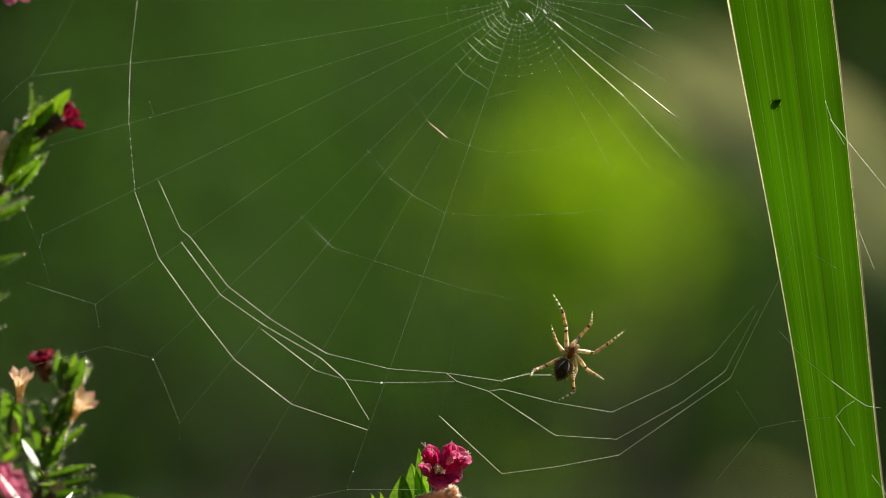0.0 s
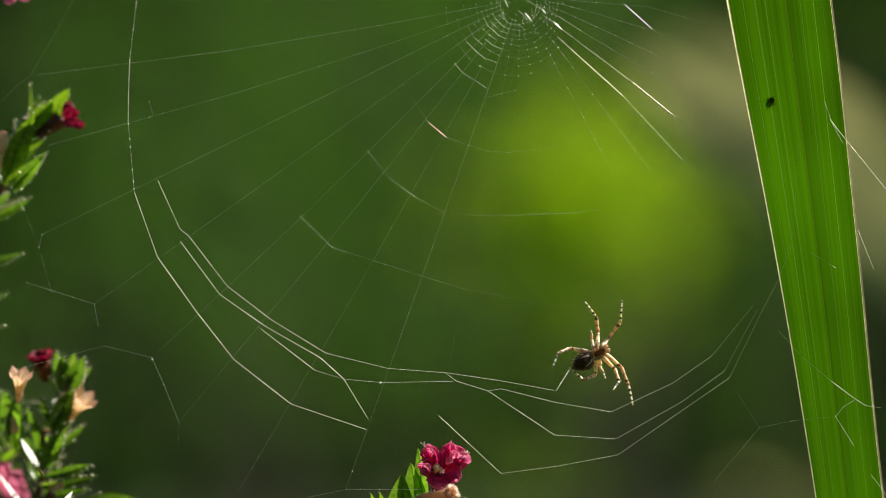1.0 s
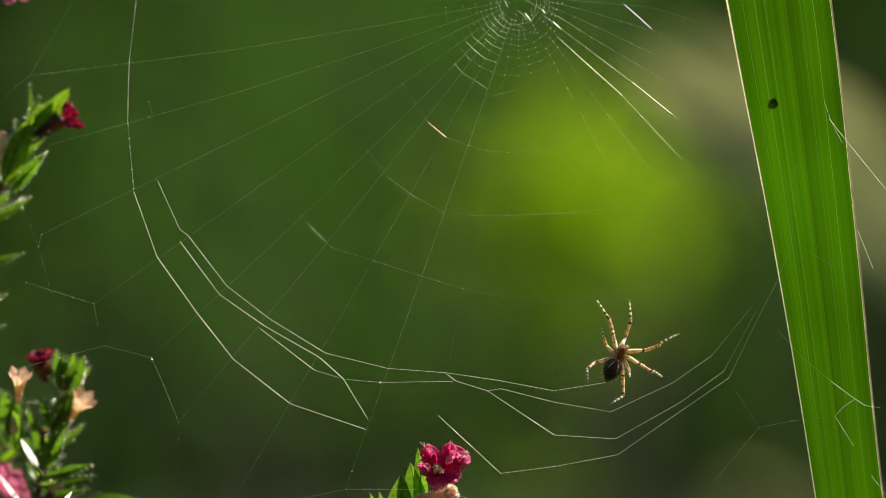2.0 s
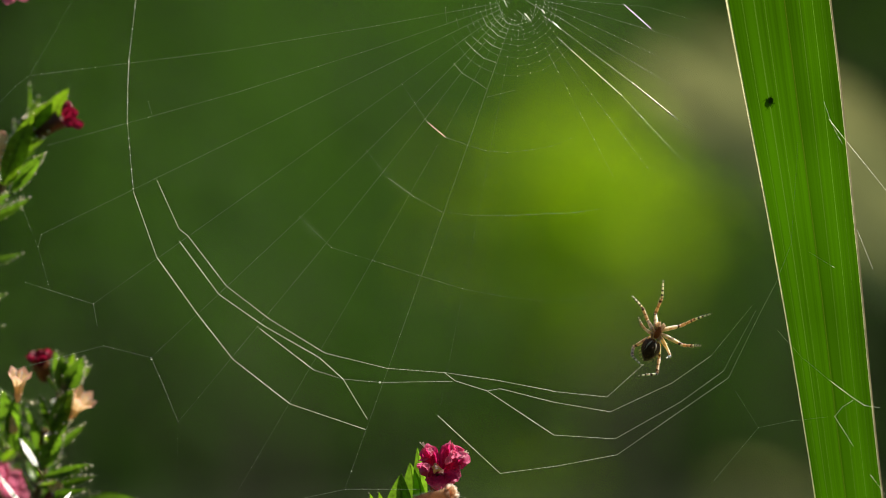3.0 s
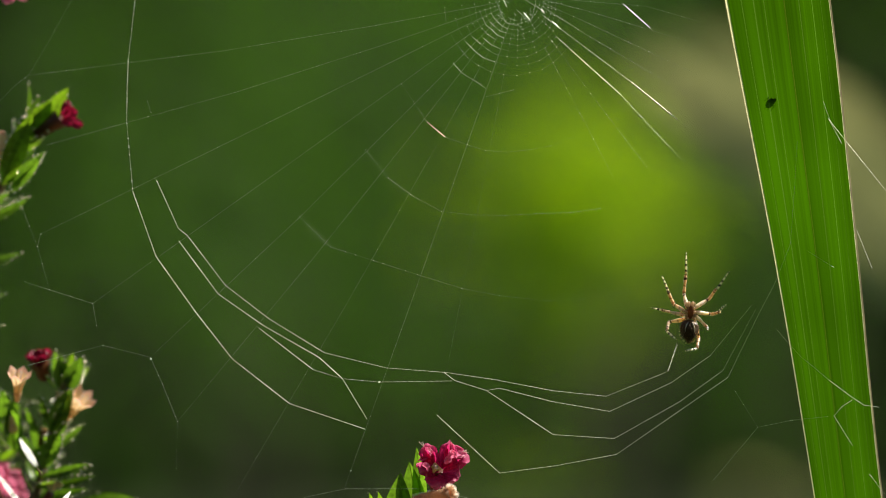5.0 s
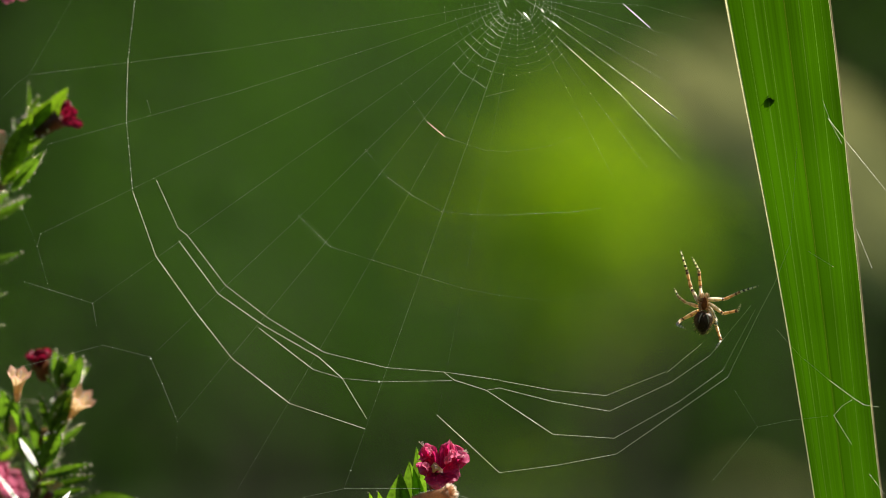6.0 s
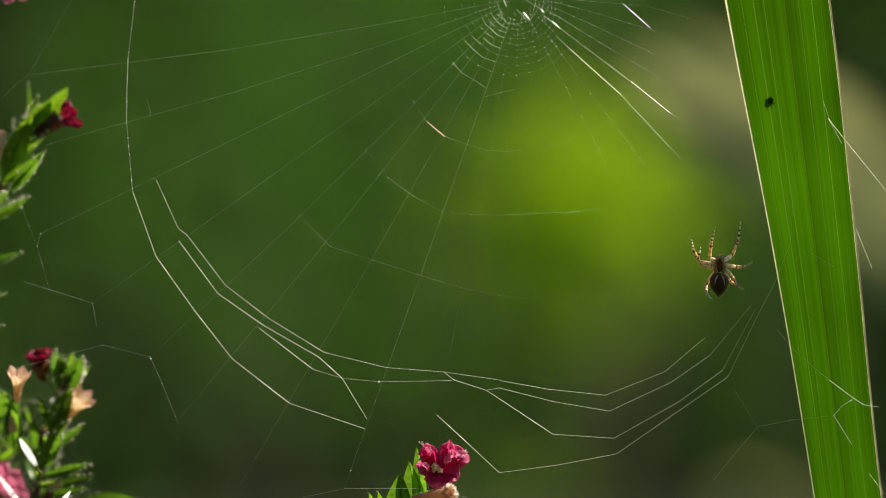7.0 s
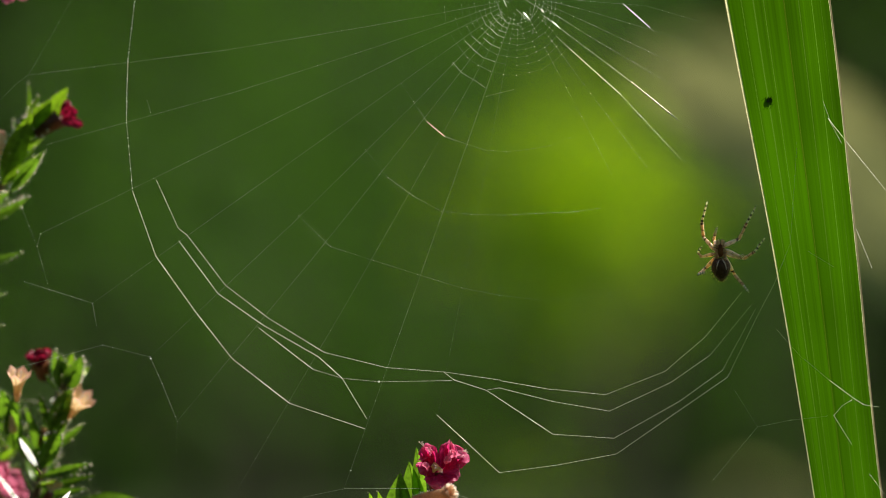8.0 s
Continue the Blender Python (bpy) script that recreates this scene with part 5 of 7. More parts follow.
    walk(LEG_L1_TIBIA, [
        (0.0, at(4.15, 0.00, 0.00, -18.3, -34.2, 55.2)), (0.2, at(4.15, 0.00, -0.00, -12.4, -22.4, 57.5)),
        (0.5, at(4.15, -0.00, 0.00, -23.9, -28.1, 80.5)), (0.7, at(4.15, 0.00, 0.00, -20.7, -15.2, 107.6)),
        (1.0, at(4.15, 0.00, 0.00, -8.6, -13.8, 63.6)), (1.2, at(4.15, 0.00, 0.00, -15.9, -17.1, 85.8)),
        (1.5, at(4.15, -0.00, 0.00, -17.6, -23.9, 72.4)), (1.7, at(4.15, -0.00, 0.00, -16.1, -20.8, 75.0)),
        (2.8, at(4.15, 0.00, -0.00, -8.0, -14.3, 58.3)), (3.0, at(4.15, -0.00, 0.00, -29.7, -31.0, 87.5)),
        (3.2, at(4.15, 0.00, 0.00, -16.6, -22.5, 72.4)), (3.5, at(4.15, 0.00, 0.00, -21.3, -25.1, 80.4)),
        (3.7, at(4.15, 0.00, 0.00, -15.3, -21.2, 71.4)), (4.0, at(4.15, 0.00, 0.00, -17.3, -27.1, 64.4)),
        (4.2, at(4.15, 0.00, 0.00, -2.2, -4.0, 57.3)), (4.5, at(4.15, -0.00, 0.00, -6.1, -8.0, 75.2)),
        (4.7, at(4.15, 0.00, 0.00, -16.7, -23.3, 70.8)), (5.8, at(4.15, 0.00, 0.00, -21.2, -38.0, 57.1)),
        (6.0, at(4.15, 0.00, 0.00, -23.3, -21.9, 93.6)), (6.2, at(4.15, -0.00, 0.00, -28.8, -17.7, 117.6)),
        (6.5, at(4.15, -0.00, 0.00, -16.6, -31.1, 55.3)), (6.7, at(4.15, 0.00, 0.00, -45.9, -37.9, 101.9)),
        (7.0, at(4.15, 0.00, 0.00, -71.6, -36.7, 130.6)), (7.2, at(4.15, 0.00, 0.00, -64.2, -33.2, 129.2)),
        (7.5, at(4.15, 0.00, 0.00, -67.8, -41.6, 121.1)), (7.7, at(4.15, 0.00, 0.00, -72.1, -44.2, 121.7)),
        (8.0, at(4.15, 0.00, -0.00, -71.4, -22.0, 149.7)),
    ])
    walk(LEG_L1_TARSUS, [
        (0.0, at(5.92, 2.55, 2.11, -49.0, -16.3, 120.1)), (0.2, at(6.01, 2.93, 1.43, -29.5, -15.9, 106.6)),
        (0.5, at(4.69, 3.27, 1.77, -40.3, -10.9, 126.7)), (0.7, at(3.05, 3.46, 0.99, -23.1, 8.7, 148.3)),
        (0.867, at(4.41, 3.36, 0.94, -14.3, 10.5, 111.2)), (1.0, at(5.77, 3.27, 0.90, -8.3, 17.1, 74.0)),
        (1.2, at(4.41, 3.59, 1.11, -18.3, 7.0, 111.5)), (1.5, at(5.19, 3.28, 1.52, -31.2, -2.5, 126.6)),
        (1.7, at(5.05, 3.40, 1.34, -24.1, -2.0, 113.7)), (2.8, at(6.06, 3.10, 0.93, -8.7, -1.5, 63.8)),
        (3.0, at(4.29, 3.22, 1.94, -31.1, -16.0, 91.0)), (3.2, at(5.20, 3.31, 1.44, -24.9, -8.3, 102.9)),
        (3.5, at(4.72, 3.36, 1.60, -25.6, -11.0, 94.2)), (3.7, at(5.26, 3.32, 1.36, -18.5, -5.1, 85.2)),
        (4.0, at(5.59, 3.02, 1.72, -13.9, -7.1, 53.0)), (4.2, at(6.17, 3.16, 0.27, -0.6, 15.3, 73.6)),
        (4.5, at(5.10, 3.60, 0.52, -8.2, 19.3, 55.5)), (4.7, at(5.28, 3.26, 1.49, -11.8, -10.4, 54.3)),
        (5.8, at(5.76, 2.49, 2.32, -39.4, -32.7, 87.9)), (6.0, at(3.93, 3.48, 1.40, -26.2, -7.7, 105.0)),
        (6.2, at(2.49, 3.18, 1.14, -29.5, 0.4, 122.2)), (6.5, at(5.98, 2.65, 1.95, -30.1, -26.2, 83.0)),
        (6.7, at(3.54, 2.90, 2.31, -56.4, -28.6, 120.8)), (7.0, at(2.18, 2.29, 2.25, -78.4, -35.1, 142.2)),
        (7.2, at(2.16, 2.44, 2.06, -67.7, -34.3, 135.4)), (7.5, at(2.69, 2.41, 2.49, -70.9, -43.4, 125.7)),
        (7.7, at(2.73, 2.29, 2.62, -78.6, -45.7, 130.8)), (8.0, at(1.14, 1.76, 1.41, -73.0, -20.5, 154.1)),
    ])
    walk(LEG_L2, [
        (0.0, at(-0.94, 0.32, 2.34, 4.2, -61.8, 167.8)), (0.2, at(-0.94, 0.32, 2.33, 6.0, -66.2, 165.7)),
        (0.5, at(-0.94, 0.32, 2.34, 2.9, -56.8, 169.5)), (0.7, at(-0.94, 0.32, 2.34, 25.0, -27.6, 118.6)),
        (1.0, at(-0.94, 0.32, 2.35, 21.0, -22.3, 122.4)), (1.2, at(-0.94, 0.32, 2.35, 24.1, -33.4, 125.0)),
        (1.5, at(-0.93, 0.32, 2.34, 26.8, -36.9, 122.7)), (1.7, at(-0.93, 0.32, 2.34, 15.7, -50.7, 148.6)),
        (2.8, at(-0.93, 0.32, 2.35, 22.2, -13.4, 109.5)), (3.0, at(-0.93, 0.32, 2.34, 24.0, -18.0, 111.0)),
        (3.2, at(-0.93, 0.32, 2.34, 25.1, -16.4, 106.4)), (3.5, at(-0.93, 0.32, 2.34, 26.3, -22.6, 111.3)),
        (3.7, at(-0.93, 0.32, 2.34, 25.4, -26.2, 116.6)), (4.0, at(-0.93, 0.32, 2.33, 17.4, -58.5, 148.4)),
        (4.2, at(-0.93, 0.32, 2.34, 8.7, -70.6, 162.5)), (4.5, at(-0.93, 0.32, 2.35, 24.2, -23.7, 116.8)),
        (4.7, at(-0.93, 0.32, 2.34, 21.3, -14.3, 112.9)), (5.8, at(-0.93, 0.32, 2.33, 16.7, -36.3, 141.1)),
        (6.0, at(-0.93, 0.32, 2.34, 32.4, -38.0, 114.0)), (6.2, at(-0.93, 0.32, 2.35, 26.0, -25.5, 114.7)),
        (6.5, at(-0.93, 0.32, 2.34, 17.9, -7.9, 113.1)), (6.7, at(-0.93, 0.32, 2.34, 17.2, -8.8, 116.6)),
        (7.0, at(-0.93, 0.32, 2.34, 13.7, -7.7, 126.4)), (7.2, at(-0.93, 0.32, 2.34, 13.1, -6.2, 126.4)),
        (7.5, at(-0.93, 0.32, 2.33, 14.6, -16.0, 132.5)), (7.7, at(-0.93, 0.32, 2.33, 14.8, -15.8, 132.0)),
        (8.0, at(-0.93, 0.32, 2.34, 26.9, -34.8, 121.0)),
    ])
    walk(LEG_L2_TIBIA, [
        (0.0, at(4.48, 0.00, -0.00, 1.8, 10.2, 20.3)), (0.2, at(4.48, 0.00, 0.00, 0.8, 3.6, 23.9)),
        (0.5, at(4.48, 0.00, 0.00, 0.2, 1.6, 11.7)), (0.600, at(4.48, 0.00, 0.00, -4.6, -10.7, 46.8)),
        (0.7, at(4.48, 0.00, 0.00, -16.1, -17.8, 84.3)), (1.0, at(4.48, 0.00, 0.00, 3.4, 4.7, 72.3)),
        (1.2, at(4.48, 0.00, -0.00, 0.9, 1.2, 75.0)), (1.5, at(4.48, 0.00, 0.00, -2.9, -5.4, 57.0)),
        (1.7, at(4.48, 0.00, 0.00, 1.5, 2.8, 55.4)), (2.8, at(4.48, 0.00, 0.00, -18.6, -20.1, 85.4)),
        (3.0, at(4.48, 0.00, 0.00, -16.5, -14.1, 99.4)), (3.2, at(4.48, 0.00, 0.00, -11.0, -15.0, 72.1)),
        (3.5, at(4.48, -0.00, 0.00, -6.7, -10.5, 64.8)), (3.7, at(4.48, 0.00, 0.00, -7.1, -12.8, 58.2)),
        (4.0, at(4.48, -0.00, -0.00, -3.3, -6.4, 54.8)), (4.2, at(4.48, 0.00, -0.00, 0.1, 1.4, 11.8)),
        (4.333, at(4.48, 0.00, 0.00, -8.4, -17.5, 50.7)), (4.5, at(4.48, -0.00, 0.00, -28.8, -25.9, 96.1)),
        (4.7, at(4.48, 0.00, -0.00, -36.7, -32.1, 98.1)), (5.8, at(4.48, 0.00, -0.00, -15.6, -27.2, 58.9)),
        (6.0, at(4.48, 0.00, -0.00, -11.8, -26.7, 47.1)), (6.2, at(4.48, 0.00, 0.00, -19.5, -35.5, 56.5)),
        (6.5, at(4.48, 0.00, 0.00, -48.2, -37.1, 106.1)), (6.7, at(4.48, 0.00, 0.00, -44.1, -31.3, 110.7)),
        (7.0, at(4.48, -0.00, 0.00, -36.0, -29.8, 101.4)), (7.2, at(4.48, 0.00, -0.00, -35.6, -30.0, 100.3)),
        (7.5, at(4.48, 0.00, -0.00, -32.8, -41.1, 76.2)), (7.7, at(4.48, -0.00, 0.00, -27.2, -43.1, 63.0)),
        (8.0, at(4.48, -0.00, 0.00, -30.2, -43.0, 68.9)),
    ])
    walk(LEG_L2_TARSUS, [
        (0.0, at(7.44, 1.09, -0.57, 6.9, 20.9, 39.0)), (0.2, at(7.40, 1.29, -0.20, -1.1, 19.6, 14.5)),
        (0.5, at(7.62, 0.65, -0.09, 0.3, 12.4, 13.0)), (0.600, at(6.20, 1.84, 0.44, -3.5, -4.3, 48.1)),
        (0.7, at(4.78, 3.03, 0.98, -16.6, -15.5, 85.8)), (1.0, at(5.45, 3.04, -0.26, 6.5, 28.7, 82.8)),
        (1.2, at(5.31, 3.09, -0.07, -1.1, 26.6, 66.9)), (1.5, at(6.22, 2.67, 0.30, -3.3, 19.4, 54.0)),
        (1.7, at(6.30, 2.63, -0.15, -4.2, 21.5, 29.4)), (2.267, at(5.51, 2.81, 0.48, -9.4, 4.7, 69.4)),
        (2.8, at(4.72, 3.00, 1.10, -24.1, -4.8, 110.5)), (3.0, at(3.98, 3.06, 0.78, -17.1, -0.4, 104.0)),
        (3.2, at(5.43, 2.94, 0.83, -14.2, 3.9, 103.7)), (3.5, at(5.82, 2.85, 0.58, -9.8, 0.0, 97.8)),
        (3.7, at(6.13, 2.65, 0.71, -11.1, 0.7, 93.9)), (3.867, at(6.22, 2.62, 0.53, -6.3, 4.1, 58.8)),
        (4.0, at(6.31, 2.60, 0.36, -4.2, 9.6, 23.8)), (4.2, at(7.61, 0.65, -0.08, 0.2, -0.3, 17.6)),
        (4.333, at(5.89, 1.75, 0.66, -9.8, -15.5, 53.5)), (4.5, at(4.17, 2.86, 1.40, -27.8, -21.3, 93.7)),
        (4.7, at(4.10, 2.69, 1.70, -42.4, -30.3, 109.1)), (5.8, at(5.95, 2.44, 1.46, -9.9, -26.7, 46.6)),
        (6.0, at(6.43, 2.10, 1.44, -12.1, -24.3, 47.8)), (6.2, at(5.92, 2.17, 1.86, -37.2, -29.0, 88.8)),
        (6.5, at(3.77, 2.45, 1.93, -55.4, -29.7, 119.2)), (6.7, at(3.52, 2.56, 1.66, -47.8, -19.0, 119.3)),
        (7.0, at(3.93, 2.72, 1.59, -46.3, -26.1, 123.2)), (7.2, at(3.99, 2.73, 1.60, -46.1, -28.9, 121.4)),
        (7.5, at(5.06, 2.34, 2.10, -42.3, -43.8, 90.3)), (7.7, at(5.54, 2.08, 2.19, -41.0, -50.1, 81.9)),
        (8.0, at(5.32, 2.19, 2.18, -1.4, -64.9, 34.3)),
    ])
    walk(LEG_L3, [
        (0.0, at(-1.05, 0.32, 1.65, 4.7, -21.9, 137.4)), (0.2, at(-1.05, 0.32, 1.64, 6.2, -26.0, 136.3)),
        (0.5, at(-1.04, 0.32, 1.65, 1.8, -23.9, 157.8)), (0.7, at(-1.04, 0.32, 1.65, -0.6, -2.8, 162.9)),
        (1.0, at(-1.05, 0.32, 1.66, 2.9, -13.9, 127.7)), (1.2, at(-1.04, 0.32, 1.65, 2.6, -12.1, 122.3)),
        (1.5, at(-1.04, 0.32, 1.65, 3.2, -15.9, 132.9)), (1.7, at(-1.04, 0.32, 1.65, 3.5, -16.3, 131.6)),
        (2.8, at(-1.04, 0.32, 1.65, -0.9, -4.6, 121.4)), (3.0, at(-1.04, 0.32, 1.65, -0.4, -5.6, 113.0)),
        (3.2, at(-1.04, 0.32, 1.65, 1.8, -10.6, 124.0)), (3.5, at(-1.04, 0.32, 1.65, 1.5, -10.5, 128.6)),
        (3.7, at(-1.04, 0.32, 1.65, 2.1, -14.8, 140.8)), (4.0, at(-1.04, 0.32, 1.64, 4.0, -31.9, 153.0)),
        (4.2, at(-1.04, 0.32, 1.64, -0.8, -37.9, 172.7)), (4.5, at(-1.04, 0.32, 1.65, 0.0, 13.2, 174.1)),
        (4.7, at(-1.04, 0.32, 1.65, -2.6, 5.1, 148.8)), (5.8, at(-1.03, 0.32, 1.64, -0.8, -25.1, 173.7)),
        (6.0, at(-1.03, 0.32, 1.64, 1.4, -11.7, 137.6)), (6.2, at(-1.03, 0.32, 1.65, -4.0, 7.2, 139.9)),
        (6.5, at(-1.03, 0.32, 1.65, 0.2, 22.6, 173.8)), (6.7, at(-1.03, 0.32, 1.65, 1.0, -9.3, 129.0)),
        (7.0, at(-1.03, 0.32, 1.65, 1.1, -10.3, 135.6)), (7.2, at(-1.03, 0.32, 1.65, 0.5, -8.1, 130.4)),
        (7.5, at(-1.03, 0.32, 1.64, 1.4, -32.4, 164.1)), (7.7, at(-1.03, 0.32, 1.64, 1.8, -31.7, 162.1)),
        (8.0, at(-1.03, 0.32, 1.65, -4.4, 8.4, 139.9)),
    ])
    walk(LEG_L3_TIBIA, [
        (0.0, at(3.11, -0.00, 0.00, -14.5, -24.5, 60.9)), (0.2, at(3.11, 0.00, 0.00, -10.3, -28.6, 39.1)),
        (0.5, at(3.11, -0.00, 0.00, -3.6, -16.4, 24.3)), (0.7, at(3.11, -0.00, 0.00, 2.2, 5.3, 45.0)),
        (0.867, at(3.11, 0.00, 0.00, -6.3, -7.8, 78.1)), (1.0, at(3.11, 0.00, 0.00, -21.0, -13.8, 113.7)),
        (1.2, at(3.11, -0.00, 0.00, -24.7, -19.0, 105.1)), (1.5, at(3.11, 0.00, -0.00, -20.9, -24.5, 80.7)),
        (1.7, at(3.11, 0.00, -0.00, -21.9, -27.8, 75.9)), (2.8, at(3.11, 0.00, 0.00, -31.9, -33.3, 87.4)),
        (3.0, at(3.11, -0.00, 0.00, -32.1, -22.0, 111.9)), (3.2, at(3.11, 0.00, 0.00, -29.0, -23.4, 102.7)),
        (3.5, at(3.11, -0.00, 0.00, -31.5, -33.6, 86.1)), (3.7, at(3.11, 0.00, -0.00, -28.9, -31.9, 84.1)),
        (4.0, at(3.11, -0.00, 0.00, -6.5, -30.2, 23.8)), (4.2, at(3.11, 0.00, 0.00, 1.9, 9.9, 21.9)),
        (4.5, at(3.11, 0.00, 0.00, -2.4, -6.0, 42.6)), (4.7, at(3.11, 0.00, 0.00, 1.0, 1.4, 72.8)),
        (5.267, at(3.11, 0.00, 0.00, -6.0, -15.2, 42.6)), (5.8, at(3.11, -0.00, 0.00, -3.1, -32.9, 10.3)),
        (6.0, at(3.11, 0.00, -0.00, -10.8, -26.0, 44.7)), (6.2, at(3.11, 0.00, -0.00, -7.4, -9.0, 78.4)),
        (6.5, at(3.11, 0.00, 0.00, -0.3, -1.8, 20.6)), (6.7, at(3.11, -0.00, 0.00, -26.1, -35.2, 72.3)),
        (7.0, at(3.11, 0.00, 0.00, -42.7, -42.0, 91.0)), (7.2, at(3.11, 0.00, 0.00, -35.6, -41.1, 81.2)),
        (7.5, at(3.11, 0.00, -0.00, -15.5, -31.9, 50.8)), (7.7, at(3.11, 0.00, 0.00, -12.0, -35.4, 36.4)),
        (8.0, at(3.11, 0.00, 0.00, -39.3, -30.5, 105.3)),
    ])
    walk(LEG_L3_TARSUS, [
        (0.0, at(3.94, 1.49, 0.78, -23.8, -26.9, 82.1)), (0.2, at(4.39, 1.04, 0.90, -9.5, -35.4, 37.5)),
        (0.5, at(4.75, 0.74, 0.53, -9.7, -19.7, 43.8)), (0.7, at(4.43, 1.32, -0.17, 3.3, 3.7, 58.9)),
        (0.867, at(3.41, 1.49, 0.14, -7.2, -7.0, 86.9)), (1.0, at(2.38, 1.67, 0.45, -21.7, -11.2, 116.9)),
        (1.2, at(2.65, 1.71, 0.61, -25.8, -1.7, 111.1)), (1.5, at(3.39, 1.69, 0.78, -28.6, -15.0, 102.9)),
        (1.7, at(3.52, 1.61, 0.88, -26.7, -26.2, 86.6)), (2.8, at(3.18, 1.57, 1.03, -58.1, -28.3, 136.2)),
        (3.0, at(2.46, 1.62, 0.70, -39.3, -24.6, 130.2)), (3.2, at(2.73, 1.68, 0.75, -35.3, -17.4, 120.5)),
        (3.5, at(3.22, 1.56, 1.04, -44.5, -22.7, 113.1)), (3.7, at(3.27, 1.59, 0.99, -36.3, -24.5, 99.6)),
        (4.0, at(4.60, 0.66, 0.94, -13.1, -36.8, 35.8)), (4.2, at(4.83, 0.69, -0.32, 2.6, -5.8, 40.7)),
        (4.5, at(4.48, 1.27, 0.20, -2.5, 0.2, 45.6)), (4.7, at(3.67, 1.79, -0.05, -2.8, 10.3, 36.8)),
        (5.267, at(4.17, 1.04, 0.49, -7.0, -21.1, 25.1)), (5.8, at(4.66, 0.28, 1.02, -3.3, -52.6, 10.6)),
        (5.900, at(4.48, 0.73, 0.92, -24.8, -50.4, 54.8)), (6.0, at(4.31, 1.19, 0.82, -37.3, -40.1, 91.1)),
        (6.2, at(3.48, 1.82, 0.29, -9.9, -4.6, 99.3)), (6.5, at(4.87, 0.66, 0.06, 0.9, 5.5, 56.0)),
        (6.600, at(4.23, 1.06, 0.57, -20.9, -26.0, 84.4)), (6.7, at(3.58, 1.46, 1.08, -63.9, -37.6, 132.3)),
        (7.0, at(3.09, 1.40, 1.26, -83.6, -70.0, 138.2)), (7.2, at(3.33, 1.40, 1.23, -83.9, -67.8, 137.6)),
        (7.5, at(4.12, 1.23, 0.99, 9.6, -50.5, 13.9)), (7.7, at(4.34, 0.91, 1.09, 5.7, -61.2, 13.5)),
        (7.867, at(3.51, 1.23, 1.02, -54.7, -54.3, 106.9)), (8.0, at(2.68, 1.56, 0.95, -61.4, -23.0, 152.2)),
    ])
    walk(LEG_L4, [
        (0.0, at(-0.83, 0.32, 0.95, -3.1, 51.2, 170.8)), (0.2, at(-0.83, 0.32, 0.95, -13.0, 32.6, 153.0)),
        (0.5, at(-0.83, 0.32, 0.95, -1.9, 36.9, 172.8)), (0.7, at(-0.83, 0.32, 0.96, -4.0, 37.3, 169.1)),
        (1.0, at(-0.83, 0.32, 0.97, -17.7, 45.1, 148.3)), (1.2, at(-0.83, 0.32, 0.96, -15.4, 20.1, 144.5)),
        (1.5, at(-0.83, 0.32, 0.96, -22.9, 57.2, 144.1)), (1.7, at(-0.83, 0.32, 0.96, -26.6, 47.8, 136.1)),
        (2.8, at(-0.83, 0.32, 0.96, -20.7, 19.3, 133.3)), (3.0, at(-0.82, 0.32, 0.96, -29.7, 43.0, 129.6)),
        (3.2, at(-0.82, 0.32, 0.96, -28.1, 49.2, 134.5)), (3.5, at(-0.82, 0.32, 0.96, -23.5, 47.7, 140.5)),
        (3.7, at(-0.82, 0.32, 0.95, -18.1, 38.2, 145.7)), (4.0, at(-0.83, 0.32, 0.95, -10.0, 21.0, 156.0)),
        (4.2, at(-0.82, 0.32, 0.95, -11.1, 17.0, 152.5)), (4.5, at(-0.82, 0.32, 0.96, -2.5, 45.6, 171.8)),
        (4.7, at(-0.82, 0.32, 0.96, -13.9, 14.4, 145.3)), (5.8, at(-0.82, 0.32, 0.95, -26.7, 14.0, 117.5)),
        (6.0, at(-0.82, 0.32, 0.95, -14.4, 28.7, 149.4)), (6.2, at(-0.82, 0.32, 0.96, -11.1, 31.1, 155.9)),
        (6.5, at(-0.82, 0.32, 0.96, -1.9, 37.1, 172.8)), (6.7, at(-0.82, 0.32, 0.96, -19.4, 6.8, 127.6)),
        (7.0, at(-0.82, 0.32, 0.96, -38.7, 33.5, 111.3)), (7.2, at(-0.82, 0.32, 0.96, -43.5, 40.8, 109.0)),
        (7.5, at(-0.82, 0.32, 0.95, -28.7, 4.0, 103.5)), (7.7, at(-0.82, 0.32, 0.95, -27.5, 8.9, 111.4)),
        (8.0, at(-0.82, 0.32, 0.96, -29.5, 30.2, 123.6)),
    ])
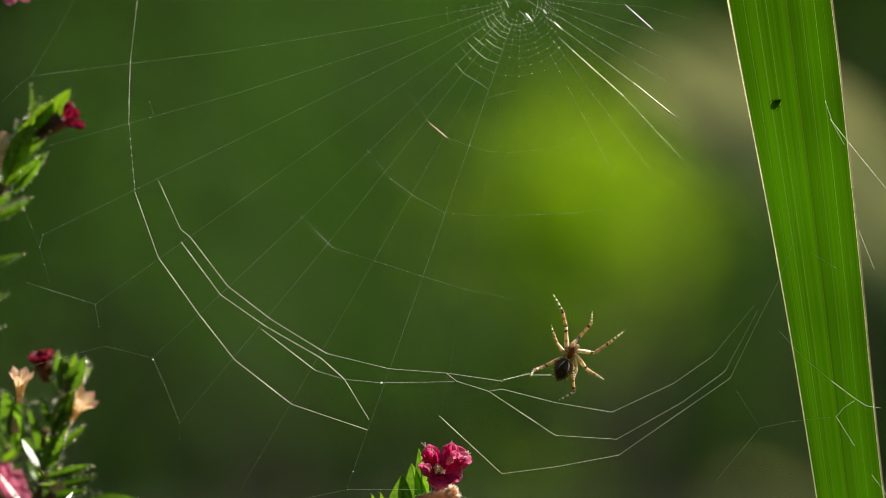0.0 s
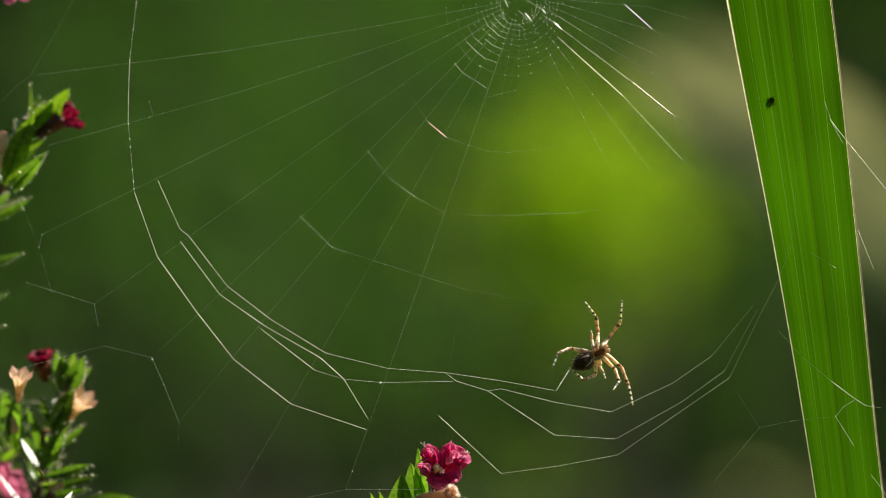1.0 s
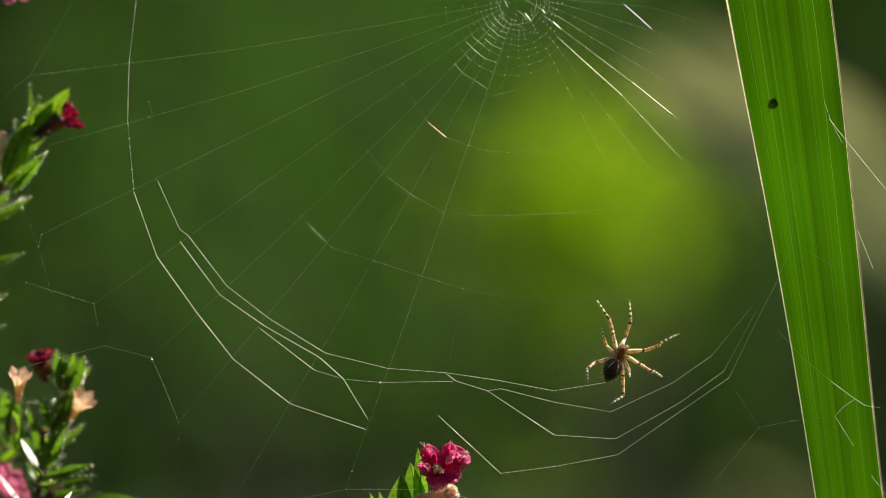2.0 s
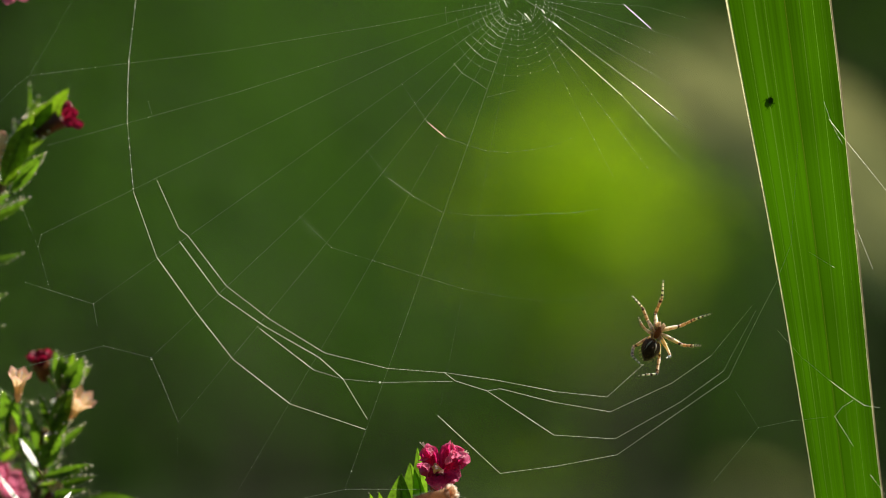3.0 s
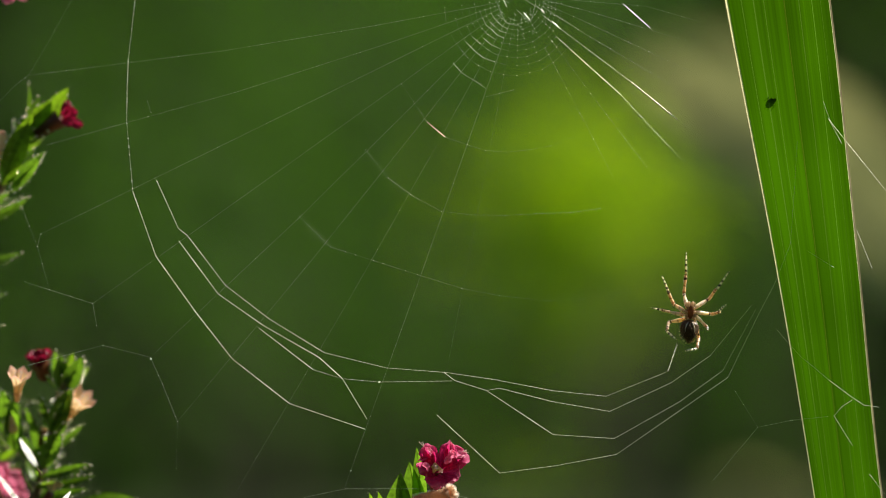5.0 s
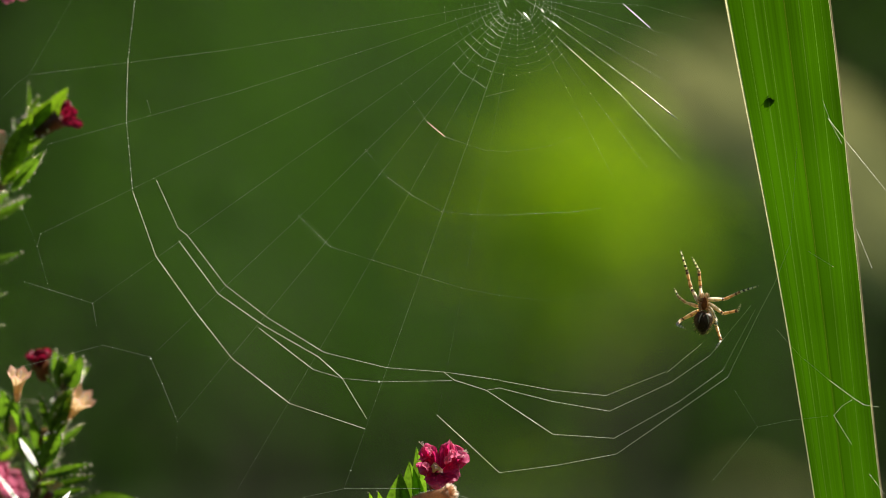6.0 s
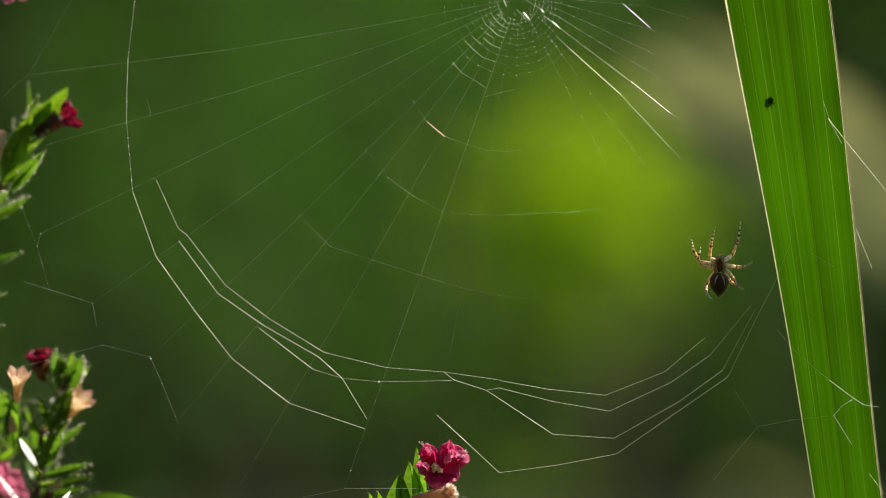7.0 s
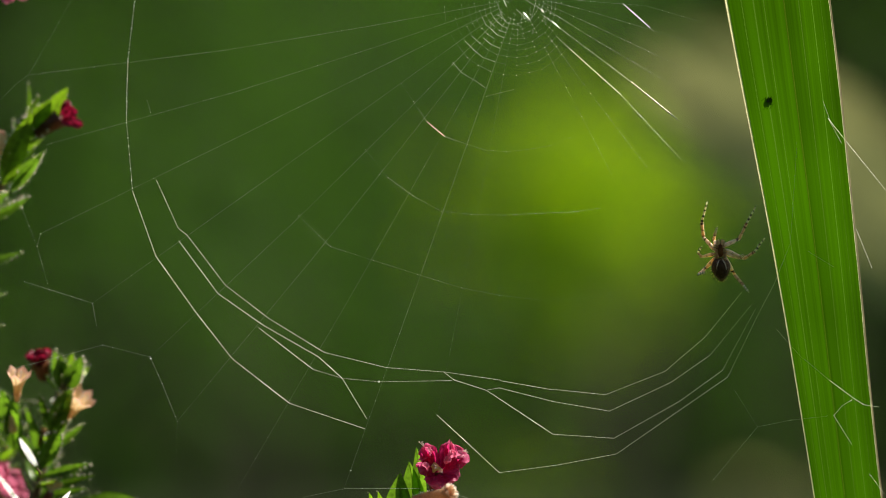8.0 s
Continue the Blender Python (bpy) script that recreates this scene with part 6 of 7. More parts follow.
    walk(LEG_L4_TIBIA, [
        (0.0, at(4.44, 0.00, 0.00, -0.4, -0.6, 65.2)), (0.2, at(4.44, -0.00, 0.00, 0.0, 0.0, 88.9)),
        (0.5, at(4.44, 0.00, 0.00, 2.3, 7.4, 34.3)), (0.7, at(4.44, 0.00, 0.00, 5.9, 9.0, 66.1)),
        (1.0, at(4.44, 0.00, 0.00, 19.3, 24.7, 75.5)), (1.2, at(4.44, 0.00, -0.00, 53.0, 36.3, 113.3)),
        (1.5, at(4.44, 0.00, 0.00, 14.5, 16.8, 81.6)), (1.7, at(4.44, -0.00, 0.00, 14.6, 15.1, 88.0)),
        (2.8, at(4.44, 0.00, 0.00, 33.3, 26.1, 104.5)), (3.0, at(4.44, 0.00, 0.00, 35.4, 27.2, 105.7)),
        (3.2, at(4.44, 0.00, 0.00, 23.2, 22.2, 92.6)), (3.5, at(4.44, 0.00, -0.00, 11.2, 11.9, 86.6)),
        (3.7, at(4.44, 0.00, 0.00, 10.5, 10.0, 93.0)), (4.0, at(4.44, 0.00, 0.00, -2.6, -2.3, 96.7)),
        (4.2, at(4.44, 0.00, 0.00, 6.2, 6.3, 89.4)), (4.5, at(4.44, -0.00, -0.00, 8.4, 12.3, 68.6)),
        (4.7, at(4.44, -0.00, 0.00, 17.5, 15.3, 97.7)), (5.8, at(4.44, 0.00, 0.00, 11.9, 4.7, 137.3)),
        (6.0, at(4.44, 0.00, -0.00, 5.8, 5.0, 99.2)), (6.2, at(4.44, 0.00, 0.00, 3.3, 3.5, 87.1)),
        (6.5, at(4.44, -0.00, 0.00, 10.9, 14.6, 73.4)), (6.7, at(4.44, 0.00, 0.00, 25.6, 15.7, 117.5)),
        (7.0, at(4.44, -0.00, 0.00, 39.6, 23.8, 119.4)), (7.2, at(4.44, 0.00, 0.00, 62.3, 31.9, 129.3)),
        (7.5, at(4.44, 0.00, -0.00, 35.8, 9.2, 152.2)), (7.7, at(4.44, 0.00, 0.00, 5.5, 2.2, 137.1)),
        (8.0, at(4.44, 0.00, 0.00, 1.5, 1.0, 112.4)),
    ])
    walk(LEG_L4_TARSUS, [
        (0.0, at(6.01, 3.39, 0.04, 1.5, 14.3, 81.1)), (0.2, at(4.52, 3.74, -0.00, -0.2, -3.0, 97.9)),
        (0.5, at(7.50, 2.09, -0.48, 10.9, 11.3, 84.1)), (0.7, at(5.94, 3.38, -0.58, 11.2, 28.9, 82.3)),
        (1.0, at(5.29, 3.29, -1.56, 34.3, 56.9, 97.4)), (1.2, at(3.25, 2.77, -2.21, 73.3, 18.5, 155.5)),
        (1.5, at(4.97, 3.54, -1.08, 26.5, 36.4, 107.7)), (1.7, at(4.57, 3.61, -0.98, 28.6, 29.5, 123.4)),
        (2.8, at(3.60, 3.25, -1.64, 25.1, 81.5, 95.5)), (3.0, at(3.54, 3.20, -1.71, 54.9, 41.4, 139.5)),
        (3.2, at(4.29, 3.46, -1.42, 36.6, 36.3, 119.3)), (3.5, at(4.66, 3.65, -0.77, 21.6, 25.2, 118.3)),
        (3.7, at(4.25, 3.68, -0.65, 29.9, 30.1, 145.1)), (4.0, at(4.01, 3.71, 0.15, -2.8, -0.5, 104.7)),
        (4.2, at(4.48, 3.72, -0.41, 11.6, 15.3, 117.5)), (4.5, at(5.77, 3.40, -0.80, 27.1, 47.3, 103.6)),
        (4.7, at(3.96, 3.57, -0.99, 50.8, 46.9, 155.9)), (5.8, at(1.70, 2.52, -0.30, 13.5, 3.5, 158.7)),
        (6.0, at(3.84, 3.68, -0.32, 13.5, 21.2, 132.1)), (6.2, at(4.63, 3.73, -0.23, 10.5, 15.6, 128.5)),
        (6.5, at(5.48, 3.47, -0.94, 25.7, 43.6, 102.4)), (6.7, at(2.78, 3.19, -1.01, 35.1, 24.4, 144.7)),
        (7.0, at(2.76, 2.98, -1.51, 48.5, 32.0, 138.3)), (7.2, at(2.43, 2.46, -1.98, 85.8, 29.6, 173.7)),
        (7.5, at(1.18, 1.72, -0.60, 36.1, 3.1, 154.8)), (7.7, at(1.71, 2.54, -0.14, 6.0, -0.6, 174.1)),
        (8.0, at(3.02, 3.46, -0.07, 6.9, 12.8, 155.3)),
    ])
    walk(LEG_R1, [
        (0.0, at(0.66, 0.32, 3.08, -14.5, -16.8, 30.8)), (0.2, at(0.66, 0.32, 3.08, -6.3, -12.5, 15.0)),
        (0.5, at(0.66, 0.32, 3.08, -11.8, -13.2, 26.4)), (0.7, at(0.66, 0.32, 3.09, -11.2, -1.0, 28.7)),
        (1.0, at(0.66, 0.32, 3.10, -2.0, -19.2, 6.1)), (1.2, at(0.66, 0.32, 3.09, -20.3, -21.3, 40.2)),
        (1.5, at(0.66, 0.32, 3.09, -3.4, -49.0, 8.8)), (1.7, at(0.66, 0.32, 3.09, -2.2, -33.4, 6.9)),
        (2.8, at(0.67, 0.32, 3.09, -28.0, -19.7, 54.3)), (3.0, at(0.67, 0.32, 3.09, -15.9, -32.6, 29.3)),
        (3.2, at(0.67, 0.32, 3.09, -13.9, -30.5, 26.4)), (3.5, at(0.67, 0.32, 3.09, -17.2, -27.2, 32.7)),
        (3.7, at(0.67, 0.32, 3.08, -17.3, -27.8, 32.8)), (4.0, at(0.67, 0.32, 3.08, -20.0, 5.7, 55.7)),
        (4.2, at(0.67, 0.32, 3.08, -2.0, -15.0, 5.9)), (4.5, at(0.67, 0.32, 3.09, -27.4, -10.7, 58.6)),
        (4.7, at(0.67, 0.32, 3.09, -16.1, -31.7, 29.8)), (5.8, at(0.67, 0.32, 3.08, -23.5, 3.8, 62.4)),
        (6.0, at(0.67, 0.32, 3.08, -13.4, -3.0, 33.4)), (6.2, at(0.67, 0.32, 3.09, -2.0, -12.7, 5.9)),
        (6.5, at(0.67, 0.32, 3.09, -19.2, -25.3, 36.7)), (6.7, at(0.67, 0.32, 3.09, -25.8, -17.9, 51.5)),
        (7.0, at(0.67, 0.32, 3.09, -29.7, -19.8, 57.1)), (7.2, at(0.67, 0.32, 3.09, -27.5, -0.4, 67.1)),
        (7.5, at(0.67, 0.32, 3.08, -23.9, 7.6, 67.4)), (7.7, at(0.67, 0.32, 3.08, -24.8, -7.9, 55.4)),
        (8.0, at(0.67, 0.32, 3.09, -17.3, -17.5, 36.0)),
    ])
    walk(LEG_R1_TIBIA, [
        (0.0, at(4.15, 0.00, 0.00, 14.6, -38.6, -40.1)), (0.2, at(4.15, 0.00, 0.00, 16.8, -33.7, -52.0)),
        (0.5, at(4.15, 0.00, 0.00, -1.3, 1.6, -74.4)), (0.7, at(4.15, -0.00, -0.00, -12.8, 14.1, -84.5)),
        (1.0, at(4.15, 0.00, 0.00, -6.3, 27.8, -25.3)), (1.2, at(4.15, -0.00, -0.00, -13.8, 20.6, -67.4)),
        (1.333, at(4.15, 0.00, -0.00, 2.9, -5.8, -52.8)), (1.5, at(4.15, 0.00, -0.00, 14.7, -34.9, -44.6)),
        (1.7, at(4.15, -0.00, 0.00, 13.1, -27.1, -50.8)), (2.8, at(4.15, 0.00, 0.00, -0.1, 0.1, -81.8)),
        (3.0, at(4.15, 0.00, -0.00, 8.2, -12.1, -68.0)), (3.2, at(4.15, 0.00, 0.00, 12.8, -20.4, -63.6)),
        (3.5, at(4.15, -0.00, 0.00, 8.8, -11.7, -73.7)), (3.7, at(4.15, 0.00, 0.00, 10.2, -14.1, -71.4)),
        (4.0, at(4.15, 0.00, 0.00, 10.0, -10.6, -86.6)), (4.2, at(4.15, 0.00, 0.00, -2.7, 5.1, -55.1)),
        (4.5, at(4.15, 0.00, 0.00, -12.9, 9.6, -106.4)), (4.7, at(4.15, 0.00, -0.00, 7.2, -7.8, -85.1)),
        (5.8, at(4.15, 0.00, 0.00, 27.5, -18.8, -111.6)), (6.0, at(4.15, 0.00, 0.00, 7.7, -10.1, -74.5)),
        (6.2, at(4.15, 0.00, 0.00, 1.7, -2.5, -67.3)), (6.5, at(4.15, 0.00, 0.00, 11.9, -13.0, -85.1)),
        (6.7, at(4.15, 0.00, -0.00, 13.0, -12.4, -92.6)), (7.0, at(4.15, 0.00, 0.00, 34.5, -27.7, -103.2)),
        (7.2, at(4.15, 0.00, 0.00, 36.7, -22.5, -118.2)), (7.5, at(4.15, -0.00, 0.00, 31.9, -14.8, -131.1)),
        (7.7, at(4.15, 0.00, 0.00, 34.3, -26.0, -106.5)), (8.0, at(4.15, 0.00, -0.00, 24.0, -31.5, -74.0)),
    ])
    walk(LEG_R1_TARSUS, [
        (0.0, at(6.39, -1.89, 2.35, 39.1, -29.5, -82.4)), (0.2, at(6.07, -2.47, 2.09, 20.6, -35.3, -58.7)),
        (0.5, at(5.15, -3.62, -0.11, -0.7, 8.3, -68.4)), (0.7, at(4.49, -3.63, -0.91, -15.5, 45.6, -89.7)),
        (1.0, at(7.16, -1.42, -1.75, -7.1, 36.0, -26.7)), (1.2, at(5.50, -3.25, -1.33, -7.7, 35.9, -54.5)),
        (1.333, at(5.92, -2.71, 0.41, 1.5, -13.5, -37.6)), (1.5, at(6.34, -2.17, 2.15, -7.4, -63.3, -16.6)),
        (1.7, at(6.26, -2.59, 1.71, 1.0, -42.2, -29.9)), (2.267, at(5.47, -3.15, 0.85, 6.6, -12.7, -49.5)),
        (2.8, at(4.68, -3.72, -0.01, 2.2, 16.8, -66.6)), (3.0, at(5.52, -3.41, 0.79, 8.0, -7.7, -66.8)),
        (3.2, at(5.71, -3.16, 1.31, 8.3, -24.8, -52.1)), (3.5, at(5.18, -3.54, 0.76, -3.5, -24.2, -35.3)),
        (3.7, at(5.31, -3.46, 0.92, 4.9, -15.7, -51.2)), (4.0, at(4.36, -3.69, 0.69, 11.3, -12.1, -93.3)),
        (4.100, at(5.33, -3.38, 0.18, 2.5, 3.3, -61.5)), (4.2, at(6.29, -3.07, -0.33, 3.1, 21.0, -30.3)),
        (4.5, at(3.10, -3.56, -0.63, 1.8, 25.9, -61.1)), (4.7, at(4.47, -3.71, 0.51, 1.1, -10.8, -48.8)),
        (5.8, at(2.83, -3.31, 1.22, 14.2, -33.2, -82.1)), (6.0, at(5.14, -3.57, 0.66, 7.6, -4.3, -73.6)),
        (6.2, at(5.59, -3.47, 0.17, 1.8, 7.3, -65.4)), (6.5, at(4.46, -3.65, 0.85, 7.0, -6.8, -56.8)),
        (6.7, at(3.98, -3.67, 0.81, 12.0, -10.4, -87.3)), (7.0, at(3.39, -3.24, 1.75, 25.1, -44.1, -87.3)),
        (7.2, at(2.50, -3.06, 1.44, 20.5, -35.8, -85.8)), (7.5, at(1.76, -2.74, 0.96, 13.7, -42.5, -95.0)),
        (7.7, at(3.19, -3.24, 1.65, 15.0, -35.3, -69.6)), (8.0, at(5.03, -3.08, 1.97, 24.2, -28.9, -74.4)),
    ])
    walk(LEG_R2, [
        (0.0, at(0.98, 0.32, 2.34, -2.1, 20.0, 38.8)), (0.2, at(0.98, 0.32, 2.33, -3.0, 15.9, 33.8)),
        (0.5, at(0.98, 0.32, 2.34, -3.2, 16.4, 40.4)), (0.7, at(0.98, 0.32, 2.34, -1.9, 18.9, 18.2)),
        (1.0, at(0.98, 0.32, 2.35, -10.4, -12.0, 38.2)), (1.2, at(0.98, 0.32, 2.35, -3.1, 3.9, 17.9)),
        (1.5, at(0.98, 0.32, 2.34, -1.5, 14.2, 5.9)), (1.7, at(0.98, 0.32, 2.34, -3.5, 8.7, 24.2)),
        (2.8, at(0.98, 0.32, 2.35, -9.1, -2.8, 42.6)), (3.0, at(0.99, 0.32, 2.34, -1.2, 3.6, 5.7)),
        (3.2, at(0.99, 0.32, 2.34, -3.0, 8.4, 20.3)), (3.5, at(0.99, 0.32, 2.34, -4.6, 8.1, 32.4)),
        (3.7, at(0.99, 0.32, 2.34, -5.5, 4.7, 33.6)), (4.0, at(0.99, 0.32, 2.33, -4.2, 16.4, 59.3)),
        (4.2, at(0.99, 0.32, 2.34, -7.6, 7.8, 54.5)), (4.5, at(0.99, 0.32, 2.35, -5.5, 10.2, 44.6)),
        (4.7, at(0.99, 0.32, 2.34, -7.4, 3.0, 42.2)), (5.8, at(0.99, 0.32, 2.33, -3.1, 17.7, 46.7)),
        (6.0, at(0.99, 0.32, 2.34, -0.8, 24.0, 43.7)), (6.2, at(0.99, 0.32, 2.35, -2.3, 20.2, 56.8)),
        (6.5, at(0.99, 0.32, 2.34, -5.8, 7.8, 41.0)), (6.7, at(0.99, 0.32, 2.34, -8.8, 2.9, 50.0)),
        (7.0, at(0.99, 0.32, 2.34, -9.1, 3.5, 52.6)), (7.2, at(0.99, 0.32, 2.34, -4.8, 13.1, 48.2)),
        (7.5, at(0.99, 0.32, 2.33, -1.1, 22.5, 65.9)), (7.7, at(0.99, 0.32, 2.33, -3.1, 11.8, 24.5)),
        (8.0, at(0.99, 0.32, 2.34, -1.3, 23.2, 29.3)),
    ])
    walk(LEG_R2_TIBIA, [
        (0.0, at(4.48, -0.00, 0.00, -5.9, 5.6, -92.3)), (0.2, at(4.48, 0.00, -0.00, -4.9, 4.9, -89.9)),
        (0.5, at(4.48, 0.00, 0.00, -11.9, 8.4, -109.8)), (0.7, at(4.48, -0.00, 0.00, 1.5, -2.1, -72.5)),
        (1.0, at(4.48, 0.00, 0.00, -19.7, 20.8, -87.0)), (1.2, at(4.48, 0.00, 0.00, -11.9, 19.2, -63.5)),
        (1.5, at(4.48, 0.00, -0.00, 11.5, -24.1, -50.6)), (1.7, at(4.48, -0.00, 0.00, 4.4, -5.4, -77.5)),
        (2.8, at(4.48, 0.00, -0.00, -15.6, 19.3, -77.7)), (3.0, at(4.48, -0.00, 0.00, 7.9, -11.9, -67.0)),
        (3.2, at(4.48, -0.00, 0.00, 6.8, -8.0, -81.0)), (3.5, at(4.48, 0.00, 0.00, 3.1, -2.9, -92.1)),
        (3.7, at(4.48, 0.00, 0.00, 1.1, -1.0, -94.8)), (4.0, at(4.48, 0.00, 0.00, -19.7, 12.9, -113.6)),
        (4.2, at(4.48, -0.00, 0.00, -13.0, 8.8, -111.9)), (4.5, at(4.48, 0.00, -0.00, -10.7, 13.9, -74.8)),
        (4.7, at(4.48, 0.00, -0.00, -9.6, 6.4, -112.7)), (5.8, at(4.48, 0.00, -0.00, 19.1, -20.9, -84.9)),
        (6.0, at(4.48, 0.00, 0.00, 15.7, -17.7, -83.0)), (6.2, at(4.48, -0.00, 0.00, -8.6, 5.2, -118.0)),
        (6.5, at(4.48, -0.00, 0.00, -9.6, 10.3, -85.6)), (6.7, at(4.48, 0.00, 0.00, -5.9, 4.1, -110.7)),
        (7.0, at(4.48, -0.00, 0.00, -13.2, 7.1, -123.6)), (7.100, at(4.48, 0.00, 0.00, 7.0, -6.8, -91.2)),
        (7.2, at(4.48, 0.00, 0.00, 17.8, -29.1, -62.3)), (7.5, at(4.48, -0.00, 0.00, 11.4, -7.8, -111.8)),
        (7.7, at(4.48, 0.00, 0.00, 19.7, -17.1, -98.2)), (8.0, at(4.48, -0.00, -0.00, 22.9, -22.7, -90.5)),
    ])
    walk(LEG_R2_TARSUS, [
        (0.0, at(4.36, -3.18, -0.31, -7.5, 8.2, -105.5)), (0.2, at(4.49, -3.19, -0.27, -6.3, 7.1, -103.8)),
        (0.5, at(3.41, -2.98, -0.47, -12.3, 7.5, -112.2)), (0.7, at(5.44, -3.05, 0.12, -9.6, 27.9, -117.8)),
        (1.0, at(4.64, -2.99, -1.14, -37.3, 31.4, -125.6)), (1.2, at(5.83, -2.71, -1.05, -38.2, 35.9, -116.7)),
        (1.333, at(6.08, -2.49, 0.13, -3.0, 14.4, -79.7)), (1.5, at(6.34, -2.26, 1.31, 14.7, -19.5, -59.1)),
        (1.7, at(5.17, -3.11, 0.30, 4.6, -4.8, -80.1)), (2.267, at(5.15, -3.03, -0.38, -13.5, 16.0, -106.1)),
        (2.8, at(5.12, -2.95, -1.06, -41.3, 24.9, -140.1)), (2.900, at(5.42, -2.92, -0.20, -9.9, 14.2, -104.9)),
        (3.0, at(5.71, -2.88, 0.66, 10.3, -10.0, -79.7)), (3.2, at(4.98, -3.13, 0.44, 8.3, -4.2, -95.2)),
        (3.5, at(4.37, -3.19, 0.16, 3.5, -3.5, -99.3)), (3.7, at(4.22, -3.19, 0.05, 1.2, -1.4, -99.3)),
        (4.0, at(3.23, -2.86, -0.72, -21.1, 6.7, -122.1)), (4.2, at(3.30, -2.93, -0.49, -15.1, 9.4, -125.2)),
        (4.5, at(5.30, -3.00, -0.77, -34.1, 23.8, -139.9)), (4.7, at(3.26, -2.94, -0.36, -9.9, 3.5, -116.7)),
        (5.8, at(4.75, -2.98, 1.14, 32.4, -13.6, -127.6)), (6.0, at(4.86, -3.03, 0.97, 25.5, -2.4, -135.1)),
        (6.2, at(2.99, -2.82, -0.29, -9.0, 11.5, -120.8)), (6.5, at(4.72, -3.14, -0.57, -28.0, 31.7, -133.7)),
        (6.7, at(3.35, -2.99, -0.23, -7.8, 10.6, -125.1)), (7.0, at(2.73, -2.65, -0.40, -13.3, -2.8, -124.6)),
        (7.100, at(4.25, -2.56, 0.58, 12.2, -10.4, -112.5)), (7.2, at(5.78, -2.48, 1.56, 36.9, -22.3, -104.5)),
        (7.5, at(3.31, -2.95, 0.43, 12.7, 2.6, -139.3)), (7.600, at(3.68, -2.99, 0.68, 20.8, -18.9, -121.0)),
        (7.7, at(4.05, -3.03, 0.94, 21.6, -41.9, -101.9)), (8.0, at(4.46, -2.95, 1.24, 28.7, -38.4, -101.7)),
    ])
    walk(LEG_R3, [
        (0.0, at(1.08, 0.32, 1.65, 18.7, 38.5, 53.2)), (0.2, at(1.08, 0.32, 1.64, 19.1, 28.4, 66.3)),
        (0.5, at(1.09, 0.32, 1.65, 26.7, 34.6, 75.1)), (0.7, at(1.09, 0.32, 1.65, 6.5, 28.5, 28.5)),
        (1.0, at(1.08, 0.32, 1.66, 8.7, 10.8, 62.3)), (1.2, at(1.09, 0.32, 1.65, 15.5, 26.4, 59.0)),
        (1.5, at(1.09, 0.32, 1.65, 11.8, 25.7, 48.5)), (1.7, at(1.09, 0.32, 1.65, 11.6, 28.0, 45.2)),
        (2.8, at(1.09, 0.32, 1.65, 7.8, 16.5, 45.3)), (3.0, at(1.09, 0.32, 1.65, 9.4, 29.9, 36.9)),
        (3.2, at(1.09, 0.32, 1.65, 11.9, 26.8, 47.6)), (3.5, at(1.09, 0.32, 1.65, 9.8, 25.6, 42.0)),
        (3.7, at(1.09, 0.32, 1.65, 11.3, 25.3, 47.4)), (4.0, at(1.09, 0.32, 1.64, 10.8, 14.5, 63.5)),
        (4.2, at(1.09, 0.32, 1.64, 5.6, 3.7, 66.7)), (4.5, at(1.09, 0.32, 1.65, 6.9, 15.9, 42.3)),
        (4.7, at(1.09, 0.32, 1.65, 12.0, 26.2, 48.6)), (5.8, at(1.09, 0.32, 1.64, 14.4, 24.6, 58.4)),
        (6.0, at(1.10, 0.32, 1.64, 19.9, 44.1, 50.8)), (6.2, at(1.10, 0.32, 1.65, 12.5, 13.1, 74.3)),
        (6.5, at(1.10, 0.32, 1.65, 9.0, 11.6, 61.8)), (6.7, at(1.10, 0.32, 1.65, 9.6, 20.5, 47.4)),
        (7.0, at(1.10, 0.32, 1.65, 14.5, 27.2, 54.9)), (7.2, at(1.10, 0.32, 1.65, 13.0, 26.8, 50.8)),
        (7.5, at(1.10, 0.32, 1.64, 17.8, 29.1, 61.9)), (7.7, at(1.10, 0.32, 1.64, 18.0, 27.4, 64.7)),
        (8.0, at(1.10, 0.32, 1.65, 5.9, 17.4, 35.2)),
    ])
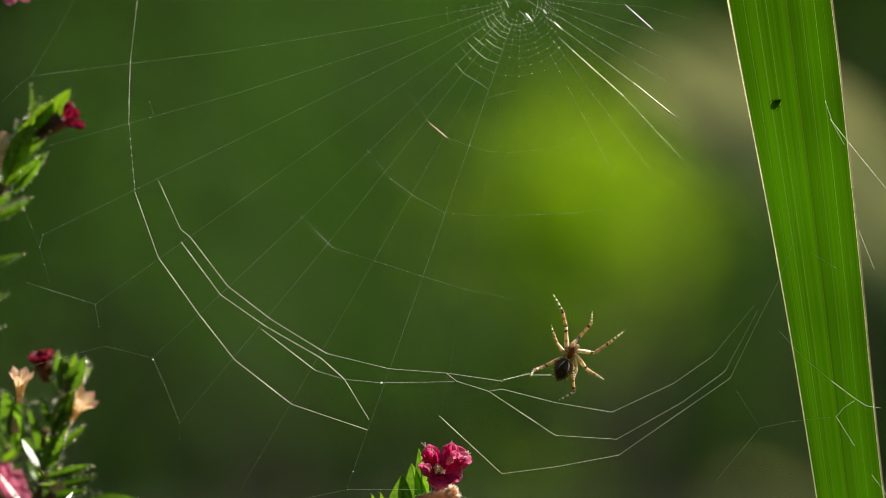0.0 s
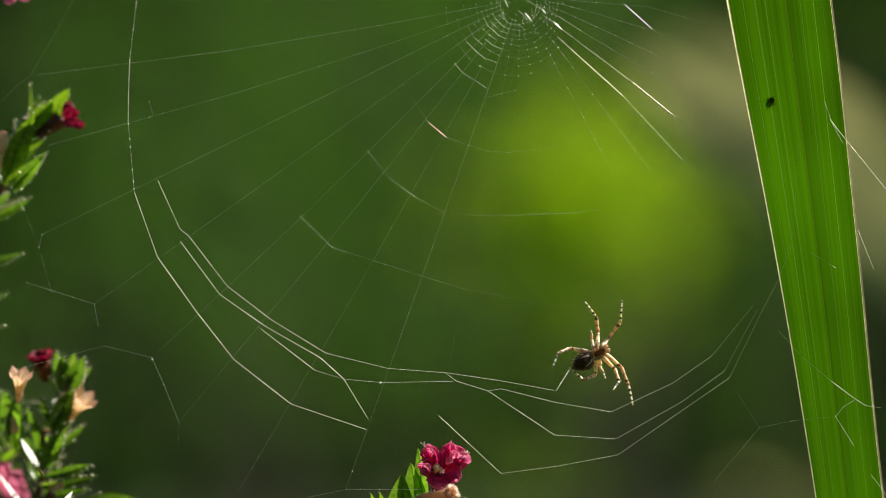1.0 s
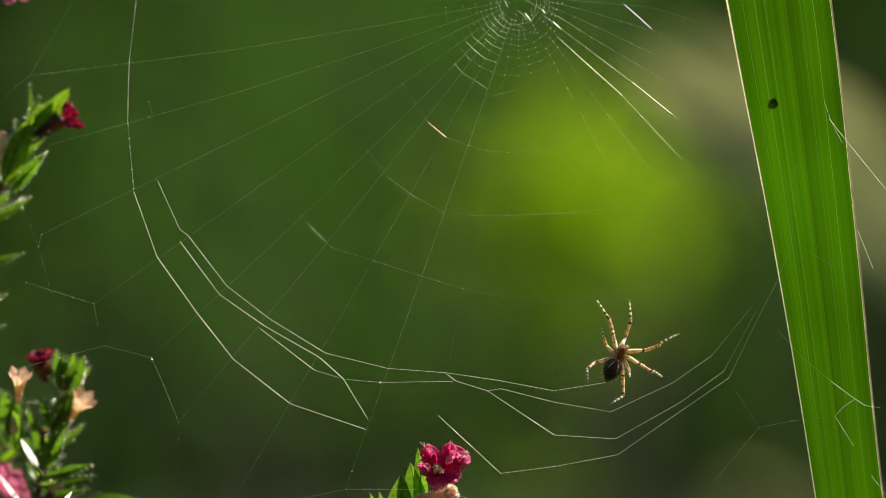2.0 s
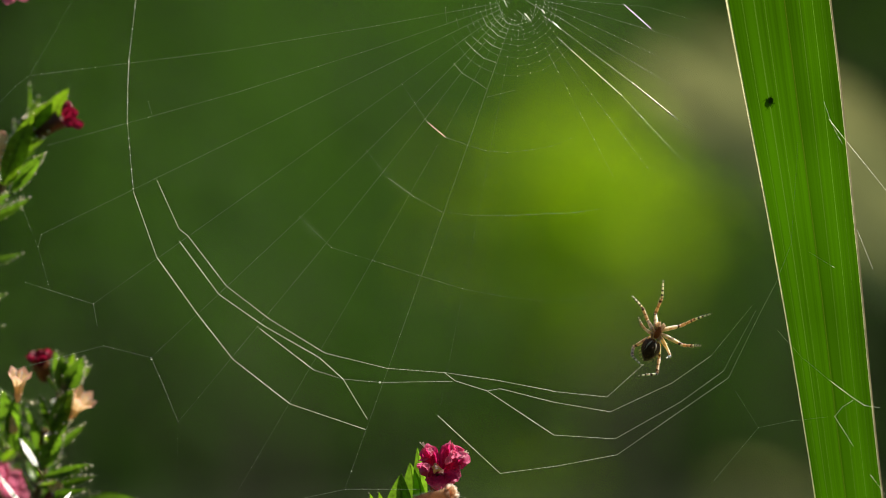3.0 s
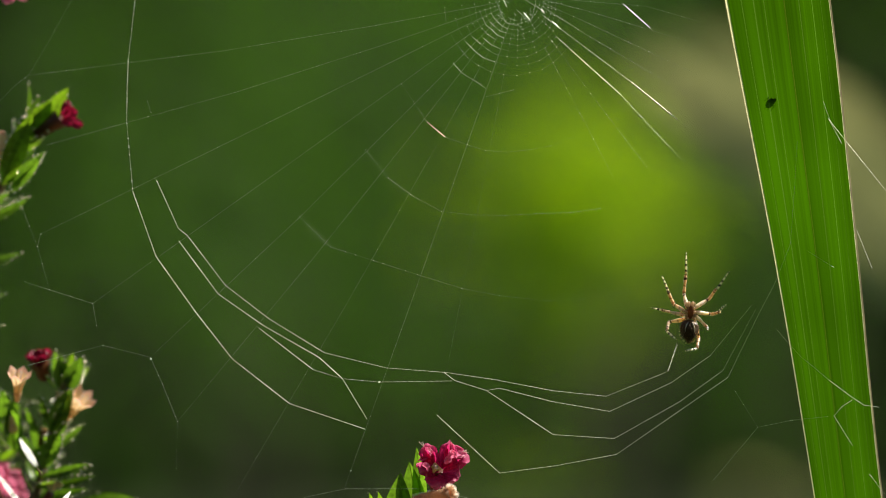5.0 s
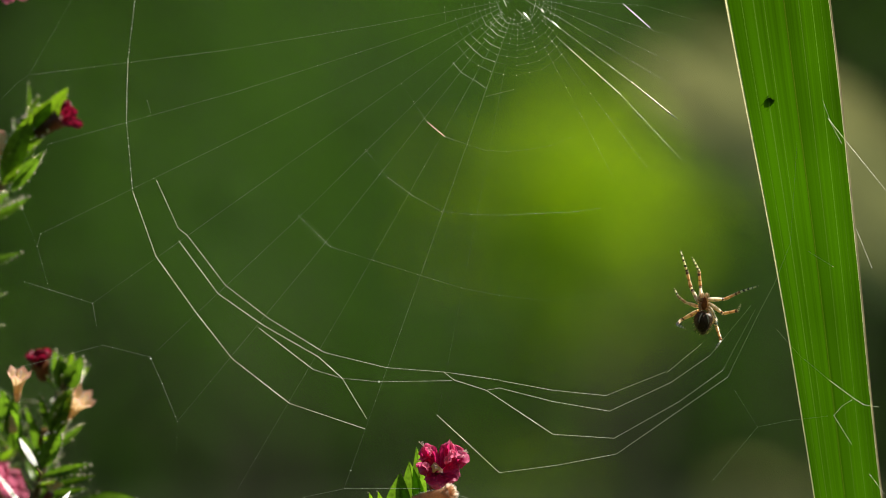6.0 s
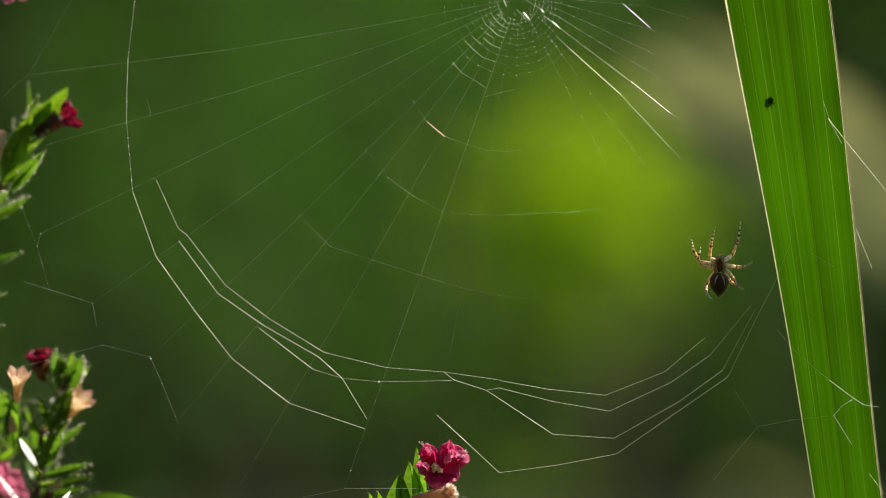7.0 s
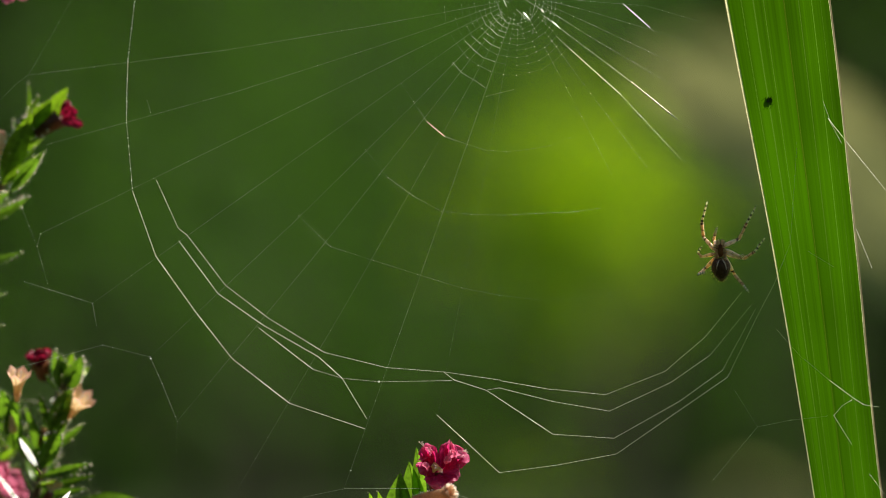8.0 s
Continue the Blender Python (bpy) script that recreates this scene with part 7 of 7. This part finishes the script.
    walk(LEG_R3_TIBIA, [
        (0.0, at(3.11, -0.00, 0.00, -48.7, 32.7, -114.0)), (0.2, at(3.11, 0.00, 0.00, -42.0, 25.6, -118.8)),
        (0.5, at(3.11, 0.00, -0.00, -80.7, 45.4, -127.6)), (0.600, at(3.11, 0.00, 0.00, -29.5, 24.3, -101.6)),
        (0.7, at(3.11, 0.00, 0.00, 6.7, -5.5, -100.5)), (1.0, at(3.11, 0.00, 0.00, 2.1, -1.4, -112.1)),
        (1.2, at(3.11, 0.00, 0.00, -14.2, 13.9, -91.4)), (1.5, at(3.11, 0.00, 0.00, -64.3, 47.1, -110.6)),
        (1.7, at(3.11, 0.00, 0.00, -59.2, 37.8, -117.8)), (2.8, at(3.11, 0.00, 0.00, -10.2, 7.3, -109.0)),
        (3.0, at(3.11, -0.00, 0.00, -17.6, 19.0, -85.6)), (3.2, at(3.11, 0.00, -0.00, -42.3, 36.2, -99.8)),
        (3.5, at(3.11, -0.00, 0.00, -58.1, 43.1, -109.2)), (3.7, at(3.11, 0.00, 0.00, -71.7, 41.7, -124.5)),
        (4.0, at(3.11, 0.00, -0.00, -56.5, 29.3, -128.1)), (4.2, at(3.11, 0.00, -0.00, -21.9, 9.9, -131.5)),
        (4.5, at(3.11, 0.00, -0.00, -9.6, 5.9, -116.6)), (4.7, at(3.11, 0.00, -0.00, -23.1, 17.5, -106.1)),
        (5.8, at(3.11, 0.00, -0.00, -34.1, 22.4, -114.2)), (6.0, at(3.11, 0.00, 0.00, -44.9, 30.0, -114.1)),
        (6.2, at(3.11, -0.00, -0.00, -25.2, 12.0, -129.7)), (6.5, at(3.11, 0.00, 0.00, -8.0, 4.2, -124.6)),
        (6.7, at(3.11, 0.00, 0.00, -15.2, 9.3, -117.5)), (7.0, at(3.11, 0.00, 0.00, -41.2, 33.0, -103.5)),
        (7.2, at(3.11, -0.00, -0.00, -29.0, 19.0, -114.3)), (7.5, at(3.11, -0.00, 0.00, -32.5, 16.3, -127.8)),
        (7.7, at(3.11, 0.00, 0.00, -47.3, 23.8, -128.6)), (7.867, at(3.11, 0.00, 0.00, -15.8, 9.8, -116.6)),
        (8.0, at(3.11, 0.00, 0.00, 12.2, -8.0, -113.5)),
    ])
    walk(LEG_R3_TARSUS, [
        (0.0, at(2.47, -1.44, -1.02, -51.7, 25.8, -120.2)), (0.2, at(2.29, -1.48, -0.81, -49.5, 30.9, -134.5)),
        (0.5, at(2.31, -1.05, -1.34, -82.3, 38.4, -130.0)), (0.600, at(2.54, -1.45, -0.58, -31.9, 23.3, -105.8)),
        (0.7, at(2.77, -1.84, 0.18, 6.7, -1.9, -101.4)), (1.0, at(2.41, -1.74, 0.05, 1.9, 3.5, -119.9)),
        (1.100, at(2.74, -1.78, -0.20, -17.4, 26.7, -130.2)), (1.2, at(3.06, -1.82, -0.45, -47.5, 43.8, -153.2)),
        (1.5, at(2.66, -1.20, -1.38, -68.1, 24.0, -116.8)), (1.7, at(2.42, -1.31, -1.15, -60.0, 23.4, -119.2)),
        (2.8, at(2.50, -1.76, -0.24, -11.4, 7.7, -118.4)), (3.0, at(3.25, -1.77, -0.61, -37.6, 34.4, -128.1)),
        (3.2, at(2.85, -1.49, -1.11, -61.6, 34.6, -132.4)), (3.5, at(2.66, -1.29, -1.28, -85.7, 40.1, -149.8)),
        (3.7, at(2.32, -1.16, -1.25, -86.4, 33.1, -148.4)), (4.0, at(2.10, -1.29, -0.92, -67.5, 34.3, -148.7)),
        (4.2, at(1.88, -1.38, -0.32, -35.7, 20.1, 178.5)), (4.333, at(2.08, -1.52, -0.26, -20.3, 14.3, -150.8)),
        (4.5, at(2.27, -1.67, -0.19, -10.1, 2.1, -123.2)), (4.7, at(2.62, -1.72, -0.57, -31.5, 19.7, -131.7)),
        (5.8, at(2.40, -1.58, -0.72, -41.8, 30.4, -131.5)), (6.0, at(2.45, -1.49, -0.94, -43.6, 24.7, -111.2)),
        (6.2, at(1.94, -1.41, -0.39, -27.0, -1.5, -150.1)), (6.5, at(2.05, -1.54, -0.14, -9.1, 7.0, -135.3)),
        (6.7, at(2.26, -1.64, -0.30, -15.8, 9.1, -121.3)), (7.0, at(2.74, -1.53, -1.02, -53.3, 22.2, -129.1)),
        (7.2, at(2.38, -1.62, -0.61, -32.2, 20.0, -123.8)), (7.5, at(2.01, -1.42, -0.53, -41.1, 33.2, -147.9)),
        (7.7, at(2.04, -1.34, -0.76, -61.5, 28.7, -160.1)), (7.867, at(2.21, -1.52, -0.25, -19.5, 17.4, -133.9)),
        (8.0, at(2.37, -1.71, 0.26, 13.2, -6.1, -121.4)),
    ])
    walk(LEG_R4, [
        (0.0, at(0.87, 0.32, 0.95, 36.7, 24.1, 72.1)), (0.2, at(0.87, 0.32, 0.95, 23.1, 18.7, 51.9)),
        (0.5, at(0.87, 0.32, 0.95, 35.8, 17.7, 75.9)), (0.7, at(0.87, 0.32, 0.96, 44.2, 42.9, 70.8)),
        (1.0, at(0.87, 0.32, 0.97, 23.3, 18.9, 52.2)), (1.2, at(0.87, 0.32, 0.96, 46.3, 51.0, 69.1)),
        (1.5, at(0.88, 0.32, 0.96, 35.5, 22.2, 71.7)), (1.7, at(0.88, 0.32, 0.96, 33.3, 26.2, 65.2)),
        (2.8, at(0.88, 0.32, 0.96, 36.4, 47.5, 57.8)), (3.0, at(0.88, 0.32, 0.96, 37.2, 41.9, 61.7)),
        (3.2, at(0.88, 0.32, 0.96, 26.7, 31.4, 51.2)), (3.5, at(0.88, 0.32, 0.96, 26.5, 31.2, 51.0)),
        (3.7, at(0.88, 0.32, 0.95, 27.6, 30.5, 53.2)), (4.0, at(0.88, 0.32, 0.95, 23.9, 12.3, 58.1)),
        (4.2, at(0.88, 0.32, 0.95, 36.0, 30.1, 66.9)), (4.5, at(0.88, 0.32, 0.96, 24.6, 16.4, 56.4)),
        (4.7, at(0.88, 0.32, 0.96, 49.1, 58.7, 68.5)), (5.8, at(0.88, 0.32, 0.95, 27.5, 13.6, 64.4)),
        (6.0, at(0.88, 0.32, 0.95, 32.5, 39.8, 56.0)), (6.2, at(0.88, 0.32, 0.96, 34.8, 52.1, 53.6)),
        (6.5, at(0.88, 0.32, 0.96, 37.7, 40.8, 63.1)), (6.7, at(0.88, 0.32, 0.96, 55.4, 50.4, 80.5)),
        (7.0, at(0.88, 0.32, 0.96, 32.1, 23.9, 64.8)), (7.2, at(0.88, 0.32, 0.96, 26.1, 34.5, 48.7)),
        (7.5, at(0.89, 0.32, 0.95, 27.7, 27.2, 55.1)), (7.7, at(0.88, 0.32, 0.95, 33.0, 39.5, 56.9)),
        (8.0, at(0.88, 0.32, 0.96, 30.6, 50.1, 48.7)),
    ])
    walk(LEG_R4_TIBIA, [
        (0.0, at(4.44, 0.00, -0.00, -11.8, 18.4, -64.8)), (0.2, at(4.44, 0.00, 0.00, -40.0, 32.0, -103.6)),
        (0.5, at(4.44, 0.00, 0.00, -25.6, 24.7, -92.1)), (0.7, at(4.44, -0.00, 0.00, -7.4, 16.7, -47.3)),
        (0.867, at(4.44, -0.00, 0.00, -30.0, 35.9, -79.1)), (1.0, at(4.44, -0.00, -0.00, -64.8, 38.6, -122.2)),
        (1.2, at(4.44, -0.00, 0.00, -30.3, 48.4, -62.2)), (1.5, at(4.44, 0.00, 0.00, -9.4, 14.4, -66.5)),
        (1.7, at(4.44, 0.00, 0.00, -7.5, 13.1, -59.5)), (2.8, at(4.44, -0.00, 0.00, -40.5, 37.8, -94.4)),
        (3.0, at(4.44, 0.00, 0.00, -20.7, 24.8, -79.5)), (3.2, at(4.44, 0.00, -0.00, -9.9, 9.1, -94.7)),
        (3.5, at(4.44, 0.00, -0.00, -9.2, 10.7, -81.6)), (3.7, at(4.44, 0.00, -0.00, -10.0, 11.2, -83.6)),
        (4.0, at(4.44, 0.00, -0.00, -56.9, 38.5, -114.4)), (4.2, at(4.44, -0.00, -0.00, -25.9, 20.2, -104.5)),
        (4.5, at(4.44, 0.00, -0.00, -68.5, 42.5, -120.5)), (4.7, at(4.44, 0.00, 0.00, -34.8, 32.9, -93.5)),
        (5.8, at(4.44, 0.00, -0.00, -46.7, 33.6, -110.1)), (6.0, at(4.44, 0.00, 0.00, -21.1, 23.6, -83.4)),
        (6.2, at(4.44, 0.00, 0.00, -7.4, 9.2, -77.4)), (6.5, at(4.44, 0.00, -0.00, -44.4, 41.2, -94.8)),
        (6.7, at(4.44, -0.00, -0.00, -25.9, 24.0, -94.4)), (7.0, at(4.44, 0.00, -0.00, -5.0, 2.7, -123.4)),
        (7.2, at(4.44, -0.00, 0.00, -9.4, 9.0, -92.4)), (7.5, at(4.44, 0.00, -0.00, -24.0, 17.4, -108.6)),
        (7.7, at(4.44, 0.00, 0.00, -21.5, 18.0, -100.5)), (8.0, at(4.44, 0.00, -0.00, -6.1, 7.3, -79.6)),
    ])
    walk(LEG_R4_TARSUS, [
        (0.0, at(5.95, -3.21, -1.18, -67.4, 70.1, -133.2)), (0.2, at(3.70, -3.08, -1.98, -113.9, 66.0, 169.1)),
        (0.5, at(4.32, -3.39, -1.56, -177.8, 82.6, 113.6)), (0.600, at(5.59, -3.01, -1.32, 6.8, 70.7, -46.4)),
        (0.7, at(6.87, -2.63, -1.08, -3.6, 44.6, -40.1)), (0.867, at(4.88, -2.55, -1.70, -63.7, 80.9, -121.6)),
        (1.0, at(2.89, -2.47, -2.33, -140.4, 47.2, 140.6)), (1.100, at(4.25, -2.33, -2.56, -165.8, 65.4, 140.4)),
        (1.2, at(5.60, -2.19, -2.80, 126.2, 78.8, 96.0)), (1.333, at(5.75, -2.75, -1.86, -51.0, 75.2, -103.7)),
        (1.5, at(5.89, -3.32, -0.93, -36.6, 49.8, -113.3)), (1.7, at(6.29, -3.14, -0.85, -39.1, 50.4, -113.5)),
        (2.8, at(4.21, -2.95, -2.29, -96.1, 72.5, -157.4)), (3.0, at(5.06, -3.34, -1.57, -148.3, 82.3, 149.1)),
        (3.100, at(4.60, -3.51, -1.08, -43.9, 57.8, -129.7)), (3.2, at(4.14, -3.68, -0.59, -23.0, 26.2, -136.0)),
        (3.5, at(4.98, -3.63, -0.69, -22.4, 34.4, -114.5)), (3.7, at(4.85, -3.64, -0.73, -24.7, 39.2, -116.3)),
        (3.867, at(4.04, -3.15, -1.53, -76.3, 64.0, -160.9)), (4.0, at(3.24, -2.66, -2.33, -146.3, 49.3, 135.9)),
        (4.2, at(3.56, -3.40, -1.29, -46.0, 56.8, -134.7)), (4.5, at(3.04, -2.37, -2.53, -95.3, 20.6, -168.5)),
        (4.7, at(4.25, -3.13, -2.03, -61.3, 53.9, -130.7)), (5.8, at(3.37, -2.93, -2.07, -88.5, 29.8, 177.8)),
        (6.0, at(4.84, -3.40, -1.50, -41.6, 41.8, -119.9)), (6.2, at(5.24, -3.60, -0.60, -2.3, 22.7, -59.1)),
        (6.333, at(4.72, -3.20, -1.53, -34.7, 44.3, -97.1)), (6.5, at(4.21, -2.80, -2.46, -80.9, 39.8, -148.6)),
        (6.7, at(4.18, -3.40, -1.52, -41.7, 39.6, -123.6)), (7.0, at(2.39, -3.12, -0.18, -5.6, 4.5, -132.8)),
        (7.2, at(4.29, -3.69, -0.59, -11.7, 3.2, -113.8)), (7.5, at(3.30, -3.38, -1.12, -38.0, 25.7, -145.6)),
        (7.7, at(3.79, -3.50, -1.15, -37.1, 26.9, -139.7)), (8.0, at(5.11, -3.65, -0.48, -8.5, 10.8, -94.7)),
    ])
    walk(insect, [
        (0.0, here(63.49, 6.0, 28.34, 0, -10, 0)),
        (0.5, here(63.11, 6.0, 28.44, 0, 25, 0)),
        (1.0, here(62.56, 6.0, 28.50, 0, 160, 0)),
        (1.5, here(63.24, 6.0, 28.38, 0, 40, 0)),
        (3.0, here(62.51, 6.0, 28.49, 0, 150, 0)),
        (3.5, here(62.09, 6.0, 28.59, 0, 170, 0)),
        (4.0, here(62.64, 6.0, 28.36, 0, 10, 0)),
        (4.5, here(63.01, 6.0, 28.34, 0, 0, 0)),
        (6.0, here(62.44, 6.0, 28.36, 0, 30, 0)),
        (6.5, here(62.44, 6.0, 28.47, 0, 180, 0)),
        (7.0, here(62.66, 6.0, 28.36, 0, 150, 0)),
        (7.5, here(62.45, 6.0, 28.36, 0, 175, 0)),
        (8.0, here(62.45, 6.0, 28.35, 0, 165, 0)),
    ])
    walk(GUIDE_A, [
        (0.0, here(10.76, 0.00, -9.00, 0, 13.0, 0)), (1.5, here(10.76, 0.00, -8.90, 0, 10.0, 0)), (2.8, here(10.76, 0.00, -8.84, 0, 6.6, 0)), (8.0, here(10.76, 0.00, -8.84, 0, 6.6, 0)),
    ])
    walk(GUIDE_B, [
        (0.0, here(18.80, 0.00, -10.87, 0, 6.0, 0)), (1.5, here(18.90, 0.00, -10.34, 0, 3.0, 0)), (2.8, here(19.00, 0.00, -9.80, 0, -2.0, 0)), (8.0, here(19.00, 0.00, -9.80, 0, -2.0, 0)),
    ])
    walk(GUIDE_C, [
        (0.0, here(26.95, 0.00, -11.73, 0, -8.0, 0)), (1.5, here(27.10, 0.00, -10.77, 0, -10.0, 0)), (2.8, here(27.20, 0.00, -9.51, 0, -10.0, 0)), (8.0, here(27.20, 0.00, -9.51, 0, -10.0, 0)),
    ])
    walk(SILK_A, [
        (0.0, here(10.97, 0.00, -24.62, 1.5, -5.3, 59.5)),
        (0.2, here(10.99, 0.00, -24.63, 2.9, -11.9, 62.4)),
        (0.5, here(10.80, 0.00, -24.63, 1.5, -5.9, 61.5)),
        (0.600, here(10.71, 0.00, -24.70, -3.1, 5.7, 32.9)),
        (0.7, here(10.62, 0.00, -24.76, -12.9, 13.5, 2.6)),
        (1.0, here(10.58, 0.00, -24.78, -9.8, 10.3, 2.6)),
        (1.5, here(10.61, 0.00, -24.79, -9.9, 10.7, 4.7)),
        (8.0, here(10.89, 0.00, -24.93, -8.0, 10.1, 13.1)),
    ])
    walk(SILK_B, [
        (0.0, here(16.19, 0.00, -23.66, -0.4, 1.8, 66.5)),
        (0.2, here(15.67, 0.00, -22.50, -2.4, 11.8, 67.4)),
        (0.5, here(15.70, 0.00, -23.57, -4.1, 16.2, 61.9)),
        (0.7, here(20.85, 0.00, -27.21, 2.1, -22.1, 79.3)),
        (1.0, here(21.12, 0.00, -26.70, 3.3, -21.4, 72.5)),
        (1.2, here(20.71, 0.00, -26.70, 9.9, -22.1, 42.0)),
        (1.5, here(20.72, 0.00, -26.71, 3.9, -9.3, 44.9)),
        (1.7, here(20.74, 0.00, -26.71, 6.7, -12.4, 33.2)),
        (2.8, here(20.52, 0.00, -26.80, 0.0, 5.9, 1.0)),
        (8.0, here(20.38, 0.00, -26.52, 0.0, 5.9, 1.0)),
    ])
    walk(SILK_C, [
        (0.0, here(21.93, 0.00, -23.25, 0.0, 1.7, 90.9)),
        (0.2, here(21.83, 0.00, -24.38, 0.0, 1.8, 90.7)),
        (0.5, here(23.21, 0.00, -24.49, 0.0, 1.7, 91.0)),
        (0.7, here(24.15, 0.00, -21.82, 0.0, 1.4, 91.3)),
        (1.0, here(25.70, 0.00, -21.60, 0.0, 1.0, 91.7)),
        (1.2, here(28.78, 0.00, -22.15, 0.0, 1.4, 91.3)),
        (1.5, here(30.73, 0.00, -22.81, 0.0, 1.7, 90.9)),
        (1.7, here(30.85, 0.00, -23.53, 0.0, 1.7, 90.9)),
        (2.8, here(30.90, 0.00, -27.88, 6.5, -26.7, 62.9)),
        (3.0, here(30.90, 0.00, -27.88, 12.0, -29.4, 46.3)),
        (3.2, here(30.90, 0.00, -27.89, 9.6, -27.2, 51.7)),
        (3.5, here(30.90, 0.00, -27.79, 8.7, -28.9, 57.2)),
        (3.7, here(30.90, 0.00, -27.79, 8.7, -31.7, 60.1)),
        (4.0, here(30.90, 0.00, -27.80, 10.1, -30.0, 53.4)),
        (4.2, here(30.90, 0.00, -27.80, 14.0, -18.3, 15.5)),
        (4.5, here(30.85, 0.00, -27.83, 0.0, -21.8, 1.0)),
        (8.0, here(30.72, 0.00, -27.60, 0.0, -21.4, 1.0)),
    ])
    walk(SILK_D, [
        (0.0, here(21.93, 0.00, -23.25, 0.0, 2.2, 91.1)),
        (0.2, here(21.83, 0.00, -24.38, 0.0, 2.3, 90.9)),
        (0.5, here(23.21, 0.00, -24.49, 0.0, 2.1, 91.2)),
        (0.7, here(24.15, 0.00, -21.82, 0.0, 1.8, 91.7)),
        (1.0, here(25.70, 0.00, -21.60, 0.0, 1.2, 92.1)),
        (1.2, here(28.78, 0.00, -22.15, 0.0, 1.8, 91.6)),
        (1.5, here(30.73, 0.00, -22.81, 0.0, 2.1, 91.2)),
        (1.7, here(30.85, 0.00, -23.53, 0.0, 2.2, 91.1)),
        (2.8, here(36.62, 0.00, -20.51, 0.0, 2.0, 91.4)),
        (3.0, here(38.71, 0.00, -19.57, 0.0, 2.2, 91.0)),
        (3.2, here(39.48, 0.00, -19.66, 0.0, 2.3, 90.9)),
        (3.5, here(39.97, 0.00, -20.18, 0.0, 2.3, 90.8)),
        (3.7, here(40.05, 0.00, -20.51, 0.0, 2.3, 90.7)),
        (4.0, here(42.78, 0.00, -22.10, -0.0, 2.4, 90.0)),
        (4.2, here(41.88, 0.00, -21.31, 0.0, 2.4, 90.5)),
        (4.5, here(42.57, 0.00, -17.25, 0.0, 2.2, 91.1)),
        (4.7, here(44.16, 0.00, -16.15, 0.0, 2.3, 90.7)),
        (5.0, here(42.46, 0.00, -23.16, 4.2, -30.0, 74.3)),
        (5.4, here(42.38, 0.00, -23.18, 9.2, -30.0, 56.4)),
        (5.8, here(42.29, 0.00, -23.10, 16.1, -28.6, 32.0)),
        (6.0, here(42.30, 0.00, -23.43, 18.1, -32.9, 33.3)),
        (6.2, here(42.00, 0.00, -23.35, 0.0, -39.5, 1.0)),
        (8.0, here(41.94, 0.00, -23.22, 0.0, -40.5, 1.0)),
    ])
    walk(SILK_E, [
        (0.0, here(21.93, 0.00, -23.25, 0.0, 2.4, 91.2)),
        (0.2, here(21.83, 0.00, -24.38, 0.0, 2.5, 91.0)),
        (0.5, here(23.21, 0.00, -24.49, 0.0, 2.3, 91.3)),
        (0.7, here(24.15, 0.00, -21.82, 0.0, 1.9, 91.9)),
        (1.0, here(25.70, 0.00, -21.60, 0.0, 1.4, 92.3)),
        (1.2, here(28.78, 0.00, -22.15, 0.0, 2.0, 91.8)),
        (1.5, here(30.73, 0.00, -22.81, 0.0, 2.3, 91.3)),
        (1.7, here(30.85, 0.00, -23.53, 0.0, 2.4, 91.2)),
        (2.8, here(36.62, 0.00, -20.51, 0.0, 2.2, 91.5)),
        (3.0, here(38.71, 0.00, -19.57, 0.0, 2.4, 91.1)),
        (3.2, here(39.48, 0.00, -19.66, 0.0, 2.5, 91.0)),
        (3.5, here(39.97, 0.00, -20.18, 0.0, 2.5, 90.8)),
        (3.7, here(40.05, 0.00, -20.51, 0.0, 2.5, 90.8)),
        (4.0, here(42.78, 0.00, -22.10, -0.0, 2.7, 90.0)),
        (4.2, here(41.88, 0.00, -21.31, 0.0, 2.6, 90.6)),
        (4.5, here(42.57, 0.00, -17.25, 0.0, 2.4, 91.1)),
        (4.7, here(44.16, 0.00, -16.15, 0.0, 2.6, 90.7)),
        (5.8, here(49.55, 0.00, -16.12, -0.0, 2.7, 89.8)),
        (6.0, here(49.12, 0.00, -14.59, 0.0, 2.7, 90.1)),
        (6.2, here(48.73, 0.00, -12.01, 0.0, 2.6, 90.8)),
        (6.5, here(50.10, 0.00, -9.60, 0.0, 2.6, 90.6)),
        (6.7, here(50.90, 0.00, -8.28, 0.0, 2.6, 90.5)),
        (7.0, here(52.16, 0.00, -7.41, 0.0, 2.7, 90.1)),
        (7.2, here(52.56, 0.00, -7.46, 0.0, 2.7, 90.0)),
        (7.5, here(55.04, 0.00, -8.29, -0.0, 2.6, 89.6)),
        (7.7, here(51.04, 0.00, -15.98, 13.6, -40.6, 54.4)),
        (8.0, here(49.48, 0.00, -16.80, 0.0, -50.7, 1.0)),
    ])


motions()
